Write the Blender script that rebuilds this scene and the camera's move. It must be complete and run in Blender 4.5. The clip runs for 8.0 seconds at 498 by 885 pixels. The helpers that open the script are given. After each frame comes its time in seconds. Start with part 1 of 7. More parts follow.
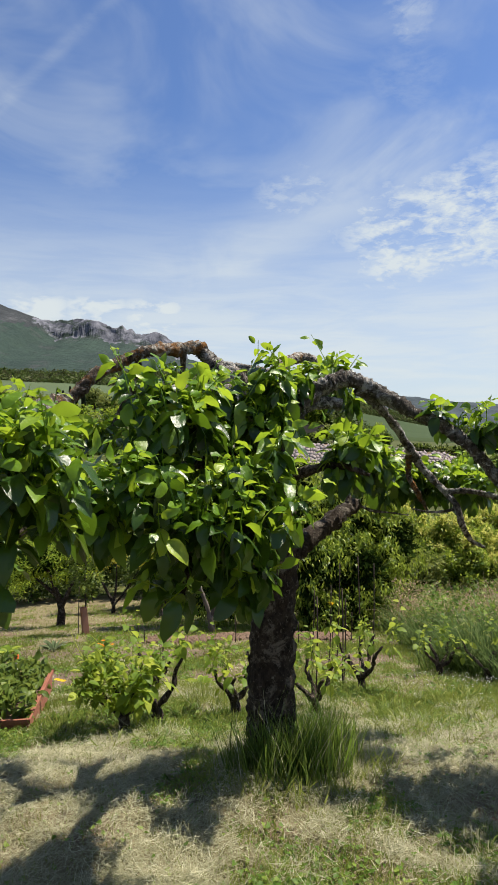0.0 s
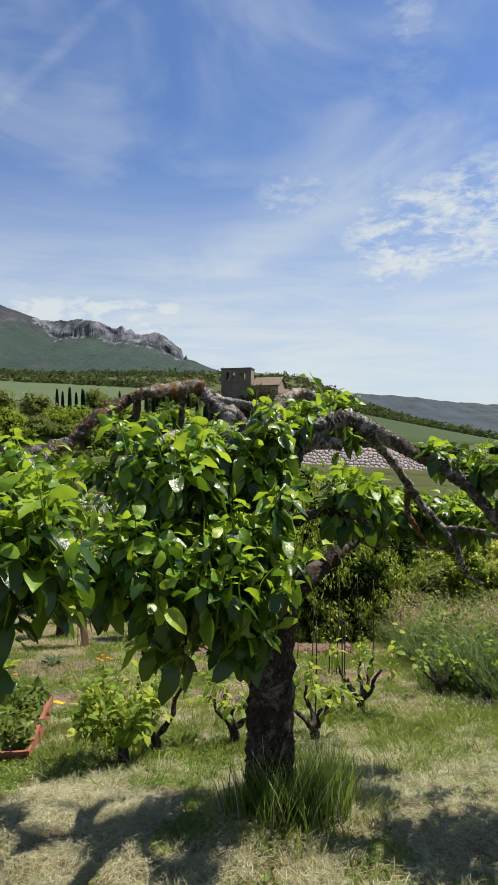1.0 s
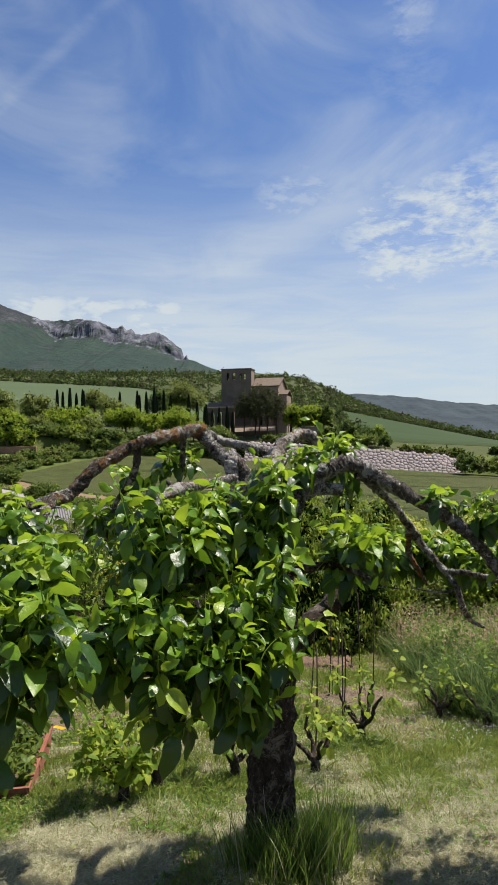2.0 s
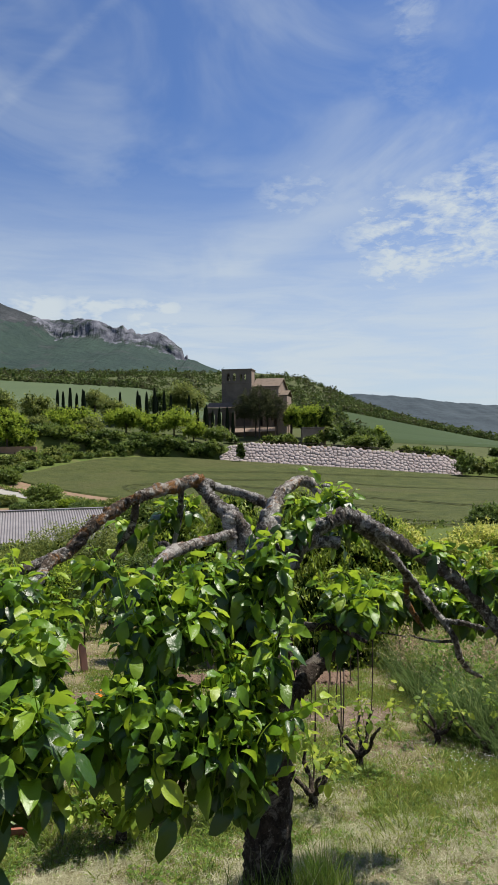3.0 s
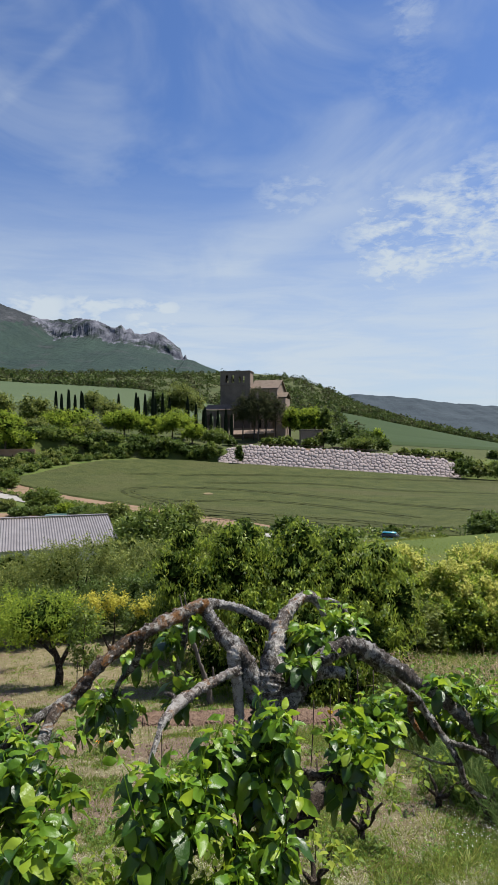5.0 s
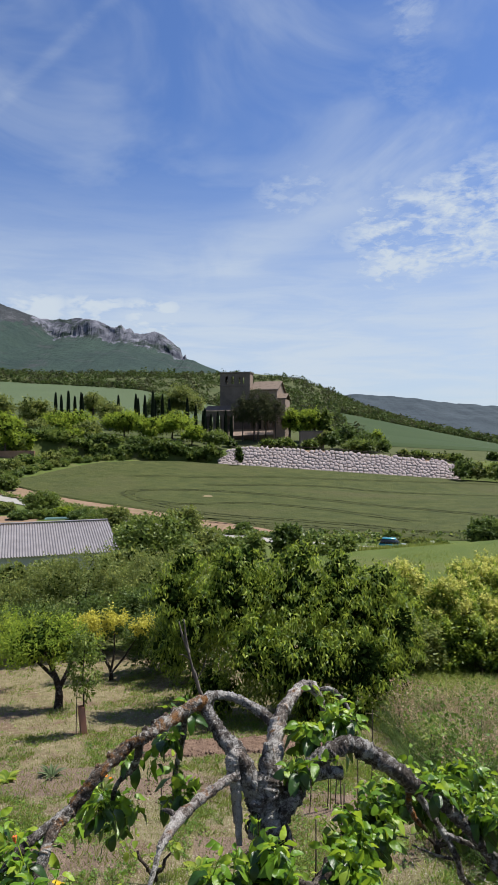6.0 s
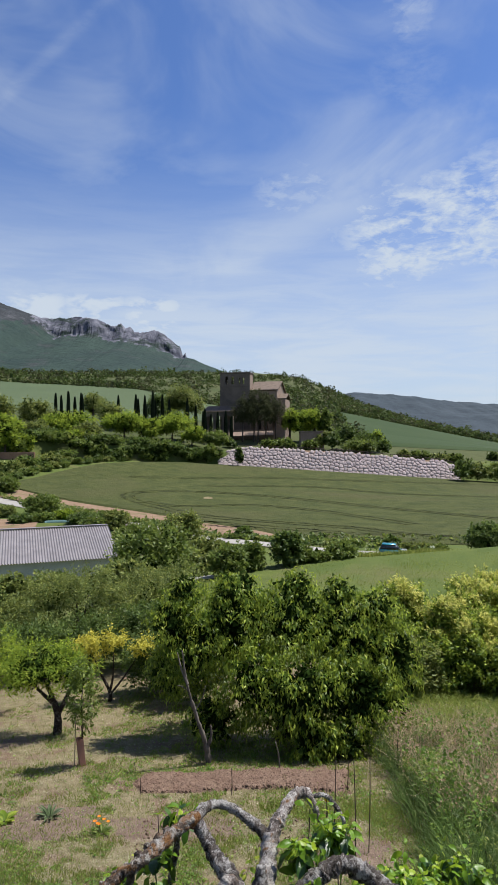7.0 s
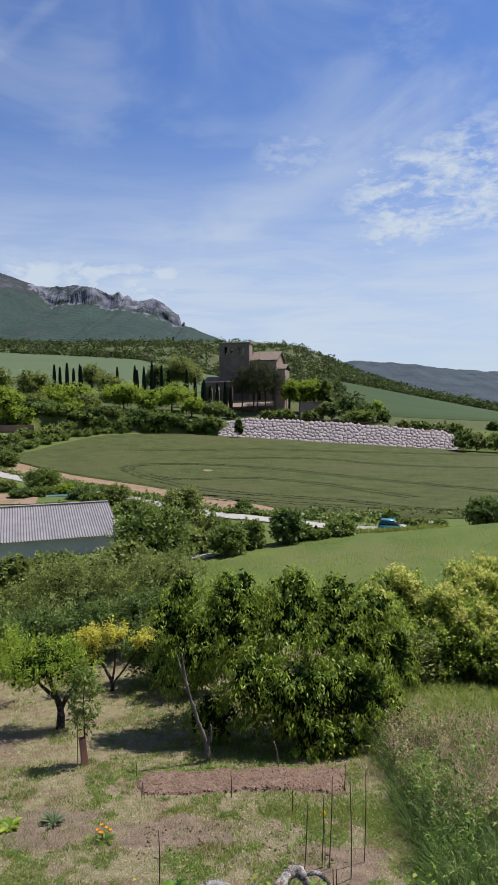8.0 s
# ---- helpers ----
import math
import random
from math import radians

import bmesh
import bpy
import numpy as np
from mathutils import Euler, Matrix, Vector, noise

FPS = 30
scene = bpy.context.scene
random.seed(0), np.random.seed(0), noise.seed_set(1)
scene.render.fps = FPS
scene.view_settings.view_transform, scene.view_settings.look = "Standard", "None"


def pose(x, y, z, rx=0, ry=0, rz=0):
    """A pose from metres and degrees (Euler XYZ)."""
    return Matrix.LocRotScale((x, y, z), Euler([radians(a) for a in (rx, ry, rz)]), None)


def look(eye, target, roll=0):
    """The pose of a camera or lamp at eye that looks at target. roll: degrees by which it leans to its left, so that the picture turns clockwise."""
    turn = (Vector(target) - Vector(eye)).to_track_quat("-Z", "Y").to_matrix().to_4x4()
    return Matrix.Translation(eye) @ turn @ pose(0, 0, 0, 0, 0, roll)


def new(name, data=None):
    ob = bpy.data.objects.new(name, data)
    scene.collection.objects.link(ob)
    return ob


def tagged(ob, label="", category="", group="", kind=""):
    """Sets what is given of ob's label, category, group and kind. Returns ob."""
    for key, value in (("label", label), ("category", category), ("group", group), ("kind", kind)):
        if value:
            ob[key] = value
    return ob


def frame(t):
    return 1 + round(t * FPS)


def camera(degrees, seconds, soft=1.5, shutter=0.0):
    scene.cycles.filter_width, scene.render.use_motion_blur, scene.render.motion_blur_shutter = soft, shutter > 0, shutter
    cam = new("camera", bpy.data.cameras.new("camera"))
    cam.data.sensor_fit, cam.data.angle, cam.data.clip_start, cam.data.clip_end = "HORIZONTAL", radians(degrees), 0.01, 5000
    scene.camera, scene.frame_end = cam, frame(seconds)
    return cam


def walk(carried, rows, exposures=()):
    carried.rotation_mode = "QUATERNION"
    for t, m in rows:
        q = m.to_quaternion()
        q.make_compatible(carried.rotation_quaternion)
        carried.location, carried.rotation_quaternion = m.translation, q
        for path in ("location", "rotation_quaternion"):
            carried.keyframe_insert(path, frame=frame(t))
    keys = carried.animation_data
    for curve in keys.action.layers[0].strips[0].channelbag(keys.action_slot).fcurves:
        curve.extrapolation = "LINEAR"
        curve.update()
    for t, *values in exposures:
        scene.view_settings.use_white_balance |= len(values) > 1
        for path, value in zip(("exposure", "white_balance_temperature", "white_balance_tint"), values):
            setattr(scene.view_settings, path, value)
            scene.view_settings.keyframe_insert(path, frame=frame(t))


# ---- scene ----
cam = camera(42.8, 8.0, 1.0)
PATH = [
    (0, (0.000, 0.000, 1.700), (-0.015, 10.000, 1.685), -0.3),
    (0.5, (0.003, -0.003, 1.808), (-0.012, 9.997, 1.793), -0.3),
    (1, (0.006, 0.000, 1.923), (-0.004, 10.000, 1.913), -0.3),
    (1.5, (-0.003, 0.006, 2.046), (-0.013, 10.006, 2.036), -0.3),
    (3, (0.015, 0.009, 2.479), (-0.000, 10.009, 2.464), -0.1),
    (3.5, (0.003, 0.012, 2.638), (-0.007, 10.012, 2.608), -0.1),
    (4, (-0.003, 0.021, 2.810), (-0.008, 10.021, 2.770), 0),
    (4.5, (-0.003, 0.015, 2.995), (0.002, 10.015, 2.970), 0),
    (5, (-0.021, 0.018, 3.209), (-0.011, 10.018, 3.194), 0),
    (6.5, (0.003, 0.000, 4.114), (0.018, 10.000, 4.084), 0),
    (7, (0.032, 0.023, 4.469), (0.042, 10.023, 4.424), -0.1),
    (7.5, (0.041, 0.044, 4.864), (0.051, 10.044, 4.814), -0.2),
    (7.6, (0.049, 0.053, 4.936), (0.059, 10.053, 4.886), -0.24),
    (7.7, (0.057, 0.063, 5.007), (0.067, 10.063, 4.895), -0.28),
    (7.8, (0.066, 0.072, 5.079), (0.076, 10.072, 4.851), -0.32),
    (7.9, (0.074, 0.082, 5.150), (0.084, 10.082, 4.772), -0.36),
    (8, (0.082, 0.091, 5.222), (0.092, 10.076, 4.687), -0.4),
]
walk(cam, [(t, look(eye, target, roll)) for t, eye, target, roll in PATH], [(0, .88, 6850, 10), (1.5, .78, 6750, 10), (3.3, .67, 6500, 10), (6.5, .70, 6250, 13), (8, .66, 6150, 14)])

# ---- sky and sun ----
SUN_TO = Vector((0.48, 0.24, 1.0)).normalized()
SUN_EL = math.asin(SUN_TO.z)
SUN_AZ = math.atan2(SUN_TO.x, SUN_TO.y)


def build_sky():
    world = bpy.data.worlds.new("sky")
    scene.world = world
    world.use_nodes = True
    nt = world.node_tree
    nt.nodes.clear()
    add, link = nt.nodes.new, nt.links.new
    out, bg = add("ShaderNodeOutputWorld"), add("ShaderNodeBackground")
    sky = add("ShaderNodeTexSky")
    sky.sky_type, sky.sun_disc = "NISHITA", False
    sky.sun_elevation, sky.sun_rotation = SUN_EL, SUN_AZ
    sky.air_density, sky.dust_density, sky.ozone_density = 1.0, 0.6, 2.5
    co, sep = add("ShaderNodeTexCoord"), add("ShaderNodeSeparateXYZ")
    link(co.outputs["Generated"], sep.inputs[0])

    def m(op, a, b=None, clamp=False):
        n = add("ShaderNodeMath")
        n.operation, n.use_clamp = op, clamp
        for i, v in enumerate((a, b)):
            if v is None:
                continue
            if isinstance(v, (int, float)):
                n.inputs[i].default_value = v
            else:
                link(v, n.inputs[i])
        return n.outputs[0]

    # cloud sheet on a flat ceiling overhead
    zz = m("ADD", m("MAXIMUM", sep.outputs[2], 0.0), 0.10)
    u, v = m("DIVIDE", sep.outputs[0], zz), m("DIVIDE", sep.outputs[1], zz)
    comb = add("ShaderNodeCombineXYZ")
    link(u, comb.inputs[0]), link(v, comb.inputs[1])

    def cloud(rot, scl, scale, detail, rough, dist, seed):
        mp = add("ShaderNodeMapping")
        mp.inputs["Rotation"].default_value = (0, 0, radians(rot))
        mp.inputs["Scale"].default_value = (*scl, 1)
        mp.inputs["Location"].default_value = (seed, seed * 0.7, 0)
        link(comb.outputs[0], mp.inputs[0])
        n = add("ShaderNodeTexNoise")
        n.inputs["Scale"].default_value, n.inputs["Detail"].default_value = scale, detail
        n.inputs["Roughness"].default_value, n.inputs["Distortion"].default_value = rough, dist
        link(mp.outputs[0], n.inputs["Vector"])
        return n.outputs["Fac"]

    def ramp(v, a, b):
        n = add("ShaderNodeMapRange")
        n.inputs["From Min"].default_value, n.inputs["From Max"].default_value = a, b
        n.interpolation_type = "SMOOTHSTEP"
        link(v, n.inputs["Value"])
        return n.outputs[0]

    def bearing(x, z):
        return Vector((x, 1.0, z)).normalized()

    def dot(vec):
        n = add("ShaderNodeVectorMath")
        n.operation = "DOT_PRODUCT"
        link(co.outputs["Generated"], n.inputs[0])
        n.inputs[1].default_value = vec
        return n.outputs["Value"]

    def round_bank(x, z, inner, outer):
        return ramp(dot(bearing(x, z)), math.cos(radians(outer)), math.cos(radians(inner)))

    def band(a, b, width, soft):
        """A straight band of cloud across the sky through two bearings."""
        n = bearing(*a).cross(bearing(*b)).normalized()
        return ramp(m("ABSOLUTE", dot(n)), width + soft, width)

    def fine(scale, squash, detail, rough, dist):
        mp = add("ShaderNodeMapping")
        mp.inputs["Scale"].default_value = (1, 1, squash)
        mp.inputs["Rotation"].default_value = (0, radians(-14), 0)
        link(co.outputs["Generated"], mp.inputs[0])
        n = add("ShaderNodeTexNoise")
        n.inputs["Scale"].default_value, n.inputs["Detail"].default_value = scale, detail
        n.inputs["Roughness"].default_value, n.inputs["Distortion"].default_value = rough, dist
        link(mp.outputs[0], n.inputs["Vector"])
        return n.outputs["Fac"]

    fluff = fine(16, 2.6, 8, 0.62, 0.5)
    patches = fine(42, 2.2, 6, 0.6, 0.3)
    broad = fine(4.5, 1.5, 5, 0.55, 0.6)
    streaks = m("MULTIPLY", ramp(cloud(-38, (1.0, 0.28), 1.1, 6, 0.55, 0.6, 3.1), 0.42, 0.85), 0.28)
    veil = m("MULTIPLY", ramp(broad, 0.36, 0.72), 0.30)
    shelf = m("MULTIPLY", band((0.15, 0.295), (0.42, 0.365), 0.036, 0.085), round_bank(0.38, 0.34, 8.0, 15.0))
    bank = m("MAXIMUM", shelf, m("MAXIMUM", m("MULTIPLY", round_bank(0.09, 0.36, 2.0, 6.0), 0.55), m("MULTIPLY", round_bank(0.255, 0.67, 0.3, 2.6), 0.42)))
    bank = m("MAXIMUM", bank, m("MULTIPLY", round_bank(0.25, 0.565, 0.6, 4.0), 0.16))
    puffs = m("MULTIPLY", m("ADD", m("MULTIPLY", ramp(patches, 0.36, 0.66), 0.42), m("MULTIPLY", ramp(fluff, 0.34, 0.60), 0.66), True), bank)
    trail = m("MULTIPLY", m("MULTIPLY", band((-0.39, 0.53), (-0.21, 0.70), 0.001, 0.012), round_bank(-0.33, 0.60, 4, 14)), m("MULTIPLY", ramp(fluff, 0.25, 0.65), 0.11))
    sweep = m("MULTIPLY", m("MULTIPLY", band((-0.10, 0.27), (0.38, 0.50), 0.010, 0.06), round_bank(0.12, 0.38, 9, 20)), m("MULTIPLY", ramp(broad, 0.25, 0.6), 0.27))
    low = ramp(sep.outputs[2], 0.44, 0.12)
    lines = fine(6.0, 7.0, 6, 0.6, 0.5)
    haze = m("MULTIPLY", m("MULTIPLY", low, 0.92), m("ADD", m("MULTIPLY", ramp(lines, 0.30, 0.66), 0.26), 0.70))
    cumulus = m("MULTIPLY", m("MULTIPLY", m("MAXIMUM", round_bank(-0.15, 0.205, 1.2, 4.5), m("MAXIMUM", round_bank(-0.24, 0.21, 1.2, 4.5), round_bank(-0.33, 0.215, 1.0, 4.0))), ramp(sep.outputs[2], 0.240, 0.205)), m("MULTIPLY", ramp(fine(22, 2.4, 5, 0.55, 0.2), 0.24, 0.58), 0.95))
    amount = m("ADD", m("MAXIMUM", m("MAXIMUM", streaks, veil), haze), m("ADD", trail, sweep), True)
    amount = m("MAXIMUM", amount, m("MAXIMUM", m("MULTIPLY", puffs, 0.92), cumulus), True)
    mix = add("ShaderNodeMix")
    mix.data_type = "RGBA"
    link(amount, mix.inputs["Factor"])
    tint = add("ShaderNodeMix")
    tint.data_type, tint.blend_type = "RGBA", "MULTIPLY"
    tint.inputs["Factor"].default_value = 1.0
    tint.inputs["B"].default_value = (*SKY_TINT, 1)
    link(sky.outputs[0], tint.inputs["A"])
    link(tint.outputs["Result"], mix.inputs["A"])
    mix.inputs["B"].default_value = (*CLOUD, 1)
    link(mix.outputs["Result"], bg.inputs[0])
    bg.inputs[1].default_value = SKY_STRENGTH
    link(bg.outputs[0], out.inputs[0])


SKY_STRENGTH, SKY_TINT, CLOUD = 0.061, (0.74, 0.93, 1.24), (6.35, 7.1, 7.55)
build_sky()
sun = new("sun", bpy.data.lights.new("sun", "SUN"))
sun.data.energy, sun.data.angle, sun.data.color = 5.0, radians(0.53), (1.0, 0.95, 0.86)
sun.matrix_world = look(SUN_TO * 100, (0, 0, 0))


# ---- materials ----
class Mat:
    """A small node builder round one Principled shader."""

    def __init__(self, name, rough=0.8, metal=0.0, spec=0.3):
        self.m = bpy.data.materials.new(name)
        self.m.use_nodes = True
        self.nt = self.m.node_tree
        self.nt.nodes.clear()
        self.out, self.p = self.add("OutputMaterial"), self.add("BsdfPrincipled")
        self.p.inputs["Roughness"].default_value, self.p.inputs["Metallic"].default_value = rough, metal
        self.p.inputs["Specular IOR Level"].default_value = spec
        self.link(self.p.outputs[0], self.out.inputs[0])
        self.geo, self.info = self.add("NewGeometry"), self.add("ObjectInfo")

    def add(self, kind):
        return self.nt.nodes.new("ShaderNode" + kind)

    def link(self, a, b):
        self.nt.links.new(a, b)

    def put(self, v, socket):
        if hasattr(v, "is_linked"):
            self.link(v, socket)
        elif isinstance(v, tuple) and len(v) == 3 and socket.type == "RGBA":
            socket.default_value = (*v, 1)
        else:
            socket.default_value = v

    def noise(self, scale, detail=4, rough=0.55, dist=0.0, stretch=None, space="pos"):
        co = self.geo.outputs["Position"]
        if space == "obj":
            co = self.add("TexCoord").outputs["Object"]
        if stretch:
            mp = self.add("Mapping")
            mp.inputs["Scale"].default_value = stretch
            self.link(co, mp.inputs[0])
            co = mp.outputs[0]
        n = self.add("TexNoise")
        n.inputs["Scale"].default_value, n.inputs["Detail"].default_value = scale, detail
        n.inputs["Roughness"].default_value, n.inputs["Distortion"].default_value = rough, dist
        self.link(co, n.inputs["Vector"])
        return n.outputs["Fac"]

    def span(self, v, a, b, lo=0.0, hi=1.0):
        n = self.add("MapRange")
        for k, w in (("From Min", a), ("From Max", b), ("To Min", lo), ("To Max", hi)):
            n.inputs[k].default_value = w
        self.link(v, n.inputs["Value"])
        return n.outputs[0]

    def math(self, op, a, b):
        n = self.add("Math")
        n.operation = op
        self.put(a, n.inputs[0]), self.put(b, n.inputs[1])
        return n.outputs[0]

    def mix(self, fac, a, b, mode="MIX"):
        n = self.add("Mix")
        n.data_type, n.blend_type = "RGBA", mode
        self.put(fac, n.inputs["Factor"]), self.put(a, n.inputs["A"]), self.put(b, n.inputs["B"])
        return n.outputs["Result"]

    def color(self, v):
        self.put(v, self.p.inputs["Base Color"])
        return self

    def bump(self, v, strength=0.3, distance=0.02):
        n = self.add("Bump")
        n.inputs["Strength"].default_value, n.inputs["Distance"].default_value = strength, distance
        self.link(v, n.inputs["Height"])
        self.link(n.outputs[0], self.p.inputs["Normal"])
        return self

    def translucent(self, color, amount):
        t, mx = self.add("BsdfTranslucent"), self.add("MixShader")
        self.put(color, t.inputs[0])
        mx.inputs[0].default_value = amount
        self.link(self.p.outputs[0], mx.inputs[1]), self.link(t.outputs[0], mx.inputs[2])
        self.link(mx.outputs[0], self.out.inputs[0])
        return self


def leaf_material(name, dark, light, young, gloss=0.4, glow=0.35, share=0.25, shine=0.2, relief_of=0.15):
    """Leaf green, varied leaf by leaf; share: how many leaves are of the young colour."""
    k = Mat(name, gloss, 0, shine)
    r = k.math("FRACT", k.math("ADD", k.geo.outputs["Random Per Island"], k.info.outputs["Random"]), 0.0)
    c = k.mix(k.span(r, 0, 1), dark, light)
    c = k.mix(k.span(r, 1 - share, 1.0 - share * 0.6), c, young)
    c = k.mix(k.span(k.noise(1.3, 2), 0.35, 0.7, 0.0, 0.35), c, dark)
    k.color(c).bump(k.noise(70, 3, 0.6), relief_of, 0.01)
    return k.translucent(k.mix(0.55, c, tuple(min(1, 1.6 * a) for a in young)), glow).m


def two_tone(name, a, b, scale, rough=0.85, fine=None, bump=0.3, dist=0.02, c=None, cscale=0.3, clim=(0.5, 0.62), stretch=None):
    k = Mat(name, rough, 0, 0.12 if rough > 0.84 else 0.4)
    col = k.mix(k.span(k.noise(scale, 6, 0.6, 0.2, stretch), 0.34, 0.66), a, b)
    if c:
        col = k.mix(k.span(k.noise(cscale, 5, 0.6, 0.4), *clim), col, c)
    f = k.noise(fine or scale * 9, 5, 0.65)
    col = k.mix(k.span(f, 0.3, 0.75, 0.0, 0.45), col, tuple(0.45 * v for v in a))
    return k.color(col).bump(f, bump, dist).m


M = {}
M["garden"] = two_tone("garden_ground", (0.255, 0.21, 0.125), (0.13, 0.115, 0.05), 4.5, 0.9, 20, 1.0, 0.06, (0.165, 0.11, 0.075), 1.1, (0.54, 0.62))
M["bare_soil"] = two_tone("bare_garden_soil", (0.1463, 0.104, 0.077), (0.2233, 0.1656, 0.1193), 4.0, 0.95, 22, 1.0, 0.05)
M["soil"] = two_tone("dug_soil", (0.154, 0.09856, 0.07084), (0.2156, 0.1502, 0.1078), 5.0, 0.95, 16, 1.0, 0.06)
M["meadow"] = two_tone("meadow_grass", (0.068, 0.098, 0.021), (0.100, 0.126, 0.029), 0.30, 0.9, 5, 0.8, 0.1, (0.112, 0.112, 0.042), 0.15, (0.5, 0.68))
M["wheat"] = two_tone("green_wheat", (0.044, 0.056, 0.016), (0.076, 0.086, 0.026), 0.28, 0.95, 1.3, 1.0, 0.5, (0.073, 0.076, 0.028), 0.02)
M["tram"] = two_tone("wheel_track", (0.0231, 0.02926, 0.00847), (0.07084, 0.07854, 0.02002), 0.5, 0.9)
M["pale_field"] = two_tone("far_green_field", (0.0672, 0.0944, 0.0448), (0.08, 0.1072, 0.0512), 0.03, 0.9, 1.2, 0.5, 0.1)
M["dark_field"] = two_tone("far_dark_field", (0.0304, 0.0528, 0.016), (0.04, 0.0624, 0.0208), 0.02, 0.9, 1.2, 0.5, 0.1)
M["scrub_ground"] = two_tone("scrub_ground", (0.050, 0.066, 0.020), (0.080, 0.088, 0.032), 0.02, 0.9, 0.6, 0.5, 0.2)
M["road"] = two_tone("pale_concrete_road", (0.3234, 0.308, 0.2772), (0.2695, 0.2541, 0.2233), 0.4, 0.85, 6, 0.2)
M["verge"] = two_tone("bare_earth_bank", (0.2464, 0.1656, 0.1116), (0.1925, 0.1309, 0.08085), 0.5, 0.95, 4, 0.8, 0.1, (0.1001, 0.1078, 0.0385), 0.35, (0.55, 0.66))


# ---- mesh helpers ----
def mesh_from(name, verts, faces, mats, smooth=False):
    """A mesh from arrays of points and of faces with one corner count."""
    verts, faces = np.asarray(verts, np.float32), np.asarray(faces, np.int32)
    me = bpy.data.meshes.new(name)
    me.vertices.add(len(verts))
    me.vertices.foreach_set("co", verts.ravel())
    n, k = faces.shape
    me.loops.add(n * k)
    me.loops.foreach_set("vertex_index", faces.ravel())
    me.polygons.add(n)
    me.polygons.foreach_set("loop_start", np.arange(0, n * k, k, dtype=np.int32))
    me.update(calc_edges=True)
    if smooth:
        me.polygons.foreach_set("use_smooth", np.ones(n, bool))
    for mt in mats if isinstance(mats, (list, tuple)) else [mats]:
        me.materials.append(mt)
    me.validate()
    return me


def joined(lots):
    """Joins (points, faces) pairs."""
    vs, fs, o = [], [], 0
    for v, f in lots:
        vs.append(np.asarray(v, float)), fs.append(np.asarray(f, int) + o)
        o += len(v)
    return np.concatenate(vs), np.concatenate(fs)


def part(name, bm, material, parent, label="", smooth=False):
    me = bpy.data.meshes.new(name)
    bm.to_mesh(me)
    bm.free()
    me.materials.append(material)
    if smooth:
        me.polygons.foreach_set("use_smooth", np.ones(len(me.polygons), bool))
    ob = new(name, me)
    ob.parent = parent
    return tagged(ob, label)


def raw_part(name, lot, material, parent, label="", smooth=False, kind=""):
    ob = new(name, mesh_from(name, *lot, material, smooth))
    ob.parent = parent
    return tagged(ob, label, kind=kind)


def thing(name, at, label, category, group="", kind="", turn=0.0):
    ob = new(name)
    ob.empty_display_size = 0.1
    ob.matrix_basis = pose(*at, 0, 0, turn)
    return tagged(ob, label, category, group, kind)


def box(bm, x0, x1, y0, y1, z0, z1, bevel=0.0):
    made = bmesh.ops.create_cube(bm, size=1)["verts"]
    for v in made:
        v.co = Vector(((x0 + x1) / 2 + v.co.x * (x1 - x0), (y0 + y1) / 2 + v.co.y * (y1 - y0), (z0 + z1) / 2 + v.co.z * (z1 - z0)))
    if bevel:
        es = list({e for v in made for e in v.link_edges})
        bmesh.ops.bevel(bm, geom=es, offset=bevel, segments=2, affect="EDGES", profile=0.6)
    return bm


def spline(points, n):
    """Points along a smooth curve through the given ones, n steps a piece."""
    p = np.array(points, float)
    p = np.vstack([2 * p[0] - p[1], p, 2 * p[-1] - p[-2]])
    out = []
    for i in range(1, len(p) - 2):
        for t in np.arange(n) / n:
            a, b, c, d = p[i - 1:i + 3]
            out.append(0.5 * (2 * b + (c - a) * t + (2 * a - 5 * b + 4 * c - d) * t * t + (3 * b - a - 3 * c + d) * t ** 3))
    out.append(p[-2])
    return np.array(out)


def tube(points, radii, sides=8, steps=4, rough=0.0, seed=0, closed=True):
    """A tapering, slightly lumpy limb through points; quads."""
    rng = np.random.default_rng(seed)
    c = spline(points, steps)
    r = np.interp(np.linspace(0, 1, len(c)), np.linspace(0, 1, len(radii)), radii)
    ring, vs = None, []
    up = np.array((0.31, 0.2, 0.93))
    tan = np.gradient(c, axis=0)
    ang = np.linspace(0, 2 * np.pi, sides, endpoint=False)
    a0 = None
    for i in range(len(c)):
        d = tan[i] / (np.linalg.norm(tan[i]) + 1e-9)
        a = np.cross(d, up) if a0 is None else a0 - d * np.dot(a0, d)
        a /= np.linalg.norm(a) + 1e-9
        a0 = a
        b = np.cross(d, a)
        k = r[i] * (1 + rough * rng.normal(size=sides) * 0.5 + rough * rng.normal() * 0.5)
        vs.append(c[i] + np.outer(np.cos(ang) * k, a) + np.outer(np.sin(ang) * k, b))
    vs = np.concatenate(vs)
    fs = []
    for i in range(len(c) - 1):
        for j in range(sides):
            k = (j + 1) % sides
            fs.append((i * sides + j, i * sides + k, (i + 1) * sides + k, (i + 1) * sides + j))
    if closed:
        for o, i, rev in ((0, 0, True), ((len(c) - 1) * sides, len(c) - 1, False)):
            n = len(vs)
            vs = np.vstack([vs, c[i]])
            for j in range(sides):
                q = (o + j, o + (j + 1) % sides, n, n)
                fs.append(q)
    return vs, np.array(fs)


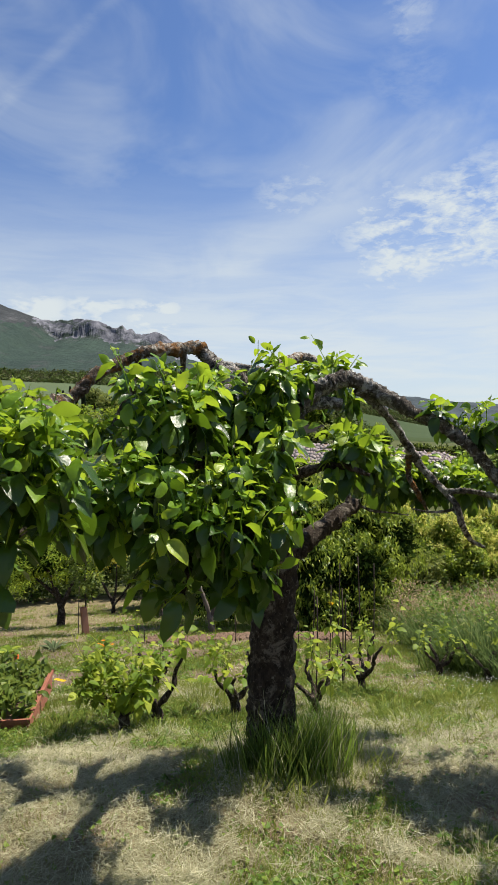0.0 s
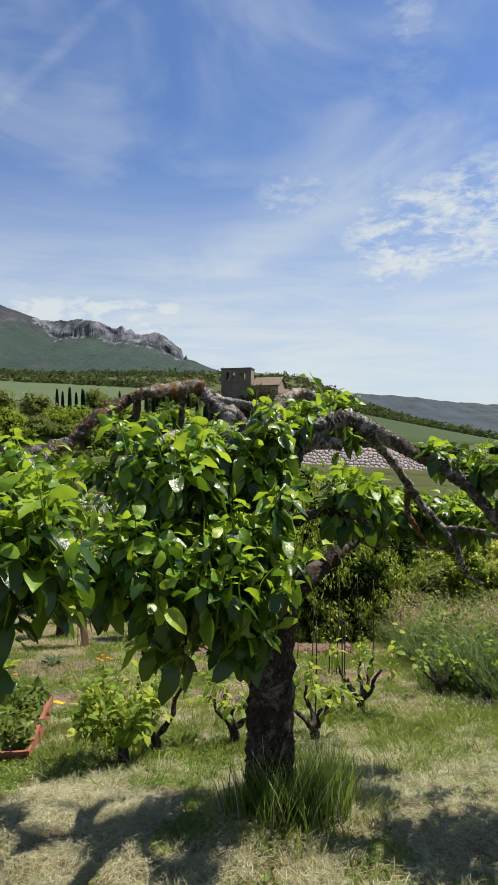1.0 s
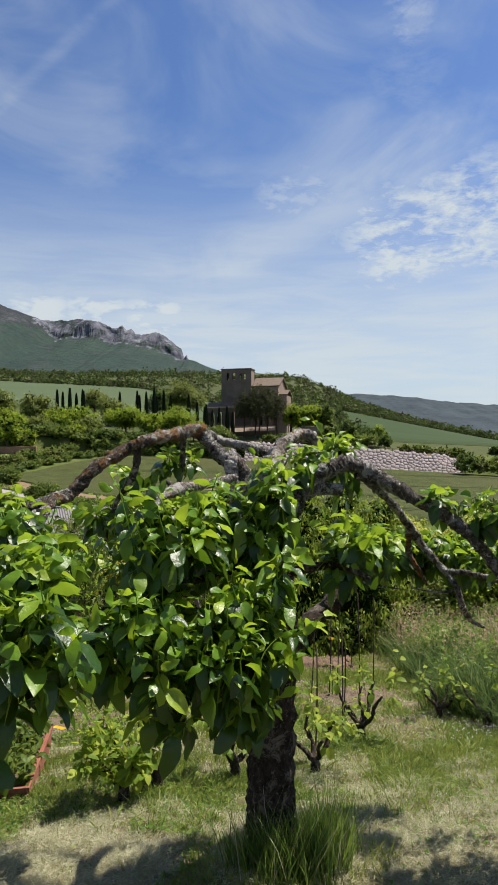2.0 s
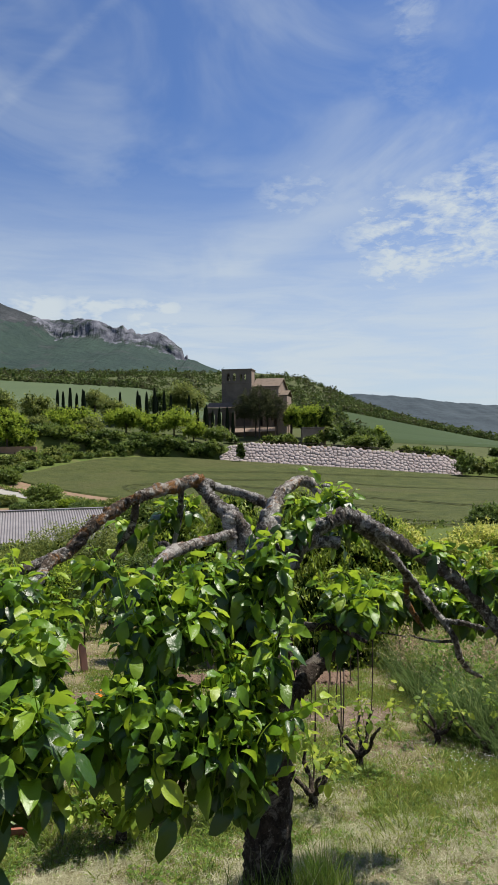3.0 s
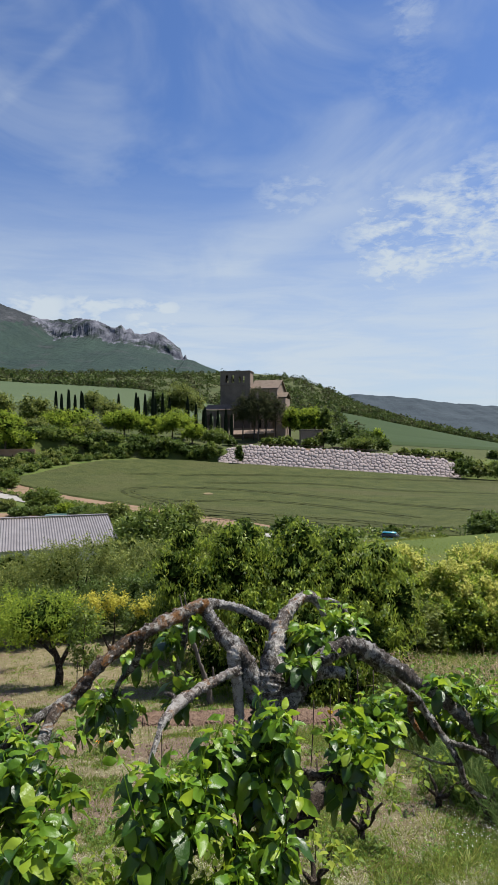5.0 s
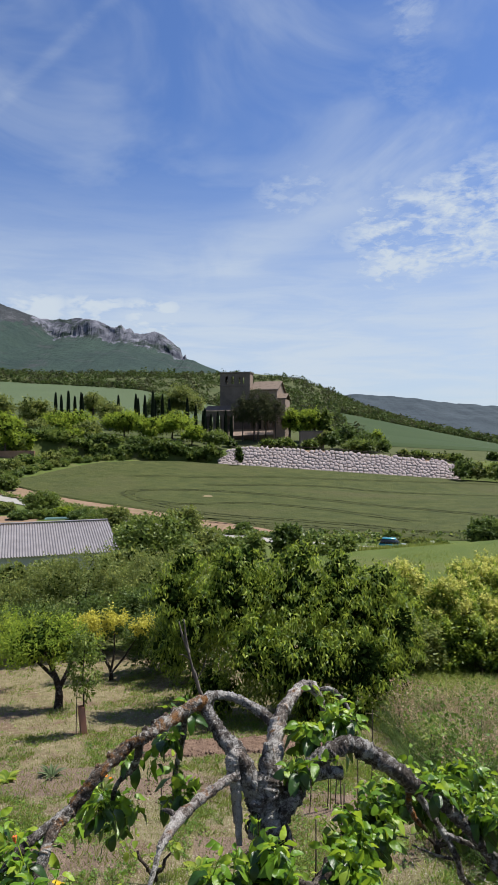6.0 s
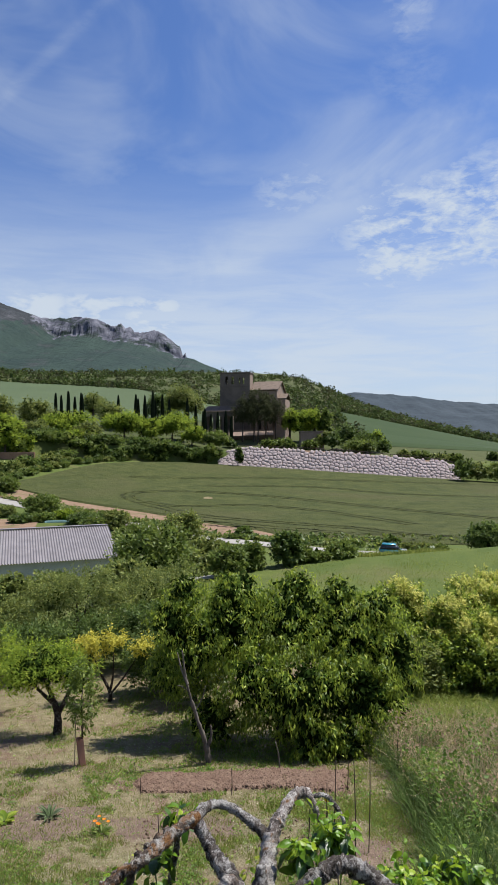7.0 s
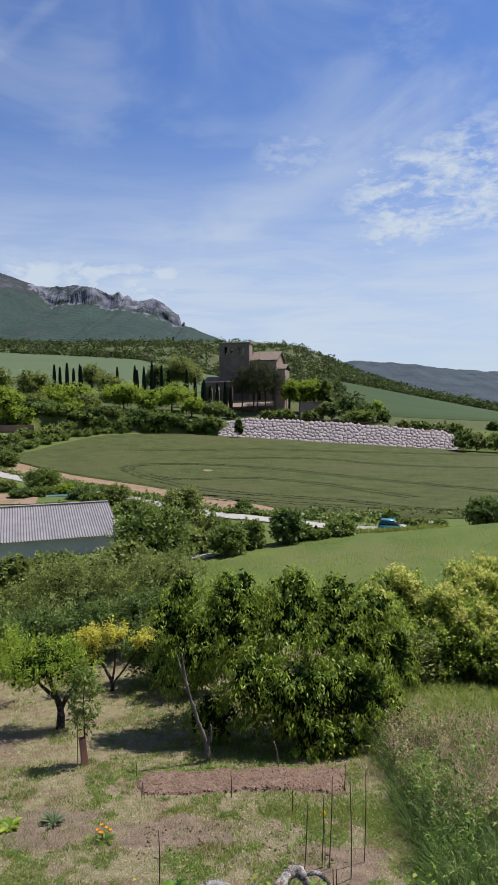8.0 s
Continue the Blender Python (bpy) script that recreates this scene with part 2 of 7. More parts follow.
def tri(lot):
    """Quads to triangles, dropping empty ones."""
    v, f = lot
    f = np.asarray(f)
    if f.shape[1] == 3:
        return v, f
    t = np.concatenate([f[:, [0, 1, 2]], f[:, [0, 2, 3]]])
    ok = (t[:, 0] != t[:, 1]) & (t[:, 1] != t[:, 2]) & (t[:, 0] != t[:, 2])
    return v, t[ok]


# leaf shapes: length along +y from the stalk, unit long
def leaf_shape(width, rows=4, fold=0.25, curl=0.25, belly=1.0, full=0.7):
    """belly under 1 puts the widest place nearer the stalk; full under 1 rounds the outline."""
    v, f = [], []
    for i in range(rows + 1):
        y = i / rows
        w = width * 0.5 * math.sin(math.pi * min(1.0, max(0.0, y)) ** belly) ** full if 0 < i < rows else width * 0.04 * (i == 0)
        z = -curl * y * y
        v += [(-w, y, z + fold * w), (0, y, z), (w, y, z + fold * w)]
    for i in range(rows):
        a = 3 * i
        for j in (0, 1):
            p, q, r, s = a + j, a + j + 1, a + j + 4, a + j + 3
            if i == rows - 1:
                f.append((p, q, r) if j == 0 else (p, q, s))
            else:
                f += [(p, q, r), (p, r, s)]
    return np.array(v, float), np.array(f)


BROAD = leaf_shape(0.54, 5, 0.40, 0.32, 0.9, 0.62)


def waved(shape, amount, turns, twist):
    """A leaf with wavy edges and a twist along its length."""
    v = shape[0].copy()
    y, side = v[:, 1], np.sign(v[:, 0])
    v[:, 2] += amount * np.sin(turns * y * 6.283 + side) * np.abs(side) * np.sin(np.pi * y) + twist * v[:, 0] * y
    return v, shape[1]


BROAD_KINDS = [waved(leaf_shape(0.58, 6, 0.40, 0.60, 0.95, 0.58), .075, 1.6, .6), waved(leaf_shape(0.62, 6, 0.25, 0.90, 0.92, 0.56), .085, 2.1, -.7),
               waved(leaf_shape(0.56, 6, 0.75, 0.40, 0.95, 0.58), .045, 1.5, .4), waved(leaf_shape(0.62, 6, -0.25, 0.7, 0.95, 0.55), .07, 1.9, .8)]
LONG = leaf_shape(0.38, 2, 0.3, 0.45, 0.8, 0.7)
CARD = (np.array([(-0.45, 0.15, 0.1), (0, 0, 0), (0.5, 0.3, 0.12), (0.1, 1, -0.15)], float), np.array([(0, 1, 3), (1, 2, 3)]))
SPIKE = (np.array([(-0.5, 0, 0), (0.5, 0, 0), (0, 1, 0.25)], float), np.array([(0, 1, 2)]))
STRAW = (np.array([(-0.5, 0, 0), (0.5, 0, 0), (-0.35, 1, 0.1), (0.35, 1, 0.1)], float), np.array([(0, 1, 3), (0, 3, 2)]))
BENT = (np.array([(-0.5, 0, 0), (0.5, 0, 0), (-0.45, 0.4, 0.05), (0.45, 0.4, 0.05), (-0.32, 0.72, 0.22), (0.32, 0.72, 0.22), (0, 0.9, 0.52)], float),
        np.array([(0, 1, 3), (0, 3, 2), (2, 3, 5), (2, 5, 4), (4, 5, 6)]))
BLADE = (np.array([(-0.5, 0, 0), (0.5, 0, 0), (-0.32, 0.5, 0.06), (0.32, 0.5, 0.06), (0, 1, 0.28)], float),
         np.array([(0, 1, 3), (0, 3, 2), (2, 3, 4)]))


def unit(v):
    return v / (np.linalg.norm(v, axis=-1, keepdims=True) + 1e-9)


def scatter(shape, at, along, face, size, wide=None):
    """Copies of a leaf shape: stalk at, pointing along, its upper side turned towards face."""
    v, f = shape
    n = len(at)
    y = unit(along)
    x = unit(np.cross(y, face))
    z = np.cross(x, y)
    w = size if wide is None else wide
    out = at[:, None, :] + (v[None, :, 0, None] * x[:, None, :] * np.reshape(w, (-1, 1, 1)) + v[None, :, 1, None] * y[:, None, :] * np.reshape(size, (-1, 1, 1))
                            + v[None, :, 2, None] * z[:, None, :] * np.reshape(size, (-1, 1, 1)))
    fs = f[None] + (np.arange(n) * len(v))[:, None, None]
    return out.reshape(-1, 3), fs.reshape(-1, 3)


def ball(rng, n, shell=0.0):
    """Random points in the unit ball, further out than shell."""
    d = unit(rng.normal(size=(n, 3)))
    return d * (shell ** 3 + (1 - shell ** 3) * rng.random((n, 1))) ** (1 / 3)


# ---- lie of the land: stations ahead, height on the axis, cross fall to the west and to the east ----
LAND = np.array([
    (-60, 6.0, 0, 0), (0, 0.35, 0, 0), (3.3, -0.05, 0, 0), (4.45, -0.31, 0, 0), (5.7, -0.64, 0, 0), (7, -0.99, 0, 0), (10.4, -1.72, 0.01, 0), (13.1, -2.26, 0.015, 0), (16, -2.86, 0.02, 0),
    (20, -3.45, 0.03, 0), (27, -4.0, 0.05, 0), (35, -4.6, 0.08, 0.01),
    (50, -5.55, 0.11, 0.08), (58, -6.3, 0.11, 0.0), (70, -7.2, 0.08, 0.0), (82, -8.2, 0.02, 0.0), (120, -8.6, -0.03, 0.0), (160, -7.4, -0.05, -0.03), (199, -3.9, -0.063, -0.063),
    (201.5, 0.5, -0.06, -0.069), (207, 0.9, -0.06, -0.069), (228, 4.2, -0.06, -0.062), (240, 6.6, -0.06, -0.07), (300, 14, -0.06, -0.12), (430, 35, -0.05, -0.2),
    (700, 79, 0.0, -0.21), (950, 62, 0.0, -0.17), (1500, 50, 0, -0.14), (5000, 40, 0, -0.1)], float)


def land(x, y):
    x, y = np.asarray(x, float), np.asarray(y, float)
    # the foot of the church hill swings nearer on both sides
    near = np.interp(y, (120, 175, 230, 330), (0, 1, 1, 0))
    y = y + near * (0.15 * np.clip(x, -12, 90) + 0.45 * np.clip(-12 - x, 0, 60))
    zc, sl, sr = (np.interp(y, LAND[:, 0], LAND[:, k]) for k in (1, 2, 3))
    xl, xr = np.clip(x, -260, 0), np.clip(x, 0, 330)
    # its crest keeps level past the church, then drops away
    crest = np.interp(x * 700 / np.maximum(np.abs(y), 1), (0, 32, 58, 90, 134, 192, 274, 400), (0, 4, 5, -1, -10, -16, -14, -8)) * np.interp(y, (440, 640, 720, 950), (0, 1, 1, 0))
    return zc + sl * xl + sr * xr + crest


def relief(x, y):
    """Small unevenness of the ground, in metres."""
    near = np.clip(1 - np.abs(y) / 40, 0, 1)
    return near * 0.032 * (np.sin(1.7 * x + 0.6 * y) + np.sin(2.3 * y - 0.9 * x) + 0.6 * np.sin(5.1 * x + 1.3) * np.sin(4.3 * y)) + np.clip(1 - np.abs(y) / 22, 0, 1) * 0.016 * (np.sin(11.3 * x + 3.1 * y + 2 * np.sin(1.9 * y)) * np.sin(9.1 * y - 2.7 * x + 2 * np.sin(2.3 * x)))


def lie(x, y):
    return land(x, y) + relief(np.asarray(x, float), np.asarray(y, float))


def grid_faces(r, c):
    i = np.arange((r - 1) * (c - 1))
    a = i // (c - 1) * c + i % (c - 1)
    return np.stack([a, a + 1, a + c + 1, a + c], 1)


BARE = [(-1.06, 10.06, 1.01, 0.58), (-3.29, 10.27, 0.85, 0.79), (1.35, 8.98, 0.78, 0.52), (-6.32, 15.16, 1.16, 0.84), (5.64, 14.80, 1.38, 0.96), (-0.10, 7.79, 0.62, 0.36), (-2.24, 7.33, 0.71, 0.41), (2.90, 4.30, 0.35, 0.20)]


def bare(x, y):
    """Above zero on the patches of bare soil, larger towards their middle."""
    wob = .22 * np.sin(5 * x + 3 * y) + .18 * np.sin(9 * y - 4 * x + 1)
    return np.max([1 - ((x - a) / rx) ** 2 - ((y - b) / ry) ** 2 + wob for a, b, rx, ry in BARE], axis=0)


def build_ground():
    ys = np.concatenate([np.linspace(-60, -2, 20), np.linspace(-1.5, 20, 190), np.linspace(20.5, 90, 100), np.linspace(92, 250, 90), np.geomspace(255, 4900, 90)])
    us = np.sort(np.concatenate([np.linspace(-0.5, 0.5, 136), np.linspace(-2.6, -0.52, 24), np.linspace(0.52, 2.6, 24)]))
    Y, U = np.meshgrid(ys, us, indexing="ij")
    X = U * (np.abs(Y) + 9)
    v = np.stack([X, Y, lie(X, Y)], -1).reshape(-1, 3)
    me = mesh_from("ground", v, grid_faces(len(ys), len(us)), [M["garden"], M["meadow"], M["scrub_ground"], M["bare_soil"]], True)
    cy = np.repeat((ys[:-1] + ys[1:]) / 2, len(us) - 1)
    cx = np.tile((us[:-1] + us[1:]) / 2, len(ys) - 1) * (np.abs(cy) + 9)
    kind = np.where(cy < 23, 0, np.where(cy < 205, 1, 2))
    kind[(cy < 23) & (bare(cx, cy) > 0)] = 3
    me.polygons.foreach_set("material_index", kind.astype(np.int32))
    tagged(new("ground", me), "sloping ground of mown grass, meadow and scrub", "ground", kind="structure")


build_ground()


def draped(name, near, far, material, lift, label, category, cols=120, rows=30, skirt=0.0):
    """A sheet laid on the land between two curves."""
    a, b = spline(near, 16)[:, :2], spline(far, 16)[:, :2]
    s = np.linspace(0, 1, cols)
    a = np.stack([np.interp(s, np.linspace(0, 1, len(a)), a[:, k]) for k in (0, 1)], -1)
    b = np.stack([np.interp(s, np.linspace(0, 1, len(b)), b[:, k]) for k in (0, 1)], -1)
    t = np.linspace(0, 1, rows)[:, None, None]
    p = a[None] * (1 - t) + b[None] * t
    z = lie(p[..., 0], p[..., 1]) + lift
    if skirt:
        z[0], z[-1], z[:, 0], z[:, -1] = z[0] - skirt, z[-1] - skirt, z[:, 0] - skirt, z[:, -1] - skirt
    v = np.concatenate([p, z[..., None]], -1).reshape(-1, 3)
    ob = new(name, mesh_from(name, v, grid_faces(rows, cols), material, True))
    return tagged(ob, label, category, kind="structure")


def strip(name, line, width, material, lift, label, category, per=14, wander=0.0):
    c = spline([(x, y, 0) for x, y in line], per)[:, :2]
    c[1:-1] += wander * np.random.default_rng(len(name) + int(line[0][1])).normal(size=(len(c) - 2, 2))
    d = unit(np.gradient(c, axis=0))
    n = np.stack([-d[:, 1], d[:, 0]], -1)
    k = 5
    off = np.linspace(-0.5, 0.5, k)[None, :, None] * width
    p = c[:, None] + n[:, None] * off
    z = lie(p[..., 0], p[..., 1]) + lift
    v = np.concatenate([p, z[..., None]], -1).reshape(-1, 3)
    ob = new(name, mesh_from(name, v, grid_faces(len(c), k), material, True))
    return tagged(ob, label, category, kind="structure")


ROAD = [(60, 58), (30, 58.5), (12, 60.5), (2.4, 70), (-6, 82), (-20, 98), (-37, 113), (-70, 138)]
strip("road", ROAD, 3.6, M["road"], 0.12, "pale concrete farm road along the wheat field", "road")
draped("verge", [(-75, 143, 0), (-38, 116.6, 0), (-20, 101.3, 0), (-5, 84.6, 0), (3, 74.5, 0)], [(-75, 154, 0), (-38, 127, 0), (-18, 111, 0), (-2, 92, 0), (6, 79, 0)],
       M["verge"], 0.25, "bare reddish earth bank between road and wheat", "earth bank", 120, 6)
draped("wheat_field", [(-53.5, 138.5, 0), (-38, 124.5, 0), (-18, 108.5, 0), (-2, 90.5, 0), (10, 77, 0), (30, 68, 0), (60, 62, 0), (120, 60, 0)],
       [(-53, 141, 0), (-48, 159, 0), (-40, 178, 0), (-28, 190.5, 0), (-12, 198, 0), (25, 193.5, 0), (62, 188, 0), (100, 184, 0), (190, 180, 0)],
       M["wheat"], 0.55, "large field of young green wheat with wheel tracks", "wheat field", 160, 60, 0.5)
draped("far_field", [(46, 226, 0), (70, 224, 0), (110, 224, 0), (190, 226, 0)], [(52, 432, 0), (100, 432, 0), (160, 425, 0), (330, 420, 0)],
       M["dark_field"], 0.6, "dark green grain field on the far slope", "field", 60, 60, 0.5)
draped("pale_field", [(-230, 255, 0), (-140, 262, 0), (-70, 270, 0), (-5, 275, 0)], [(-260, 440, 0), (-150, 435, 0), (-75, 425, 0), (-5, 330, 0)],
       M["pale_field"], 0.6, "pale green grain field below the mountain", "field", 60, 60, 0.5)

# ---- distance: mountain and hills ----
def rock_material():
    k = Mat("mountain_rock", 0.95, 0, 0.1)
    rock = k.mix(k.span(k.noise(0.024, 9, 0.7, 0.5, (1, 1, 0.55)), 0.38, 0.62), (0.040, 0.044, 0.058), (0.165, 0.168, 0.195))
    rock = k.mix(k.span(k.noise(0.05, 6, 0.7, 0.3), 0.58, 0.66), rock, (0.01694, 0.02156, 0.02156))
    rock = k.mix(k.span(k.noise(0.011, 8, 0.75, 0.6, (1, 1, 1.6)), 0.50, 0.58), rock, (0.02618, 0.0385, 0.03234))
    return k.color(rock).bump(k.noise(0.05, 8, 0.75, 0.4, (1, 1, 0.5)), 0.5, 5).m


M["mountain"] = rock_material()
# the slope's green leans blue-grey to stand for haze
M["mountain_wood"] = two_tone("hazy_mountain_woodland", (0.024, 0.041, 0.036), (0.035, 0.058, 0.046), 0.006, 0.95, 0.04, 1.0, 9, (0.050, 0.056, 0.056), 0.011, (0.56, 0.68))
M["mountain_scrub"] = two_tone("mountain_scrub", (0.028, 0.034, 0.037), (0.052, 0.057, 0.062), 0.014, 0.95, 0.05, 1.0, 9, (0.095, 0.095, 0.102), 0.02, (0.60, 0.70))
# blue haze of distance is mixed into this hill's colours
M["far_hill"] = two_tone("hazy_wooded_hill", (0.026, 0.038, 0.047), (0.050, 0.066, 0.077), 0.014, 0.9, 0.05, 0.6, 4)


def build_mountain(name, ridge, dist, depth, cliff, material, label, seed, rough, foot=0.0):
    """A range seen across the valley: ridge holds bearing (x over y) and height; cliff the share of the height that is sheer."""
    noise.seed_set(seed)
    us = np.linspace(ridge[0][0], ridge[-1][0], 300)
    if cliff:
        us = np.unique(np.concatenate([us, np.linspace(-0.42, -0.07, 520)]))
    h = np.interp(us, [r[0] for r in ridge], [r[1] for r in ridge])
    cl = np.interp(us, [r[0] for r in ridge], [r[2] for r in ridge]) if cliff else np.zeros_like(us)
    rows = 70 if cliff else 32
    v = []
    for i in range(rows):
        t = i / (rows - 1)
        for j, u in enumerate(us):
            k = noise.fractal((u * 60, t * 5, seed), 0.7, 2.1, 5)
            s = noise.fractal((u * 170, t * 5.0, seed + 3.3), 0.6, 2.3, 4)
            if t < 0.5:
                rise = (t / 0.5) ** 1.05 * (1 - cl[j])
                y = dist - depth * (1 - t / 0.5 * 0.95)
            elif t < 0.72:
                w = (t - 0.5) / 0.22
                rise = 1 - cl[j] * (1 - w ** 0.8)
                y = dist - depth * 0.05 * (1 - w)
            else:
                rise = 1 - (t - 0.72) / 0.28 * 0.7
                y = dist + depth * (t - 0.72) * 1.6
            sheer = cl[j] > 0.03 and 0.45 < t < 0.76
            y += depth * 0.04 * noise.fractal((u * 12, t * 2, seed), 0.8, 2.0, 3) + (depth * (0.004 * k + 0.003 * s) if sheer else depth * 0.012 * k)
            z = foot + (h[j] - foot) * rise + rough * k * (0.5 + rise) * (0.6 if t < 0.5 else 0.35) + (rough * 0.45 * s * (cl[j] > 0.03) if t > 0.6 else 0)
            v.append((u * dist * (0.98 + 0.02 * t), y, z))
    ob = new(name, mesh_from(name, v, grid_faces(rows, len(us)), material, True))
    if cliff:
        row = np.repeat(np.arange(rows - 1), len(us) - 1) / (rows - 1)
        col = np.tile(cl[:-1], rows - 1)
        wob = np.array([noise.noise((u * 120, 0, seed)) for u in us[:-1]])
        rock = (row > 0.485 + 0.03 * np.tile(wob, rows - 1)) & (row < 0.78) & (col > 0.035)
        at = np.array(v).reshape(rows, len(us), 3)[:-1, :-1].reshape(-1, 3)
        high = (at[:, 2] > 428 + 18 * np.tile(wob, rows - 1)) & (row > 0.25)
        ob.data.polygons.foreach_set("material_index", np.where(rock, 0, np.where(high, 2, 1)).astype(np.int32))
    tagged(ob, label, name.replace("_", " "), kind="structure")


build_mountain("mountain", [(-0.95, 470, 0.00), (-0.6, 585, 0.00), (-0.392, 543, 0.01), (-0.345, 500, 0.02), (-0.325, 489, 0.05), (-0.310, 487, 0.15), (-0.295, 487, 0.19), (-0.274, 495, 0.20), (-0.25, 484, 0.18), (-0.235, 475, 0.17),
                            (-0.218, 455, 0.16), (-0.209, 459, 0.18), (-0.2015, 470, 0.20), (-0.1955, 450, 0.17), (-0.1885, 457, 0.18), (-0.182, 437, 0.14), (-0.171, 436, 0.16), (-0.150, 443, 0.20), (-0.136, 428, 0.20), (-0.122, 401, 0.18),
                            (-0.1075, 370, 0.17), (-0.103, 330, 0.06), (-0.0985, 346, 0.10), (-0.0965, 324, 0.02), (-0.085, 314, 0.00), (-0.06, 285, 0.00), (0.0, 225, 0.00), (0.06, 140, 0.00), (0.12, 30, 0.00)], 2500, 1300, True,
               [M["mountain"], M["mountain_wood"], M["mountain_scrub"]], "grey limestone cliff above a wooded mountain slope", 11, 8.0, 40)
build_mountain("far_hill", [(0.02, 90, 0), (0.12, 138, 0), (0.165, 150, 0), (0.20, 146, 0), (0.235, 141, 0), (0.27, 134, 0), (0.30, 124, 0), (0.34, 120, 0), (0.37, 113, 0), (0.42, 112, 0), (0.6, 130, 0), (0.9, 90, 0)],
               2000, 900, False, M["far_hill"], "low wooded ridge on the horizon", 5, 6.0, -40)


# ---- the old trained fruit tree ----
def bark_material(name, dark, light, lichen, amount, rust=0.0):
    """Dark cracked bark under pale lichen crusts; rust: how much orange lichen."""
    k = Mat(name, 0.92, 0, 0.15)
    a = k.noise(34, 6, 0.7, 0.4, (1, 1, 0.5))
    c = k.mix(k.span(a, 0.35, 0.65), dark, light)
    c = k.mix(k.span(k.noise(9, 8, 0.78, 0.5), 0.57 - amount * 0.09, 0.63 - amount * 0.06), c, lichen)
    c = k.mix(k.span(k.noise(46, 6, 0.7, 0.3), 0.60 - amount * 0.04, 0.66), c, tuple(1.25 * v for v in lichen))
    if rust:
        c = k.mix(k.span(k.noise(10, 5, 0.65, 0.5), 0.60 - rust * 0.14, 0.66 - rust * 0.12, 0, 0.8), c, (0.231, 0.104, 0.02695))
    cracks = k.noise(60, 5, 0.7, 0.8, (1, 1, 0.6))
    c = k.mix(k.span(cracks, 0.30, 0.42, 0.85, 0.0), c, dark)
    return k.color(c).bump(k.math("ADD", cracks, k.noise(24, 6, 0.75, 0.6, (1, 1, 0.5))), 1.0, 0.035).m


M["bark"] = bark_material("grey_bark", (0.024, 0.020, 0.017), (0.15, 0.128, 0.110), (0.40, 0.385, 0.36), 0.85, 0.0)
M["rusty_bark"] = bark_material("orange_lichen_bark", (0.026, 0.019, 0.015), (0.16, 0.120, 0.09), (0.40, 0.38, 0.34), 0.85, 0.75)
M["pale_bark"] = bark_material("pale_lichen_bark", (0.06, 0.047, 0.040), (0.26, 0.215, 0.185), (0.50, 0.47, 0.43), 1.4, 0.2)
M["trunk_bark"] = bark_material("dark_bark", (0.014, 0.0105, 0.008), (0.070, 0.054, 0.042), (0.17, 0.15, 0.125), 0.5)
M["old_leaf"] = leaf_material("broad_glossy_leaf", (0.010, 0.034, 0.004), (0.038, 0.098, 0.007), (0.115, 0.205, 0.013), 0.36, 0.26, 0.28, 0.45, 0.3)
M["young_leaf"] = leaf_material("fresh_broad_leaf", (0.080, 0.178, 0.010), (0.165, 0.29, 0.015), (0.29, 0.385, 0.028), 0.40, 0.42, 0.30, 0.45, 0.3)


def shoots(rng, zones, length=(0.12, 0.30), leaves=(10, 15), size=(0.046, 0.098)):
    """Leafy spring shoots filling soft zones (centre, radii, count, highest tip): stems, then the leaves and their age."""
    stems, at, along, face, big, age = [], [], [], [], [], []
    for cx, cy, cz, rx, ry, rz, n, *top in zones:
        for p in ball(rng, n, 0.2) * (rx, ry, rz) + (cx, cy, cz):
            ln = rng.uniform(*length)
            d = unit(np.array((rng.normal() * 0.45, rng.normal() * 0.45 - 0.15, 0.9)))
            bend = rng.normal(size=3) * 0.25 * ln
            q = p + d * ln * 0.5 + bend * 0.3
            e = p + d * ln + bend
            if top:
                drop = np.array((0, 0, max(0.0, e[2] - top[0] + rng.normal() * .03)))
                p, q, e = p - drop, q - drop, e - drop
            stems.append(tube([p - d * 0.05, q, e], [0.0035, 0.0028, 0.0015], 4, 2, closed=False))
            k = rng.integers(*leaves)
            turn = rng.random() * 6.28
            for i in range(k):
                s = (i + 0.3) / k
                turn += 2.4 + rng.normal() * 0.3
                o = p + (q - p) * 2 * s if s < 0.5 else q + (e - q) * (2 * s - 1)
                out = np.array((math.cos(turn), math.sin(turn), 0))
                lift = rng.normal() * 0.40 + (-0.75 + 1.45 * s)
                at.append(o + out * 0.02)
                along.append(out + np.array((0, 0, lift)) + rng.normal(size=3) * 0.15)
                face.append(np.array((0, 0, 0.9)) + out * 0.55 + rng.normal(size=3) * 0.35)
                big.append(rng.uniform(*size) * (1.15 - 0.62 * s ** 2))
                age.append(s)
    return stems, np.array(at), np.array(along), np.array(face), np.array(big), np.array(age)


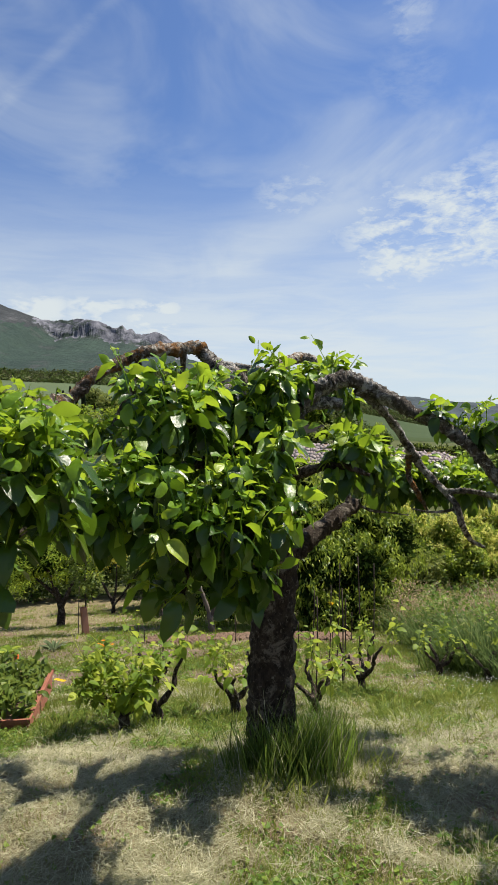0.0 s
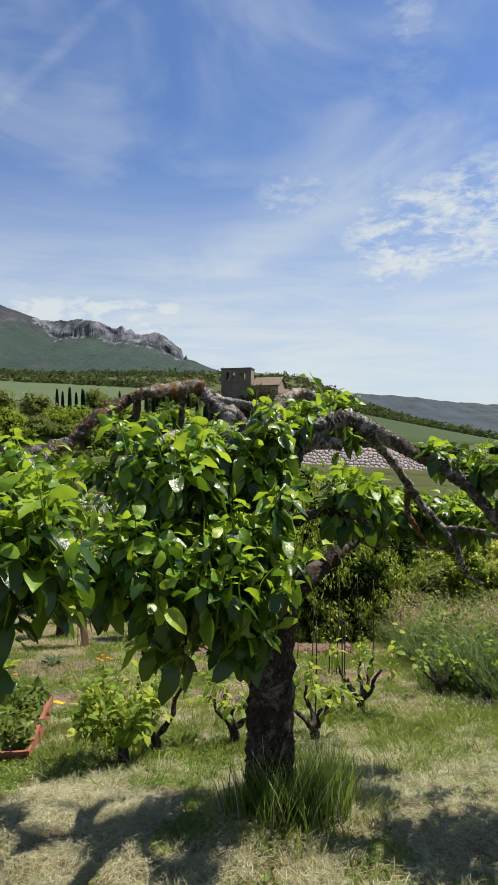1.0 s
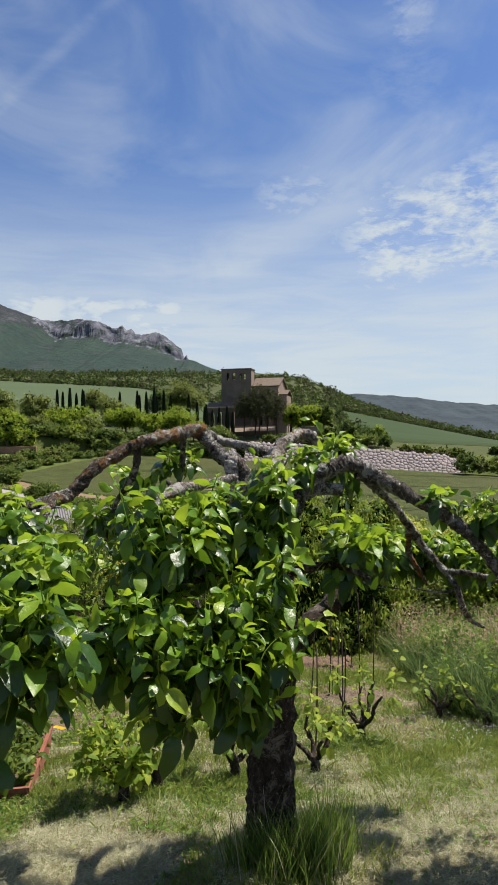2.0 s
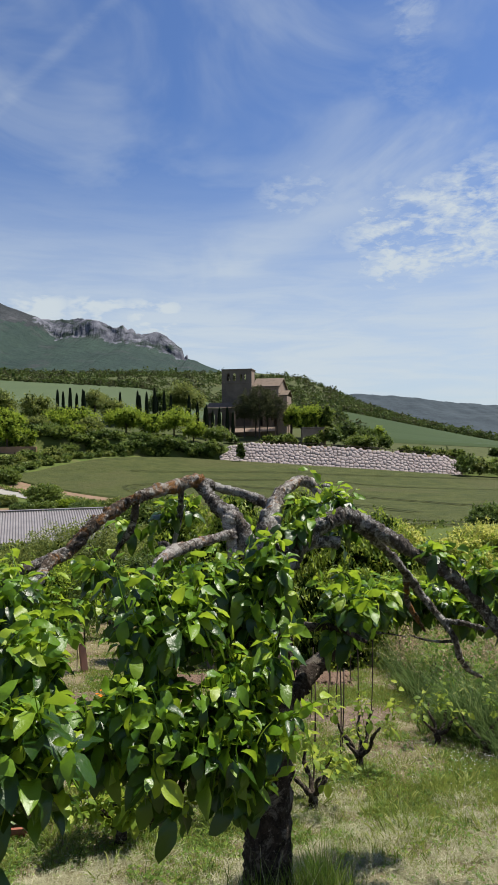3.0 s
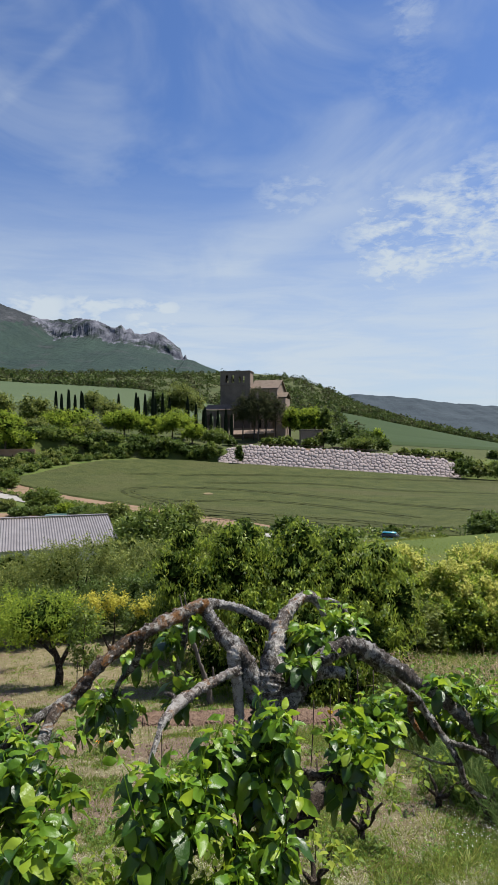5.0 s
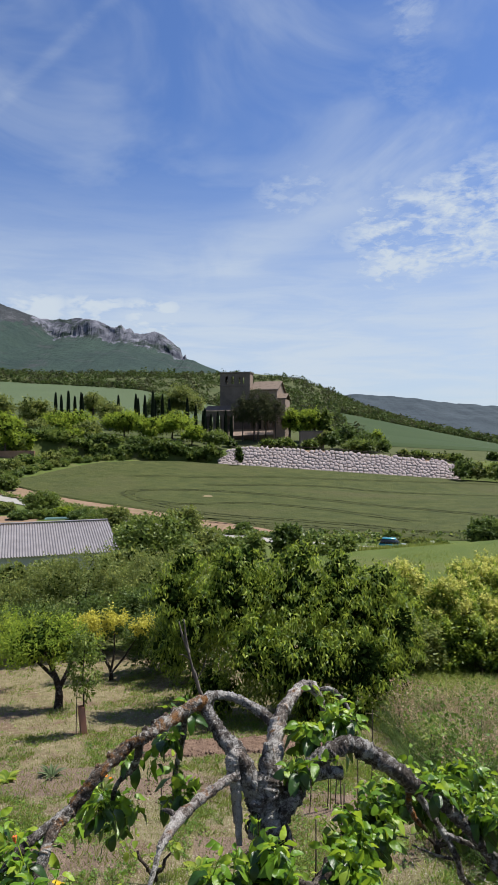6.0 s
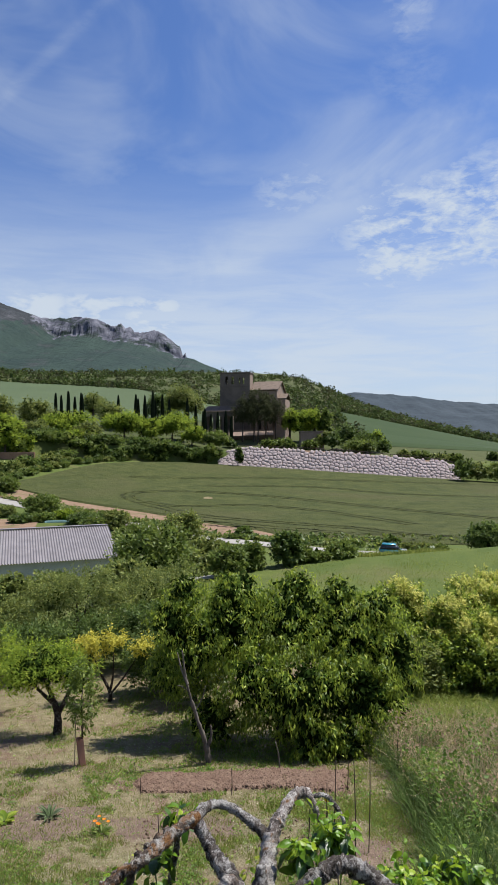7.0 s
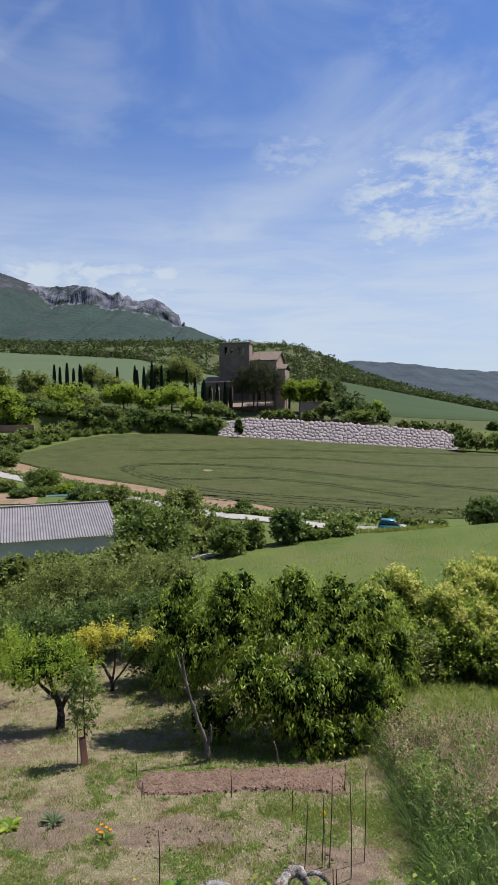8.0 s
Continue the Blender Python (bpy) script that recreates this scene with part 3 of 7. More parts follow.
def build_old_tree():
    rng = np.random.default_rng(4)
    base = (0.13, 3.38, float(lie(0.13, 3.38)))
    tree = thing("fruit_tree", base, "old umbrella-trained fruit tree with gnarled limbs and glossy leaves", "tree")
    o = np.array(base)

    def limb(name, pts, radii, mat="bark", rough=0.12, sides=18, label="", seed=0, steps=14, lump=0.30):
        v, f = tube(np.array(pts, float) - o, radii, sides, steps, rough, seed)
        c = np.repeat(spline(np.array(pts, float) - o, steps), sides, 0)
        swell = np.array([noise.fractal((p[0] * 9 + seed, p[1] * 9, p[2] * 9), 0.8, 2.1, 3) + 0.45 * noise.fractal((p[0] * 34, p[1] * 34 + seed, p[2] * 34), 0.7, 2.1, 3) for p in v[:len(c)]])
        v[:len(c)] = c + (v[:len(c)] - c) * (1 + lump * np.clip(swell, -0.8, 1.2))[:, None]
        return raw_part(name, tri((v, f)), M[mat], tree, label, True)

    limb("trunk", [(.11, 3.40, -.12), (.11, 3.40, .05), (.105, 3.38, .35), (.12, 3.38, .8), (.13, 3.38, 1.2), (.12, 3.42, 1.50), (.11, 3.44, 1.66), (.10, 3.46, 1.76)],
         [.155, .135, .122, .116, .116, .104, .092, .03], "trunk_bark", 0.06, 34, "stout dark furrowed trunk", 1, 16, 0.14)
    limb("trunk_head", [(.125, 3.41, 1.38), (.115, 3.44, 1.55), (.095, 3.47, 1.74), (.09, 3.49, 1.88), (.11, 3.52, 1.97)], [.108, .108, .104, .092, .04], label="knotted grey head of the trunk", seed=51, sides=22)
    limb("burl", [(.10, 3.46, 1.84), (.10, 3.52, 2.00), (.10, 3.55, 2.10)], [.055, .046, .024], seed=52, steps=6)
    # limbs that rise from the head and arch over
    limb("limb", [(.08, 3.48, 1.72), (.0, 3.48, 1.93), (-.07, 3.51, 2.04), (-.12, 3.57, 2.085), (-.19, 3.66, 2.135), (-.25, 3.72, 2.20), (-.29, 3.74, 2.245)], [.066, .055, .048, .043, .041, .039, .038], seed=2)
    limb("limb", [(-.27, 3.75, 2.24), (-.345, 3.69, 2.243), (-.50, 3.50, 2.205), (-.59, 3.43, 2.18), (-.675, 3.40, 2.135), (-.80, 3.28, 2.045), (-.905, 3.21, 1.92), (-.955, 3.08, 1.895), (-.97, 2.96, 1.85)],
         [.042, .038, .037, .034, .036, .031, .028, .027, .026], "rusty_bark", seed=3, label="arching limb crusted with orange and grey lichen", lump=0.42)
    limb("limb", [(-.91, 3.20, 1.925), (-.99, 3.11, 1.90), (-1.07, 3.01, 1.865), (-1.15, 2.93, 1.80)], [.025, .025, .022, .014], seed=31)
    limb("limb", [(-.29, 3.76, 2.23), (-.24, 3.90, 2.215), (-.16, 4.00, 2.18), (-.07, 3.98, 2.165), (.02, 3.92, 2.14), (.10, 3.86, 2.11), (.15, 3.80, 2.06)], [.028, .029, .030, .030, .029, .032, .030], seed=4)
    limb("limb", [(.10, 3.50, 1.78), (.13, 3.60, 1.97), (.155, 3.74, 2.09), (.20, 3.83, 2.165), (.245, 3.90, 2.195), (.30, 3.99, 2.225), (.36, 4.05, 2.225), (.41, 4.05, 2.20), (.45, 4.04, 2.13), (.47, 4.04, 2.05)],
         [.062, .050, .045, .038, .036, .034, .032, .028, .022, .014], "pale_bark", seed=5)
    limb("limb", [(.42, 4.06, 2.19), (.50, 4.08, 2.195), (.56, 4.07, 2.16), (.62, 4.0, 2.09), (.64, 3.98, 1.96)], [.016, .015, .014, .013, .008], seed=6)
    limb("limb", [(.13, 3.47, 1.70), (.25, 3.51, 1.88), (.37, 3.57, 1.985), (.46, 3.60, 2.035), (.56, 3.63, 2.055), (.66, 3.64, 2.02), (.79, 3.61, 1.94), (.94, 3.58, 1.845), (1.10, 3.50, 1.755), (1.20, 3.44, 1.66), (1.32, 3.40, 1.50), (1.44, 3.36, 1.28)],
         [.075, .062, .052, .047, .046, .044, .040, .038, .036, .034, .030, .018], seed=7)
    limb("limb", [(.62, 3.64, 2.00), (.70, 3.67, 1.945), (.79, 3.73, 1.86), (.865, 3.79, 1.785), (.965, 3.90, 1.67), (1.06, 3.99, 1.555), (1.12, 3.94, 1.47), (1.185, 3.86, 1.39), (1.224, 3.77, 1.31), (1.255, 3.76, 1.20), (1.33, 3.84, 1.10), (1.42, 3.86, 1.05)],
         [.030, .027, .026, .026, .027, .023, .021, .022, .019, .017, .014, .008], seed=8, lump=0.45)
    limb("limb", [(.985, 3.93, 1.64), (.995, 3.99, 1.55), (1.009, 4.04, 1.475), (1.043, 4.02, 1.396), (1.10, 4.08, 1.32), (1.144, 4.12, 1.25)], [.021, .019, .020, .018, .013, .007], "rusty_bark", seed=9, lump=0.45)
    limb("limb", [(1.19, 3.86, 1.39), (1.286, 3.76, 1.40), (1.36, 3.72, 1.39), (1.46, 3.68, 1.36), (1.58, 3.62, 1.34)], [.018, .017, .016, .014, .008], seed=19, lump=0.45)
    limb("limb", [(1.23, 3.77, 1.30), (1.16, 3.84, 1.27), (1.08, 3.90, 1.265), (1.0, 3.94, 1.28)], [.010, .009, .007, .004], seed=29, lump=0.45)
    limb("limb", [(.66, 4.08, 1.33), (.70, 4.10, 1.29), (.78, 4.12, 1.25), (.90, 4.12, 1.235), (1.02, 4.10, 1.22)], [.012, .010, .009, .007, .004], seed=30, lump=0.45)
    limb("cut_stub", [(.20, 3.52, 1.84), (.33, 3.56, 1.905), (.42, 3.58, 1.915), (.515, 3.59, 1.905)], [.048, .038, .035, .034], rough=0.05, seed=10, label="sawn-off limb stump", lump=0.15)
    limb("limb", [(.16, 3.42, 1.03), (.27, 3.5, 1.12), (.42, 3.72, 1.19), (.55, 3.92, 1.25), (.68, 4.10, 1.29)], [.062, .056, .050, .048, .044], "trunk_bark", seed=11)
    limb("limb", [(.62, 4.02, 1.27), (.625, 4.05, 1.37), (.60, 4.06, 1.47)], [.026, .018, .006], "trunk_bark", seed=12)
    # hanging limbs towards the lawn
    limb("limb", [(-.02, 3.50, 2.01), (-.075, 3.46, 2.07), (-.095, 3.44, 2.03), (-.085, 3.45, 1.93), (-.075, 3.44, 1.80), (-.06, 3.40, 1.62)], [.036, .037, .035, .031, .028, .014], "pale_bark", seed=13, label="pale lichen-covered hanging branch")
    limb("limb", [(-.09, 3.42, 1.985), (-.16, 3.34, 1.975), (-.23, 3.27, 1.965), (-.30, 3.17, 1.96), (-.345, 3.10, 1.95), (-.40, 2.95, 1.93), (-.42, 2.90, 1.90), (-.46, 2.80, 1.78)], [.026, .025, .024, .023, .027, .020, .015, .008], "pale_bark", seed=14, lump=0.4)
    limb("limb", [(-.35, 3.09, 1.95), (-.40, 3.09, 1.985), (-.43, 3.10, 1.985)], [.015, .011, .006], seed=20)
    limb("limb", [(.09, 3.38, 1.55), (.06, 3.10, 1.66), (.02, 2.85, 1.66), (-.08, 2.62, 1.52), (-.20, 2.45, 1.34), (-.26, 2.38, 1.12)], [.046, .038, .032, .026, .020, .010], "trunk_bark", seed=15)
    limb("limb", [(.02, 2.85, 1.66), (-.25, 2.66, 1.60), (-.50, 2.40, 1.50), (-.66, 2.10, 1.47), (-.72, 1.90, 1.40)], [.028, .024, .020, .016, .008], "trunk_bark", seed=16)
    limb("limb", [(.11, 3.36, 1.45), (.28, 3.18, 1.55), (.44, 3.06, 1.58), (.56, 2.98, 1.54)], [.032, .025, .018, .008], "trunk_bark", seed=26)
    limb("limb", [(-.96, 2.98, 1.86), (-.98, 2.86, 1.76), (-1.0, 2.78, 1.60), (-.96, 2.74, 1.45)], [.024, .020, .015, .007], seed=27)
    limb("limb", [(-.60, 3.43, 2.15), (-.64, 3.50, 2.0), (-.76, 3.60, 1.83), (-.82, 3.62, 1.62)], [.018, .018, .015, .008], seed=17)
    limb("limb", [(-.38, 3.64, 2.21), (-.40, 3.74, 2.02), (-.45, 3.80, 1.80), (-.46, 3.82, 1.55)], [.017, .017, .014, .007], seed=18)
    for k in range(9):
        s = .18 + .72 * (k + .5 * rng.random()) / 9
        p = np.array((-.3, 3.74, 2.25)) * (1 - s) + np.array((-.93, 3.16, 1.93)) * s + (0, .02, 0.075 * math.sin(3.14 * s))
        d = np.array((rng.normal() * .015, rng.normal() * .02, .022 + rng.random() * .02))
        limb("spur", [p, p + d * .6, p + d], [.022, .018, .007], "rusty_bark", 0.3, 8, seed=40 + k, steps=3)

    # curtains of spring shoots: centre, radii, shoots, highest tip
    zones = [(.06, 2.76, 1.74, .12, .20, .28, 40, 2.12), (.03, 2.42, 1.46, .13, .18, .22, 27, 1.78), (-.14, 2.72, 1.74, .12, .16, .20, 15, 2.0), (-.30, 2.42, 1.72, .16, .16, .24, 38, 2.02), (-.34, 2.18, 1.46, .18, .14, .20, 24, 1.70), (-.08, 2.22, 1.42, .12, .10, .16, 13, 1.64),
             (-.25, 2.40, 1.16, .13, .11, .13, 13), (-.02, 2.42, 1.20, .10, .12, .16, 13), (-.14, 2.45, 1.32, .18, .12, .12, 13),
             (-.60, 1.84, 1.56, .15, .15, .18, 21, 1.80), (-.82, 2.34, 1.62, .13, .20, .20, 20, 1.84), (-.53, 2.26, 1.42, .11, .14, .14, 12, 1.64), (-1.06, 2.78, 1.72, .16, .18, .22, 24, 1.98), (-.82, 2.80, 1.58, .09, .12, .14, 5, 1.80), (-.92, 2.10, 1.56, .16, .22, .20, 18, 1.82), (-.74, 1.88, 1.36, .10, .10, .12, 8), (-1.2, 2.5, 1.5, .2, .3, .25, 13, 1.85),
             (.48, 3.14, 1.60, .10, .14, .14, 16, 1.79), (.60, 3.44, 1.56, .14, .16, .14, 24, 1.80), (.74, 3.72, 1.50, .11, .12, .15, 15, 1.70), (1.16, 4.24, 1.40, .22, .14, .11, 26, 1.60), (1.36, 3.98, 1.40, .16, .14, .12, 14, 1.57), (.88, 4.22, 1.42, .14, .14, .14, 10, 1.62), (1.52, 3.30, 1.36, .20, .30, .20, 24, 1.62), (1.46, 4.4, 1.36, .22, .15, .16, 16, 1.58), (1.08, 3.56, 1.82, .10, .06, .04, 4, 1.94), (1.30, 3.42, 1.72, .10, .10, .05, 7, 1.93),
             (.52, 3.80, 2.06, .06, .06, .08, 8, 2.29), (.42, 3.70, 2.06, .05, .05, .04, 3, 2.16), (.22, 3.46, 1.98, .06, .05, .04, 4, 2.09), (.33, 3.70, 2.07, .04, .04, .04, 3, 2.18), (-.42, 4.06, 2.02, .05, .05, .04, 3, 2.18), (-.50, 3.66, 2.04, .06, .06, .04, 2, 2.18), (-.62, 3.62, 1.94, .08, .08, .06, 3, 2.08),
             (-.80, 3.62, 1.70, .16, .16, .14, 8, 1.92), (-.92, 3.92, 1.45, .16, .12, .12, 8, 1.6), (-1.22, 3.25, 1.62, .2, .25, .18, 12, 1.86), (-.42, 3.75, 1.72, .10, .08, .12, 5, 1.9), (.60, 3.95, 1.94, .08, .08, .08, 7, 2.10),
             (1.95, 3.1, 1.6, .4, .6, .25, 46), (1.66, 3.5, 1.58, .28, .35, .18, 24, 1.85), (2.0, 3.9, 1.55, .3, .3, .18, 14), (1.75, 2.45, 1.65, .35, .3, .2, 22)]
    stems, at, along, face, big, age = shoots(rng, zones, (.09, .22), (9, 14), (.046, .100))
    stem = joined([tri(s) for s in stems])
    raw_part("shoot", (stem[0] - o, stem[1]), M["young_leaf"], tree, "thin green spring shoots", kind="stuff")
    at = at - o
    order = np.argsort(at[:, 1])
    near, rest = order[:300], order[300:]
    kind = rng.integers(0, 4, len(at))
    fresh = age + rng.normal(size=len(at)) * .14 > .52
    for name, mat, pick, label in (("foliage", "old_leaf", ~fresh, "dense dark glossy broad leaves"), ("tip_foliage", "young_leaf", fresh, "fresh yellow-green leaves at the shoot tips")):
        lots = []
        for q in range(4):
            k = rest[pick[rest] & (kind[rest] == q)]
            lots.append(scatter(BROAD_KINDS[q], at[k], along[k], face[k], big[k]))
        raw_part(name, joined(lots), M[mat], tree, label, True, "stuff")
    shapes = [[mesh_from("leaf", *b, M[m], True) for b in BROAD_KINDS] for m in ("old_leaf", "young_leaf")]
    for i in near:
        y = unit(along[i])
        x = unit(np.cross(y, face[i]))
        m4 = Matrix(np.vstack([np.column_stack([x, y, np.cross(x, y), at[i]]), (0, 0, 0, 1)]).tolist())
        leaf = new("leaf", shapes[int(fresh[i])][kind[i]])
        leaf.parent = tree
        leaf.matrix_basis = m4 @ Matrix.Scale(float(big[i]), 4)


build_old_tree()


# ---- trees and shrubs in general ----
def crown(rng, blobs, leaf, shape=BROAD, droop=0.0, per=14, spread=0.22, wide=1.0, shell=0.55):
    """Leaves along short twigs that leave soft blobs (centre, radii, twigs) outwards."""
    at, along, face = [], [], []
    for cx, cy, cz, rx, ry, rz, n in blobs:
        c = ball(rng, n, shell) * (rx, ry, rz)
        out = unit(c / (rx, ry, rz) + 1e-6)
        c = c + (cx, cy, cz)
        way = unit(out + rng.normal(size=c.shape) * 0.45 + np.array((0, 0, 0.25)))
        t = rng.random((n, per, 1)) * 2 - 0.8
        p = c[:, None] + way[:, None] * t * spread + rng.normal(size=(n, per, 3)) * spread * 0.33
        p[..., 2] -= droop * spread * np.clip(t[..., 0], 0, 2) ** 2 * 0.8
        p = p.reshape(-1, 3)
        o, w = np.repeat(out, per, 0), np.repeat(way, per, 0)
        at.append(p)
        along.append(w * 0.7 + rng.normal(size=p.shape) * 0.55 + np.array((0, 0, 0.1 - 1.5 * droop)))
        face.append(o * 0.6 + rng.normal(size=p.shape) * 0.45 + np.array((0, 0, 0.9)))
    at, along, face = (np.concatenate(a) for a in (at, along, face))
    size = leaf * rng.uniform(0.65, 1.25, len(at))
    return scatter(shape, at, along, face, size, size * wide)


def plant(name, x, y, blobs, leaf, material, label, category, trunk=(), bark="trunk_bark", shape=CARD, droop=0.0, per=14, spread=0.22, wide=1.0, seed=1,
          group="", shell=0.55, crown_label="", core=0.0):
    """A tree or shrub at (x, y): trunk holds (points, radii) limbs relative to its foot."""
    rng = np.random.default_rng(seed)
    ob = thing(name, (x, y, float(lie(x, y))), label, category, group)
    for i, (pts, radii) in enumerate(trunk):
        raw_part("trunk" if i == 0 else "limb", tri(tube(pts, radii, 8, 4, 0.12, seed + i)), M[bark], ob, smooth=True)
    raw_part("crown", crown(rng, blobs, leaf, shape, droop, per, spread, wide, shell), M[material], ob, crown_label, kind="stuff")
    # extra dark leaf cards paint the shade inside the crown
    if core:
        raw_part("inner_foliage", crown(rng, [(a, b, c, d * .5, e * .5, f * .5, max(3, int(n * core * .7))) for a, b, c, d, e, f, n in blobs], leaf * 1.2, CARD, 0, 14, spread, 1.0, 0.1), M["shade_leaf"], ob, "inner leaves coloured dark as the crown's shade", kind="stuff")
    return ob


# matt, very dark green that stands for shade deep in the crowns
M["shade_leaf"] = leaf_material("shaded_inner_leaf", (0.0148, 0.0290, 0.00616), (0.0246, 0.0449, 0.00862), (0.037, 0.0600, 0.0123), 0.9, 0.15, 0.2, 0.0)
M["cherry_leaf"] = leaf_material("drooping_green_leaf", (0.036, 0.076, 0.010), (0.125, 0.195, 0.020), (0.33, 0.40, 0.052), 0.36, 0.40, 0.38)
M["yellow_leaf"] = leaf_material("yellow_green_leaf", (0.138, 0.198, 0.0207), (0.259, 0.31, 0.0345), (0.569, 0.535, 0.147), 0.5, 0.42, 0.55)
M["olive_leaf"] = leaf_material("grey_green_leaf", (0.0602, 0.093, 0.0195), (0.142, 0.177, 0.0372), (0.266, 0.292, 0.0708), 0.5, 0.32, 0.3)
M["fruit_leaf"] = leaf_material("fruit_tree_leaf", (0.05775, 0.0924, 0.01386), (0.1078, 0.1578, 0.0231), (0.1848, 0.231, 0.0462), 0.45, 0.34, 0.25)
M["gold_leaf"] = leaf_material("golden_leaf", (0.308, 0.2926, 0.02695), (0.4312, 0.4004, 0.0462), (0.5082, 0.462, 0.077), 0.5, 0.35, 0.3)
M["dark_leaf"] = leaf_material("dark_green_leaf", (0.0398, 0.0708, 0.0142), (0.0797, 0.124, 0.023), (0.142, 0.195, 0.0398), 0.45, 0.3, 0.25)
M["grove_leaf"] = leaf_material("bright_grove_leaf", (0.062, 0.115, 0.0123), (0.165, 0.245, 0.0229), (0.32, 0.39, 0.044), 0.6, 0.42, 0.34, 0.08)
M["scrub_leaf"] = leaf_material("evergreen_scrub_leaf", (0.026, 0.046, 0.011), (0.058, 0.086, 0.021), (0.100, 0.128, 0.038), 0.7, 0.2, 0.2, 0.05)
M["pine_leaf"] = leaf_material("dark_pine_needle", (0.024, 0.032, 0.012), (0.052, 0.062, 0.026), (0.095, 0.10, 0.045), 0.7, 0.2, 0.25, 0.05)
M["cypress_leaf"] = leaf_material("cypress_green", (0.008, 0.016, 0.0072), (0.016, 0.0272, 0.0112), (0.028, 0.04, 0.016), 0.6, 0.08, 0.15)

# big spreading cherry
plant("cherry_tree", 0.80, 15.29, [(-1.18, 0.321, 2.62, 1.28, 1.28, 1.18, 190), (-1.02, 0.214, 3.48, 0.642, 0.642, 0.535, 50), (0.321, 0.321, 2.78, 1.23, 1.28, 1.02, 170), (0.374, 0.214, 3.64, 0.428, 0.428, 0.407, 26), (1.6, 0.321, 2.41, 1.28, 1.28, 1.07, 180), (1.44, 0.321, 3.42, 0.428, 0.428, 0.374, 22),
                            (0.374, -1.18, 1.55, 1.39, 0.749, 1.02, 170), (-0.642, -0.963, 1.71, 0.856, 0.749, 0.963, 90), (1.6, -0.963, 1.39, 1.07, 0.749, 1.02, 110), (-2.03, -0.214, 2.25, 0.802, 0.749, 0.963, 90), (-2.62, 0.214, 2.73, 0.642, 0.749, 0.802, 70), (-2.67, 0.321, 1.6, 0.588, 0.642, 0.749, 60), (-2.35, 0.428, 3.42, 0.428, 0.428, 0.374, 24),
                            (2.62, 0, 2.03, 0.856, 0.856, 0.963, 90), (2.35, 0.214, 3, 0.588, 0.642, 0.535, 40), (-1.28, 1.6, 2.25, 1.28, 1.18, 1.18, 60), (0.535, -1.6, 0.802, 0.642, 0.428, 0.535, 44), (1.39, -1.39, 0.642, 0.642, 0.428, 0.481, 34), (-1.6, -0.749, 0.802, 0.642, 0.535, 0.588, 50), (2.35, -0.535, 0.856, 0.642, 0.535, 0.642, 40)],
      0.104, "cherry_leaf", "broad bushy cherry tree with drooping leaves", "tree",
      [([(0, 0, -.2), (0, 0, .7), (-.2, .1, 1.6), (-.7, .1, 2.6)], [.16, .13, .09, .03]), ([(0, 0, .6), (.6, 0, 1.2), (1.2, -.1, 1.9)], [.09, .07, .03]), ([(0, 0, .7), (-.6, -.1, 1.4), (-1.2, -.2, 2.0)], [.08, .06, .03]),
       ([(0, 0, .9), (.3, -.4, 1.5), (.4, -.9, 1.9)], [.07, .05, .02])],
      shape=LONG, droop=0.75, per=26, spread=0.17, seed=21, shell=0.62, core=1.3)

M["tall_weed"] = leaf_material("bright_weed_leaf", (0.0539, 0.1155, 0.0154), (0.1155, 0.2002, 0.02695), (0.2002, 0.2772, 0.0462), 0.5, 0.36, 0.3)

# young tree in its guard, orchard trees and the hedge behind the garden
plant("young_tree", -3.43, 13.22, [(0, 0, 1.39, 0.289, 0.289, 0.557, 46), (0.0535, 0, 1.93, 0.214, 0.214, 0.321, 20), (0, 0, 1.02, 0.268, 0.268, 0.214, 10)], 0.085, "fruit_leaf", "slender young fruit tree rising from a plastic guard", "tree",
      [([(0, 0, -.05), (0, 0, .5), (-.02, 0, 1.2), (.03, 0, 1.9)], [.022, .02, .014, .006])], shape=BROAD, per=13, spread=.12, seed=31, wide=.8)
plant("orchard_tree", -4.80, 15.98, [(-.35, 0, 1.75, 1.05, .95, .55, 170), (.45, 0, 1.55, .55, .6, .45, 70), (-.9, .2, 1.4, .5, .5, .4, 50)], 0.10, "grove_leaf", "low spreading fruit tree on mown grass", "tree",
      [([(0, 0, -.1), (.03, 0, .45), (-.1, 0, .9), (-.35, 0, 1.5)], [.12, .095, .07, .03]), ([(.02, 0, .5), (.25, 0, .95), (.45, 0, 1.4)], [.07, .05, .02]), ([(-.1, 0, .8), (-.5, .1, 1.1), (-.9, .2, 1.4)], [.05, .04, .02])],
      shape=LONG, per=15, spread=.17, seed=32, group="orchard trees", wide=.8, core=.35)
plant("orchard_tree", -7.61, 18.49, [(0, 0, 1.7, 1.1, 1.0, .7, 170), (.6, 0, 1.2, .6, .6, .5, 60)], 0.10, "grove_leaf", "low spreading fruit tree on mown grass", "tree",
      [([(0, 0, -.1), (.05, 0, .5), (0, 0, 1.4)], [.11, .09, .04])], shape=LONG, per=15, spread=.17, seed=33, group="orchard trees", wide=.8)
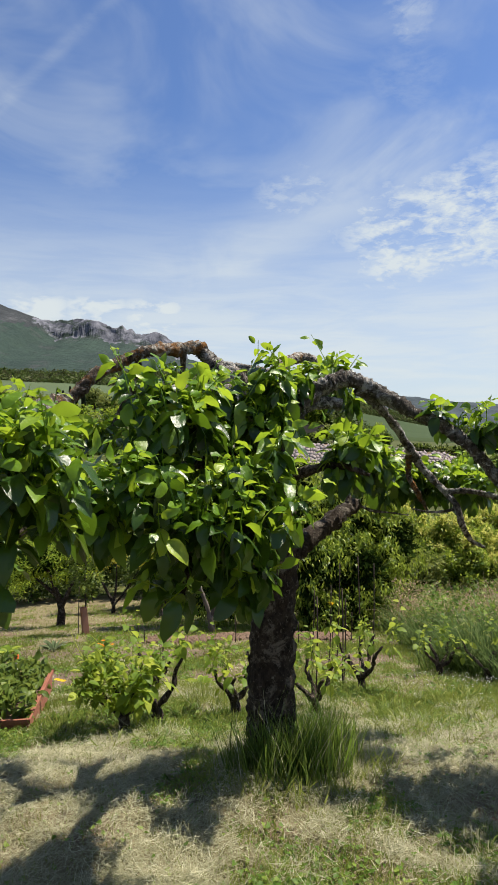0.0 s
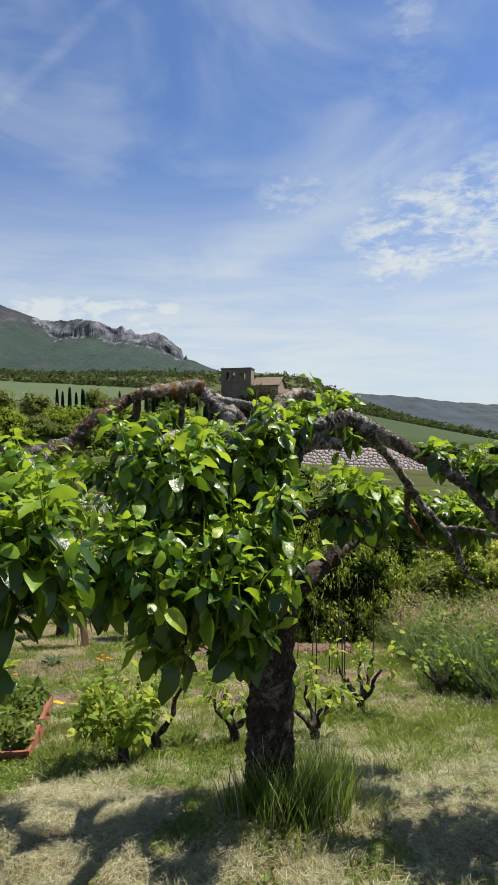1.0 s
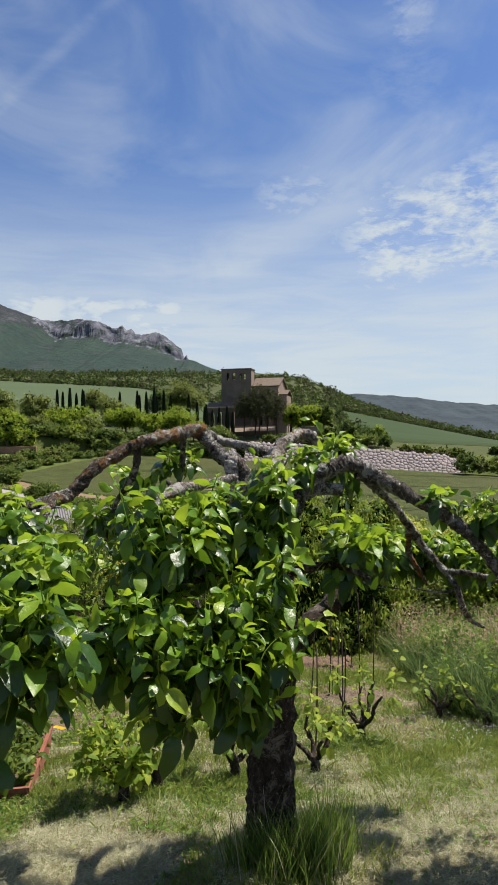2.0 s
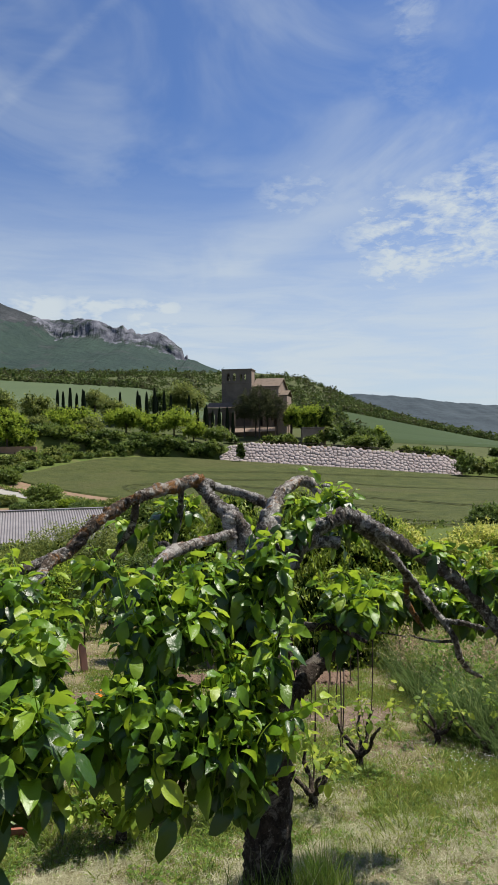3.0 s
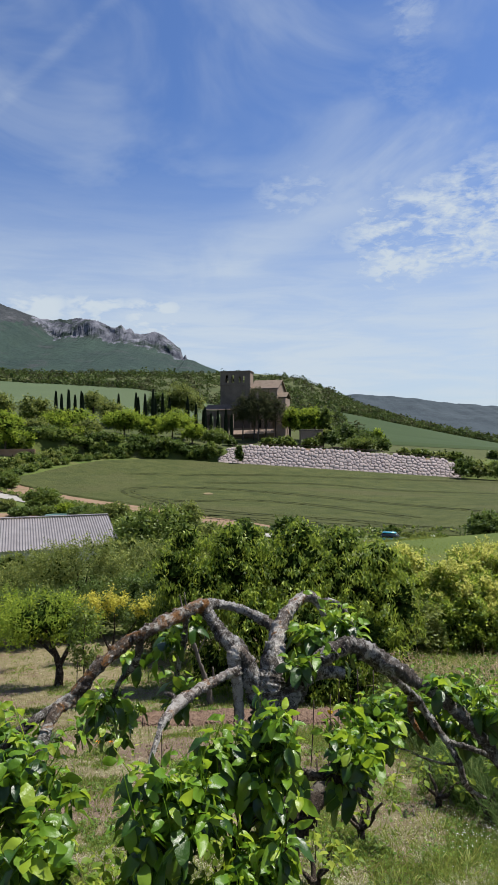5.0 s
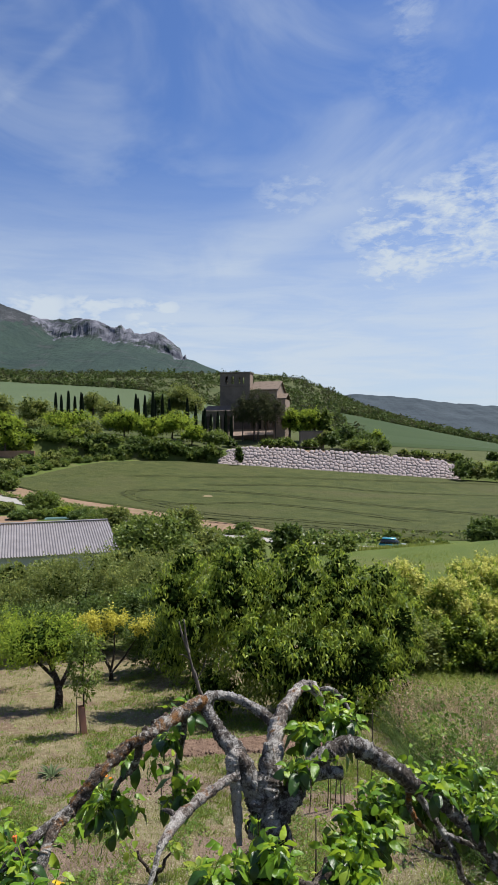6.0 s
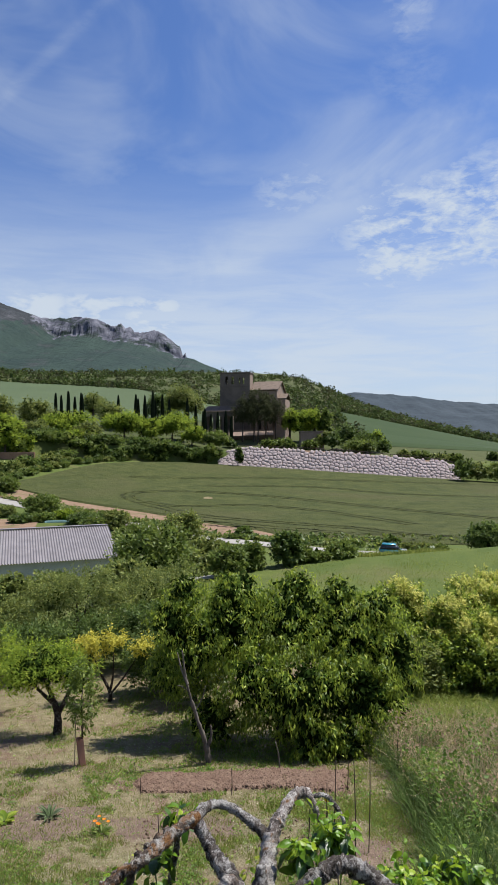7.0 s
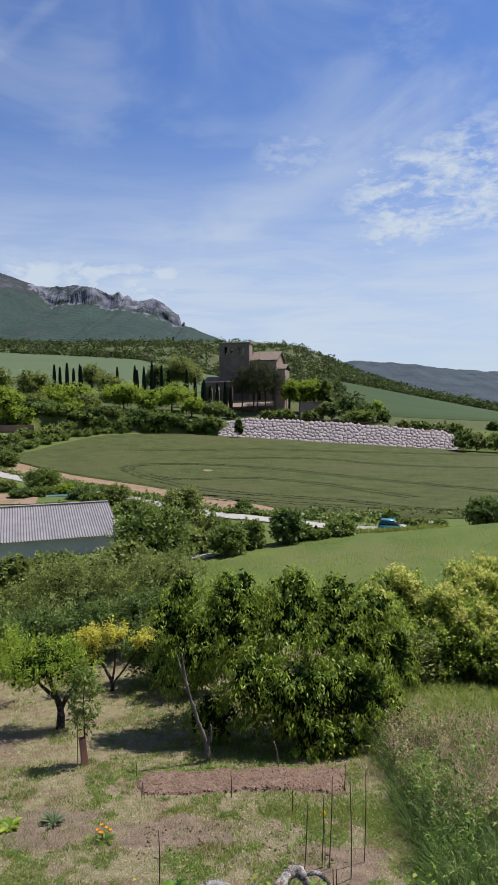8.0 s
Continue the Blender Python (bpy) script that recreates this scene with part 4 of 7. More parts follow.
plant("golden_shrub", -4.22, 19.43, [(-0.658, 0, 1.76, 0.382, 0.425, 0.255, 56), (0.127, 0, 1.87, 0.319, 0.425, 0.255, 48), (1.04, -0.106, 1.72, 0.361, 0.425, 0.234, 50), (-0.319, 0, 1.33, 0.212, 0.212, 0.212, 10)], 0.075, "gold_leaf", "shrub with clear golden-yellow foliage", "shrub",
      [([(0, 0, -.1), (0, 0, .3), (-.25, 0, .8), (-.55, 0, 1.5)], [.07, .055, .04, .015]), ([(0, 0, .25), (.1, 0, .8), (.12, 0, 1.5)], [.04, .03, .012]), ([(0, 0, .2), (.4, 0, .7), (.8, -.1, 1.3)], [.04, .03, .012])],
      shape=BROAD, per=16, spread=.15, seed=34, crown_label="golden-yellow leaves")
for i, (x, y, w, d, h, mat, leaf) in enumerate([(-6.83, 25.35, 2.38, 1.76, 3.31, "olive_leaf", .10), (-9.92, 24.28, 1.96, 1.65, 2.48, "olive_leaf", .10), (-3.76, 23.45, 1.56, 1.36, 2.08, "dark_leaf", .12),
                                               (-7.80, 22.36, 1.66, 1.04, 1.66, "dark_leaf", .12), (-5.83, 23.20, 1.25, 1.04, 1.77, "dark_leaf", .12), (-3.52, 27.39, 1.96, 1.55, 3.10, "olive_leaf", .10), (-12.86, 24.69, 2.06, 1.65, 2.68, "olive_leaf", .1),
                                               (-4.71, 31.73, 1.64, 1.43, 2.25, "olive_leaf", .12), (-2.66, 20.08, 1.28, 0.96, 1.81, "dark_leaf", .12), (-1.61, 18.78, 1.07, 0.85, 1.92, "dark_leaf", .12)]):
    plant("hedge_tree", x, y, [(0, 0, h * .58, w, d, h * .45, int(110 * w)), (.3 * w, 0, h * .85, w * .5, d * .5, h * .22, int(30 * w)), (-.4 * w, .2, h * .72, w * .5, d * .5, h * .25, int(30 * w))], leaf, mat,
          "grey-green thicket tree behind the orchard" if mat == "olive_leaf" else "dense dark green thicket bush", "tree", [([(0, 0, -.2), (.05, 0, h * .3), (0, 0, h * .7)], [.1, .08, .03]),
          ([(0, 0, h * .2), (.3, 0, h * .5), (.5, 0, h * .8)], [.06, .04, .015])], shape=CARD, core=.12, per=30, spread=.24, seed=50 + i, group="thicket", wide=.55)
# pale dead stem beside the cherry
dead = thing("dead_stem", (-0.93, 13.31, float(lie(-0.93, 13.31))), "leaning dead grey tree stem beside the cherry", "dead tree")
dead.scale = (1.074, 1.074, 1.074)
M["dead_wood"] = two_tone("bleached_dead_wood", (0.077, 0.06545, 0.0539), (0.1925, 0.1694, 0.1424), 12, stretch=(1, 1, .2))
raw_part("trunk", tri(tube([(.12, 0, -.1), (.06, 0, .35), (-.12, 0, .9), (-.32, 0, 1.6), (-.40, 0, 2.2)], [.075, .052, .036, .028, .010], 9, 8, .3, 7)), M["dead_wood"], dead, smooth=True)
raw_part("limb", tri(tube([(-.30, 0, 1.55), (-.42, 0, 1.85), (-.50, .05, 2.15)], [.03, .022, .008], 7, 4, .2, 8)), M["dead_wood"], dead, smooth=True)
raw_part("limb", tri(tube([(.08, 0, .3), (.16, 0, .55), (.15, 0, .75)], [.035, .026, .012], 7, 4, .3, 9)), M["dead_wood"], dead, smooth=True)
for tw in ([(-.16, 0, 1.0), (-.02, .05, 1.25), (.05, .05, 1.5)], [(-.26, 0, 1.4), (-.40, 0, 1.5), (-.5, 0, 1.52)]):
    raw_part("twig", tri(tube(tw, [.014, .010, .005], 6, 4, .2, 4)), M["dead_wood"], dead, smooth=True)

# yellow-green shrubs to the east
for i, (x, y, w, h, mat) in enumerate([(4.23, 20.63, 1.03, 2.40, "yellow_leaf"), (5.56, 22.55, 1.20, 2.82, "yellow_leaf"), (6.94, 21.03, 1.20, 2.39, "yellow_leaf"), (8.29, 22.56, 1.39, 2.56, "yellow_leaf"), (6.29, 20.05, 0.94, 1.53, "cherry_leaf"),
                                       (5.02, 19.55, 0.84, 1.43, "olive_leaf"), (7.79, 19.86, 1.13, 1.43, "yellow_leaf"), (10.08, 22.06, 1.29, 2.12, "dark_leaf"), (3.46, 21.54, 1.11, 2.56, "cherry_leaf"), (9.31, 25.11, 1.65, 2.64, "yellow_leaf")]):
    sh = plant("shrub", x, y, [(0, 0, h * .5, w, w * .9, h * .46, int(120 * w * w ** .5)), (-.4 * w, 0, h * .85, w * .45, w * .4, h * .22, int(34 * w)), (.4 * w, 0, h * .78, w * .5, w * .4, h * .24, int(34 * w))], 0.12, "cherry_leaf" if mat == "yellow_leaf" else mat,
          {"yellow_leaf": "yellow-green broom-like shrub", "cherry_leaf": "leafy green shrub", "olive_leaf": "grey-green shrub", "dark_leaf": "dark green shrub"}[mat] + " on the garden's edge", "shrub",
          [([(0, 0, -.1), (.05, 0, h * .3), (-.1, 0, h * .7)], [.05, .04, .012]), ([(0, 0, .05), (.3, 0, h * .4), (.4 * w, 0, h * .75)], [.04, .03, .01]), ([(0, 0, .05), (-.3, 0, h * .4), (-.4 * w, 0, h * .8)], [.04, .03, .01])],
          shape=CARD, core=.10, per=34, spread=.22, seed=80 + i, group="garden edge shrubs", wide=.6)
    if mat == "yellow_leaf":
        rt = np.random.default_rng(880 + i)
        tops = []
        for q in range(11):
            a, b = rt.random() * 6.28, rt.uniform(.2, .95)
            tops.append((w * b * math.cos(a), w * b * math.sin(a) * .9, h * (1.06 - .46 * b * b) + .1 * rt.normal(), .27 * w, .27 * w, .24 * w, 15))
        raw_part("shoot_growth", crown(rt, tops, .11, CARD, 0, 26, .15, .6, .3), M["yellow_leaf"], sh, "pale yellow-green shoot tips", kind="stuff")

# roadside bushes and trees below the garden
for i, (px, py, d, r, hh, mat) in enumerate([(268, 1000, 41, 2.6, 4.3, "fruit_leaf"), (318, 930, 72, 2.3, 3.8, "olive_leaf"), (400, 985, 46, 1.3, 1.9, "fruit_leaf"), (435, 975, 48, 1.2, 2.0, "fruit_leaf"), (505, 968, 49, 1.2, 2.4, "dark_leaf"),
                                             (525, 965, 50, 1.1, 1.1, "fruit_leaf"), (600, 963, 51, 1.2, .9, "fruit_leaf"), (560, 970, 50, .8, .5, "fruit_leaf"), (427, 905, 80, .9, 1.3, "dark_leaf"), (858, 938, 62, 1.9, 2.6, "dark_leaf"), (690, 930, 66, .8, 1.0, "dark_leaf"),
                                             (745, 934, 62, .7, .7, "olive_leaf"), (775, 935, 62, .6, .5, "fruit_leaf"), (720, 933, 63, .6, .6, "olive_leaf"), (360, 960, 56, 1.4, 2.2, "olive_leaf"), (385, 930, 60, 1.0, 1.3, "fruit_leaf"),
                                             (70, 862, 106, 3.2, 2.9, "fruit_leaf"), (30, 880, 98, 1.6, 1.0, "dark_leaf"), (70, 876, 100, 2.0, .9, "fruit_leaf"), (110, 872, 102, 1.4, 1.1, "grove_leaf"), (140, 880, 97, 2.0, 1.2, "dark_leaf"), (5, 872, 104, 1.4, 1.4, "olive_leaf"), (200, 880, 92, 1.9, 2.4, "olive_leaf"), (160, 885, 90, 1.8, 1.6, "fruit_leaf"), (230, 920, 80, 1.6, 2.0, "fruit_leaf"), (100, 905, 84, 2.0, 1.2, "dark_leaf"), (20, 915, 82, 1.0, 1.4, "fruit_leaf"),
                                             (340, 985, 48, 1.2, 1.8, "olive_leaf"), (215, 1035, 36, 1.7, 2.6, "olive_leaf"), (5, 820, 130, 2.5, 3, "fruit_leaf"), (8, 1010, 38, 1.5, 2.2, "olive_leaf"), (90, 1005, 40, 1.7, 1.9, "olive_leaf")]):
    x = (px - 435) / 1126 * d
    plant("bush", x, d, [(0, 0, hh * .52, r, r * .9, hh * .48, int(60 * r + 30)), (.3 * r, 0, hh * .8, r * .5, r * .5, hh * .22, int(14 * r + 8)), (-.35 * r, 0, hh * .74, r * .5, r * .5, hh * .24, int(14 * r + 8))],
          0.185 + 0.0017 * d, mat, "leafy green bush beside the farm road" if mat != "dark_leaf" else "dense dark green bush near the road", "bush",
          [([(0, 0, -.2), (.1, 0, hh * .4), (0, 0, hh * .7)], [.1, .08, .03])], shape=CARD, core=.15, per=17, spread=.12 + .12 * r, seed=110 + i, group="roadside bushes", wide=.7)

# leafy weeds standing in the tall grass
rw = np.random.default_rng(61)
for i in range(64):
    y = 7.6 + 7.2 * rw.random()
    x = 2.80 + .045 * (y - 8.6) + 2.6 * rw.random() ** 1.3
    h = rw.uniform(.40, .92)
    plant("weed_plant", x, y, [(0, 0, h * .55, h * .5, h * .5, h * .5, int(14 + 30 * h))], rw.uniform(.05, .085), ("fruit_leaf", "tall_weed", "dark_leaf", "olive_leaf")[i % 4], "leafy wild weed among tall grass", "weed",
          [([(0, 0, -.05), (.02, 0, h * .4), (0, 0, h * .8)], [.012, .01, .005])], shape=LONG, per=12, spread=.10, seed=700 + i, group="wild weeds", wide=.7)

# ---- the garden ----
def patchy(x, y, f, seed):
    """A smooth field of patches between 0 and 1."""
    r = np.random.default_rng(seed)
    s = 0
    for k in range(7):
        a, p, q = r.random() * 6.28, r.random() * 6.28, f * (0.6 + 0.5 * k)
        s = s + np.sin(q * (x * math.cos(a) + y * math.sin(a)) + p) / (1 + 0.3 * k)
    return 0.5 + 0.5 * np.tanh(s * 0.7)


M["dry_straw"] = leaf_material("dry_cut_grass", (0.185, 0.178, 0.098), (0.36, 0.345, 0.21), (0.54, 0.52, 0.36), 0.75, 0.15, 0.25)
M["grass"] = leaf_material("short_green_grass", (0.077, 0.127, 0.01232), (0.1463, 0.2041, 0.0231), (0.2849, 0.3003, 0.077), 0.5, 0.44, 0.25)
M["tall_grass"] = leaf_material("tall_green_grass", (0.02618, 0.05544, 0.00693), (0.0616, 0.1078, 0.01232), (0.154, 0.2002, 0.0462), 0.5, 0.40, 0.2)
M["reed"] = leaf_material("bluish_reed_grass", (0.0308, 0.06545, 0.01078), (0.0693, 0.1232, 0.0231), (0.1694, 0.2156, 0.077), 0.6, 0.36, 0.15, 0.1)
M["dry_stalk"] = leaf_material("reddish_dry_stalk", (0.231, 0.1386, 0.0924), (0.3542, 0.2464, 0.154), (0.4774, 0.385, 0.2387), 0.7, 0.25, 0.35)
M["iron"] = two_tone("rusty_iron_rod", (0.04235, 0.02926, 0.0231), (0.077, 0.0462, 0.03465), 20, 0.8)
M["terracotta"] = two_tone("reddish_planter", (0.231, 0.077, 0.0462), (0.2772, 0.1078, 0.06545), 8, 0.8)
M["guard"] = leaf_material("reddish_plastic_guard", (0.385, 0.2002, 0.1463), (0.4312, 0.231, 0.1694), (0.462, 0.2541, 0.1925), 0.5, 0.35, 0.2)


def blades(rng, x, y, height, width, lean, lie_flat=0.0, shape=BLADE):
    n = len(x)
    at = np.stack([x, y, lie(x, y) + 0.002], -1)
    a = rng.random(n) * 6.283
    side = np.stack([np.cos(a), np.sin(a), np.zeros(n)], -1)
    up = np.array((0, 0, 1.0)) * (1 - lie_flat) + side * (lean * rng.random((n, 1)) + lie_flat)
    if lie_flat:
        at[:, 2] += 0.004 + rng.random(n) * 0.02 + 0.09 * np.clip(patchy(x, y, 6.5, 41) - .45, 0, 1) * rng.random(n) ** .5
        up[:, 2] += rng.normal(size=n) * 0.18
    face = np.cross(up, side) + rng.normal(size=(n, 3)) * 0.2 if not lie_flat else np.tile((0.0, 0, 1.0), (n, 1)) + rng.normal(size=(n, 3)) * 0.4
    h = height * rng.uniform(0.5, 1.3, n)
    return scatter(shape, at, up, -face, h, width * rng.uniform(0.7, 1.3, n))


def in_view(rng, n, y0, y1, spread=0.50, power=1.0):
    y = y0 + (y1 - y0) * rng.random(n) ** power
    return (rng.random(n) * 2 - 1) * (spread * y + 0.4), y


def bed(x, y):
    return (x > -2.09) & (x < 1.99) & (y > 11.50) & (y < 12.78)


def greenness(x, y):
    """How much of the lawn is green, 0 to 1: ragged patches at three sizes, lusher behind the tree and to the east."""
    g = patchy(x, y, 1.5, 3) * .45 + .40 * patchy(x, y, 3.6, 5) + .34 * patchy(x, y, 9.0, 6) + .04 * (x > .3) * (y > 3.7) * (y < 9) + .05 * (y > 3.6) * (y < 5.6) - .04 * (y < 3.4) - .12 * (x < -3.5)
    return np.clip((g - .55 + .03 * (y > 5) + .05 * (y > 7)) * 5.0, 0, 1) * np.clip(.4 - bare(x, y), .1, 1)


def build_lawn():
    rng = np.random.default_rng(8)
    lots = []
    for n, y0, y1, h, w in ((115000, 1.7, 5.5, .045, .0031), (170000, 5, 11, .06, .006), (120000, 10, 21, .075, .011)):
        x, y = in_view(rng, n, y0, y1)
        keep = (rng.random(n) < np.clip(greenness(x, y), 0.12, 1)) & (~bed(x, y) | (rng.random(n) < .1))
        lots.append(blades(rng, x[keep], y[keep], h, w, 0.7, 0.0, BLADE if y0 < 5 else SPIKE))
    tagged(new("grass", mesh_from("grass", *joined(lots), M["grass"])), "short green grass growing in patches on the garden slope", "grass", kind="stuff")
    lots = []
    for n, y0, y1, h, w in ((140000, 1.7, 5.5, .042, .0015), (30000, 1.7, 4.5, .026, .0013), (90000, 5, 10.5, .040, .0038), (60000, 10, 21, .044, .0064)):
        x, y = in_view(rng, n, y0, y1)
        g = 1.1 - greenness(x, y) - .75 * (bare(x, y) > 0) - .55 * patchy(x, y, 6.5, 15)
        keep = (rng.random(n) < np.clip(g, 0.06, 1)) & ~bed(x, y)
        lots.append(blades(rng, x[keep], y[keep], h, w, 0.3, 0.90, STRAW if y0 < 5 else SPIKE))
    # raked-up wisps of hay
    hx, hy = in_view(rng, 1100, 1.8, 6.0)
    for cx, cy in zip(hx, hy):
        if greenness(cx, cy) > .7 or bare(cx, cy) > 0:
            continue
        m, r = int(rng.uniform(50, 170)), rng.uniform(.04, .17)
        a, d = rng.random(m) * 6.283, r * np.sqrt(rng.random(m))
        px, py = cx + d * np.cos(a), cy + d * np.sin(a) * .8
        at = np.stack([px, py, lie(px, py) + .004 + (1 - d / r) * .085 * rng.random(m)], -1)
        lots.append(scatter(STRAW, at, rng.normal(size=(m, 3)) * (1, 1, .35), rng.normal(size=(m, 3)) * .4 + (0, 0, 1), .06 * rng.uniform(.5, 1.4, m), np.full(m, .0016)))
    tagged(new("straw", mesh_from("straw", *joined(lots), M["dry_straw"])), "pale dry mown grass lying in wisps on the ground", "dry grass", kind="stuff")


build_lawn()


def build_ground_cover():
    """Small broad weeds and clover between the grass."""
    rng = np.random.default_rng(18)
    lots = []
    for n, y0, y1, sz in ((60000, 2.0, 6.5, .020), (60000, 6, 13, .030), (24000, 12, 21, .045)):
        x, y = in_view(rng, n, y0, y1)
        g = greenness(x, y) * (.3 + patchy(x, y, 3.1, 9)) + .35 * (x > .3) * (y > 3.6) * (y < 8) * patchy(x, y, 5, 19)
        keep = (rng.random(n) < np.clip(g, 0.02, 1)) & (~bed(x, y) | (rng.random(n) < .06))
        x, y = x[keep], y[keep]
        m = len(x)
        at = np.stack([x, y, lie(x, y) + .012 + .02 * rng.random(m)], -1)
        lots.append(scatter(CARD, at, rng.normal(size=(m, 3)) * (1, 1, .25), rng.normal(size=(m, 3)) * .35 + (0, 0, 1), sz * rng.uniform(.6, 1.5, m)))
    tagged(new("ground_cover", mesh_from("ground_cover", *joined(lots), M["tall_weed"])), "small broad-leaved weeds and clover in the grass", "weeds", kind="stuff")


build_ground_cover()


def tuft(name, spots, n, height, width, lean, material, label, category, seed):
    """Tall grass in round patches (x, y, radius, share)."""
    rng = np.random.default_rng(seed)
    lots = []
    for x, y, r, share in spots:
        k = int(n * share)
        a, d = rng.random(k) * 6.283, r * np.sqrt(rng.random(k))
        lots.append(blades(rng, x + d * np.cos(a), y + d * np.sin(a) * .8, height * rng.uniform(0.75, 1.1), width, lean))
    return tagged(new(name, mesh_from(name, *joined(lots), material)), label, category, kind="stuff")


def tussocks(name, spots, n, height, width, splay, material, label, category, seed):
    """Grass clumps that fan out from their middles (x, y, radius, height factor)."""
    rng = np.random.default_rng(seed)
    lots = []
    for x, y, r, f in spots:
        a, d = rng.random(n) * 6.283, r * np.sqrt(rng.random(n))
        px, py = x + d * np.cos(a), y + d * np.sin(a)
        side = np.stack([np.cos(a), np.sin(a), np.zeros(n)], -1) * (splay * (.25 + .75 * d / r))[:, None] + rng.normal(size=(n, 3)) * .16
        up = np.array((0, 0, 1.0)) + side * (1, 1, .3)
        h = height * f * rng.uniform(.45, 1.2, n)
        lots.append(scatter(BENT, np.stack([px, py, lie(px, py) - .01], -1), up, side + rng.normal(size=(n, 3)) * .3 + (0, 0, .4), h, width * rng.uniform(.7, 1.3, n)))
    return tagged(new(name, mesh_from(name, *joined(lots), material)), label, category, kind="stuff")


rs = np.random.default_rng(77)
tuft("tall_grass", [(-.06, 3.20, .09, .5), (.04, 3.16, .10, .8), (.14, 3.14, .11, 1), (.25, 3.18, .12, 1.2), (.34, 3.26, .13, 1.3), (.40, 3.38, .12, 1.2), (.32, 3.46, .10, .7), (.50, 3.42, .10, .4), (.18, 3.04, .12, .5)], 150, .27, .0085, .30, M["tall_grass"],
     "tall green grass tuft round the tree trunk", "grass", 3)
tuft("fresh_grass", [(.10, 3.10, .12, .4), (.30, 3.12, .12, .8), (.40, 3.30, .12, 1.2), (.42, 3.44, .11, 1)], 90, .36, .007, .32, M["tall_weed"], "fresh light green grass before the trunk", "grass", 43)
tuft("low_rim_grass", [(-.22, 3.22, .14, .7), (-.06, 3.04, .14, .8), (.14, 2.96, .15, .8), (.36, 3.04, .15, .8), (.56, 3.28, .15, .8), (.66, 3.44, .14, .6)], 110, .13, .006, .8, M["grass"], "short green grass edging the tall tuft", "grass", 44)
tuft("long_stalks", [(.08, 3.1, .22, .6), (.38, 3.25, .2, 1)], 46, .50, .003, .7, M["dry_straw"], "long bending grass stalks with pale seed heads by the trunk", "grass", 13)
tussocks("lawn_tufts", [(x, y, rs.uniform(.03, .08), rs.uniform(.5, 1.3)) for x, y in zip(*in_view(rs, 420, 2.0, 6.4)) if greenness(x, y) > .25], 44, .085, .0034, .9, M["grass"], "small tufts of green grass in the mown hay", "grass", 53)
tussocks("deep_tufts", [(x, y, rs.uniform(.03, .09), rs.uniform(.5, 1.4)) for x, y in zip(*in_view(rs, 1100, 2.4, 15.0)) if greenness(x, y) > .30], 30, .085, .006, .8, M["tall_grass"], "darker green tufts in the mown hay", "grass", 54)
tussocks("weed_patch", [(a + .35 * rs.normal(), b + .3 * rs.normal(), .09 + .06 * rs.random(), rs.uniform(.6, 1.3)) for a, b in [(-.55, 4.6), (-.95, 4.3), (-.1, 5.0), (1.2, 6.0), (1.9, 6.4), (2.5, 6.2), (.7, 5.2), (1.5, 5.0), (-.3, 6.5), (1.7, 5.6), (1.1, 4.6), (.8, 6.6)] for k in range(11)],
         30, .13, .009, 1.0, M["grass"], "rough green weeds between the vines", "weeds", 5)

def rim(y):
    return 2.60 + .045 * (y - 8.6) + .12 * math.sin(2.3 * y)


near_clumps = [(rim(y) + .15 + 2.2 * rs.random() ** 1.2, y, rs.uniform(.12, .24), rs.uniform(.6, 1.25)) for y in rs.uniform(6.2, 10.3, 130)]
far_clumps = [(rim(y) + .15 + 2.8 * rs.random(), y, rs.uniform(.10, .2), rs.uniform(.5, 1.1)) for y in rs.uniform(10.3, 14.8, 90)]
tussocks("reed_grass", near_clumps + far_clumps, 96, .70, .0095, .42, M["reed"], "tall fresh green grass overgrowing the garden edge", "tall grass", 6)
tussocks("dark_tussocks", [(x + .2 * rs.normal(), y + .2 * rs.normal(), r, f * .8) for x, y, r, f in near_clumps[::2] + far_clumps[::2]], 110, .62, .009, .4, M["tall_grass"], "darker grass clumps among the tall grass", "tall grass", 16)
tussocks("dry_stalks", [(rim(y) + .5 + 2.3 * rs.random(), y, rs.uniform(.14, .26), rs.uniform(.7, 1.2)) for y in rs.uniform(9.4, 14.6, 96)], 44, .95, .007, .38, M["dry_stalk"], "reddish dry weed stalks among the tall grass", "dry weeds", 7)
tussocks("pale_seed_grass", [(rim(y) + .4 + 2.2 * rs.random(), y, rs.uniform(.14, .26), rs.uniform(.7, 1.1)) for y in rs.uniform(9.2, 13.6, 34)], 34, .74, .005, .45, M["dry_straw"], "straw-coloured seed stalks in the tall grass", "dry grass", 37)
tussocks("rough_grass", [(3.6 + 5 * rs.random(), 15.2 + 4.6 * rs.random(), rs.uniform(.15, .3), rs.uniform(.6, 1.3)) for k in range(190)], 80, .26, .016, .8, M["grass"], "rough bright green grass below the shrubs", "grass", 17)
tuft("grass_tufts", [(x, y, .22 + .3 * rs.random(), .4 + .6 * rs.random()) for x, y in [((rs.random() * 2 - 1) * .42 * yy, yy) for yy in 4.2 + 10 * rs.random(90)] if not (abs(x) < 2.1 and 11.35 < y < 12.93)], 260, .085, .009, .9, M["grass"],
     "green grass tufts on the garden slope", "grass", 27)
tuft("meadow_tufts", [(-9 + 34 * rs.random(), 24 + 28 * rs.random(), 2.2, 1) for k in range(170)], 120, .13, .024, .8, M["grass"], "rough grass of the meadow", "meadow grass", 9)


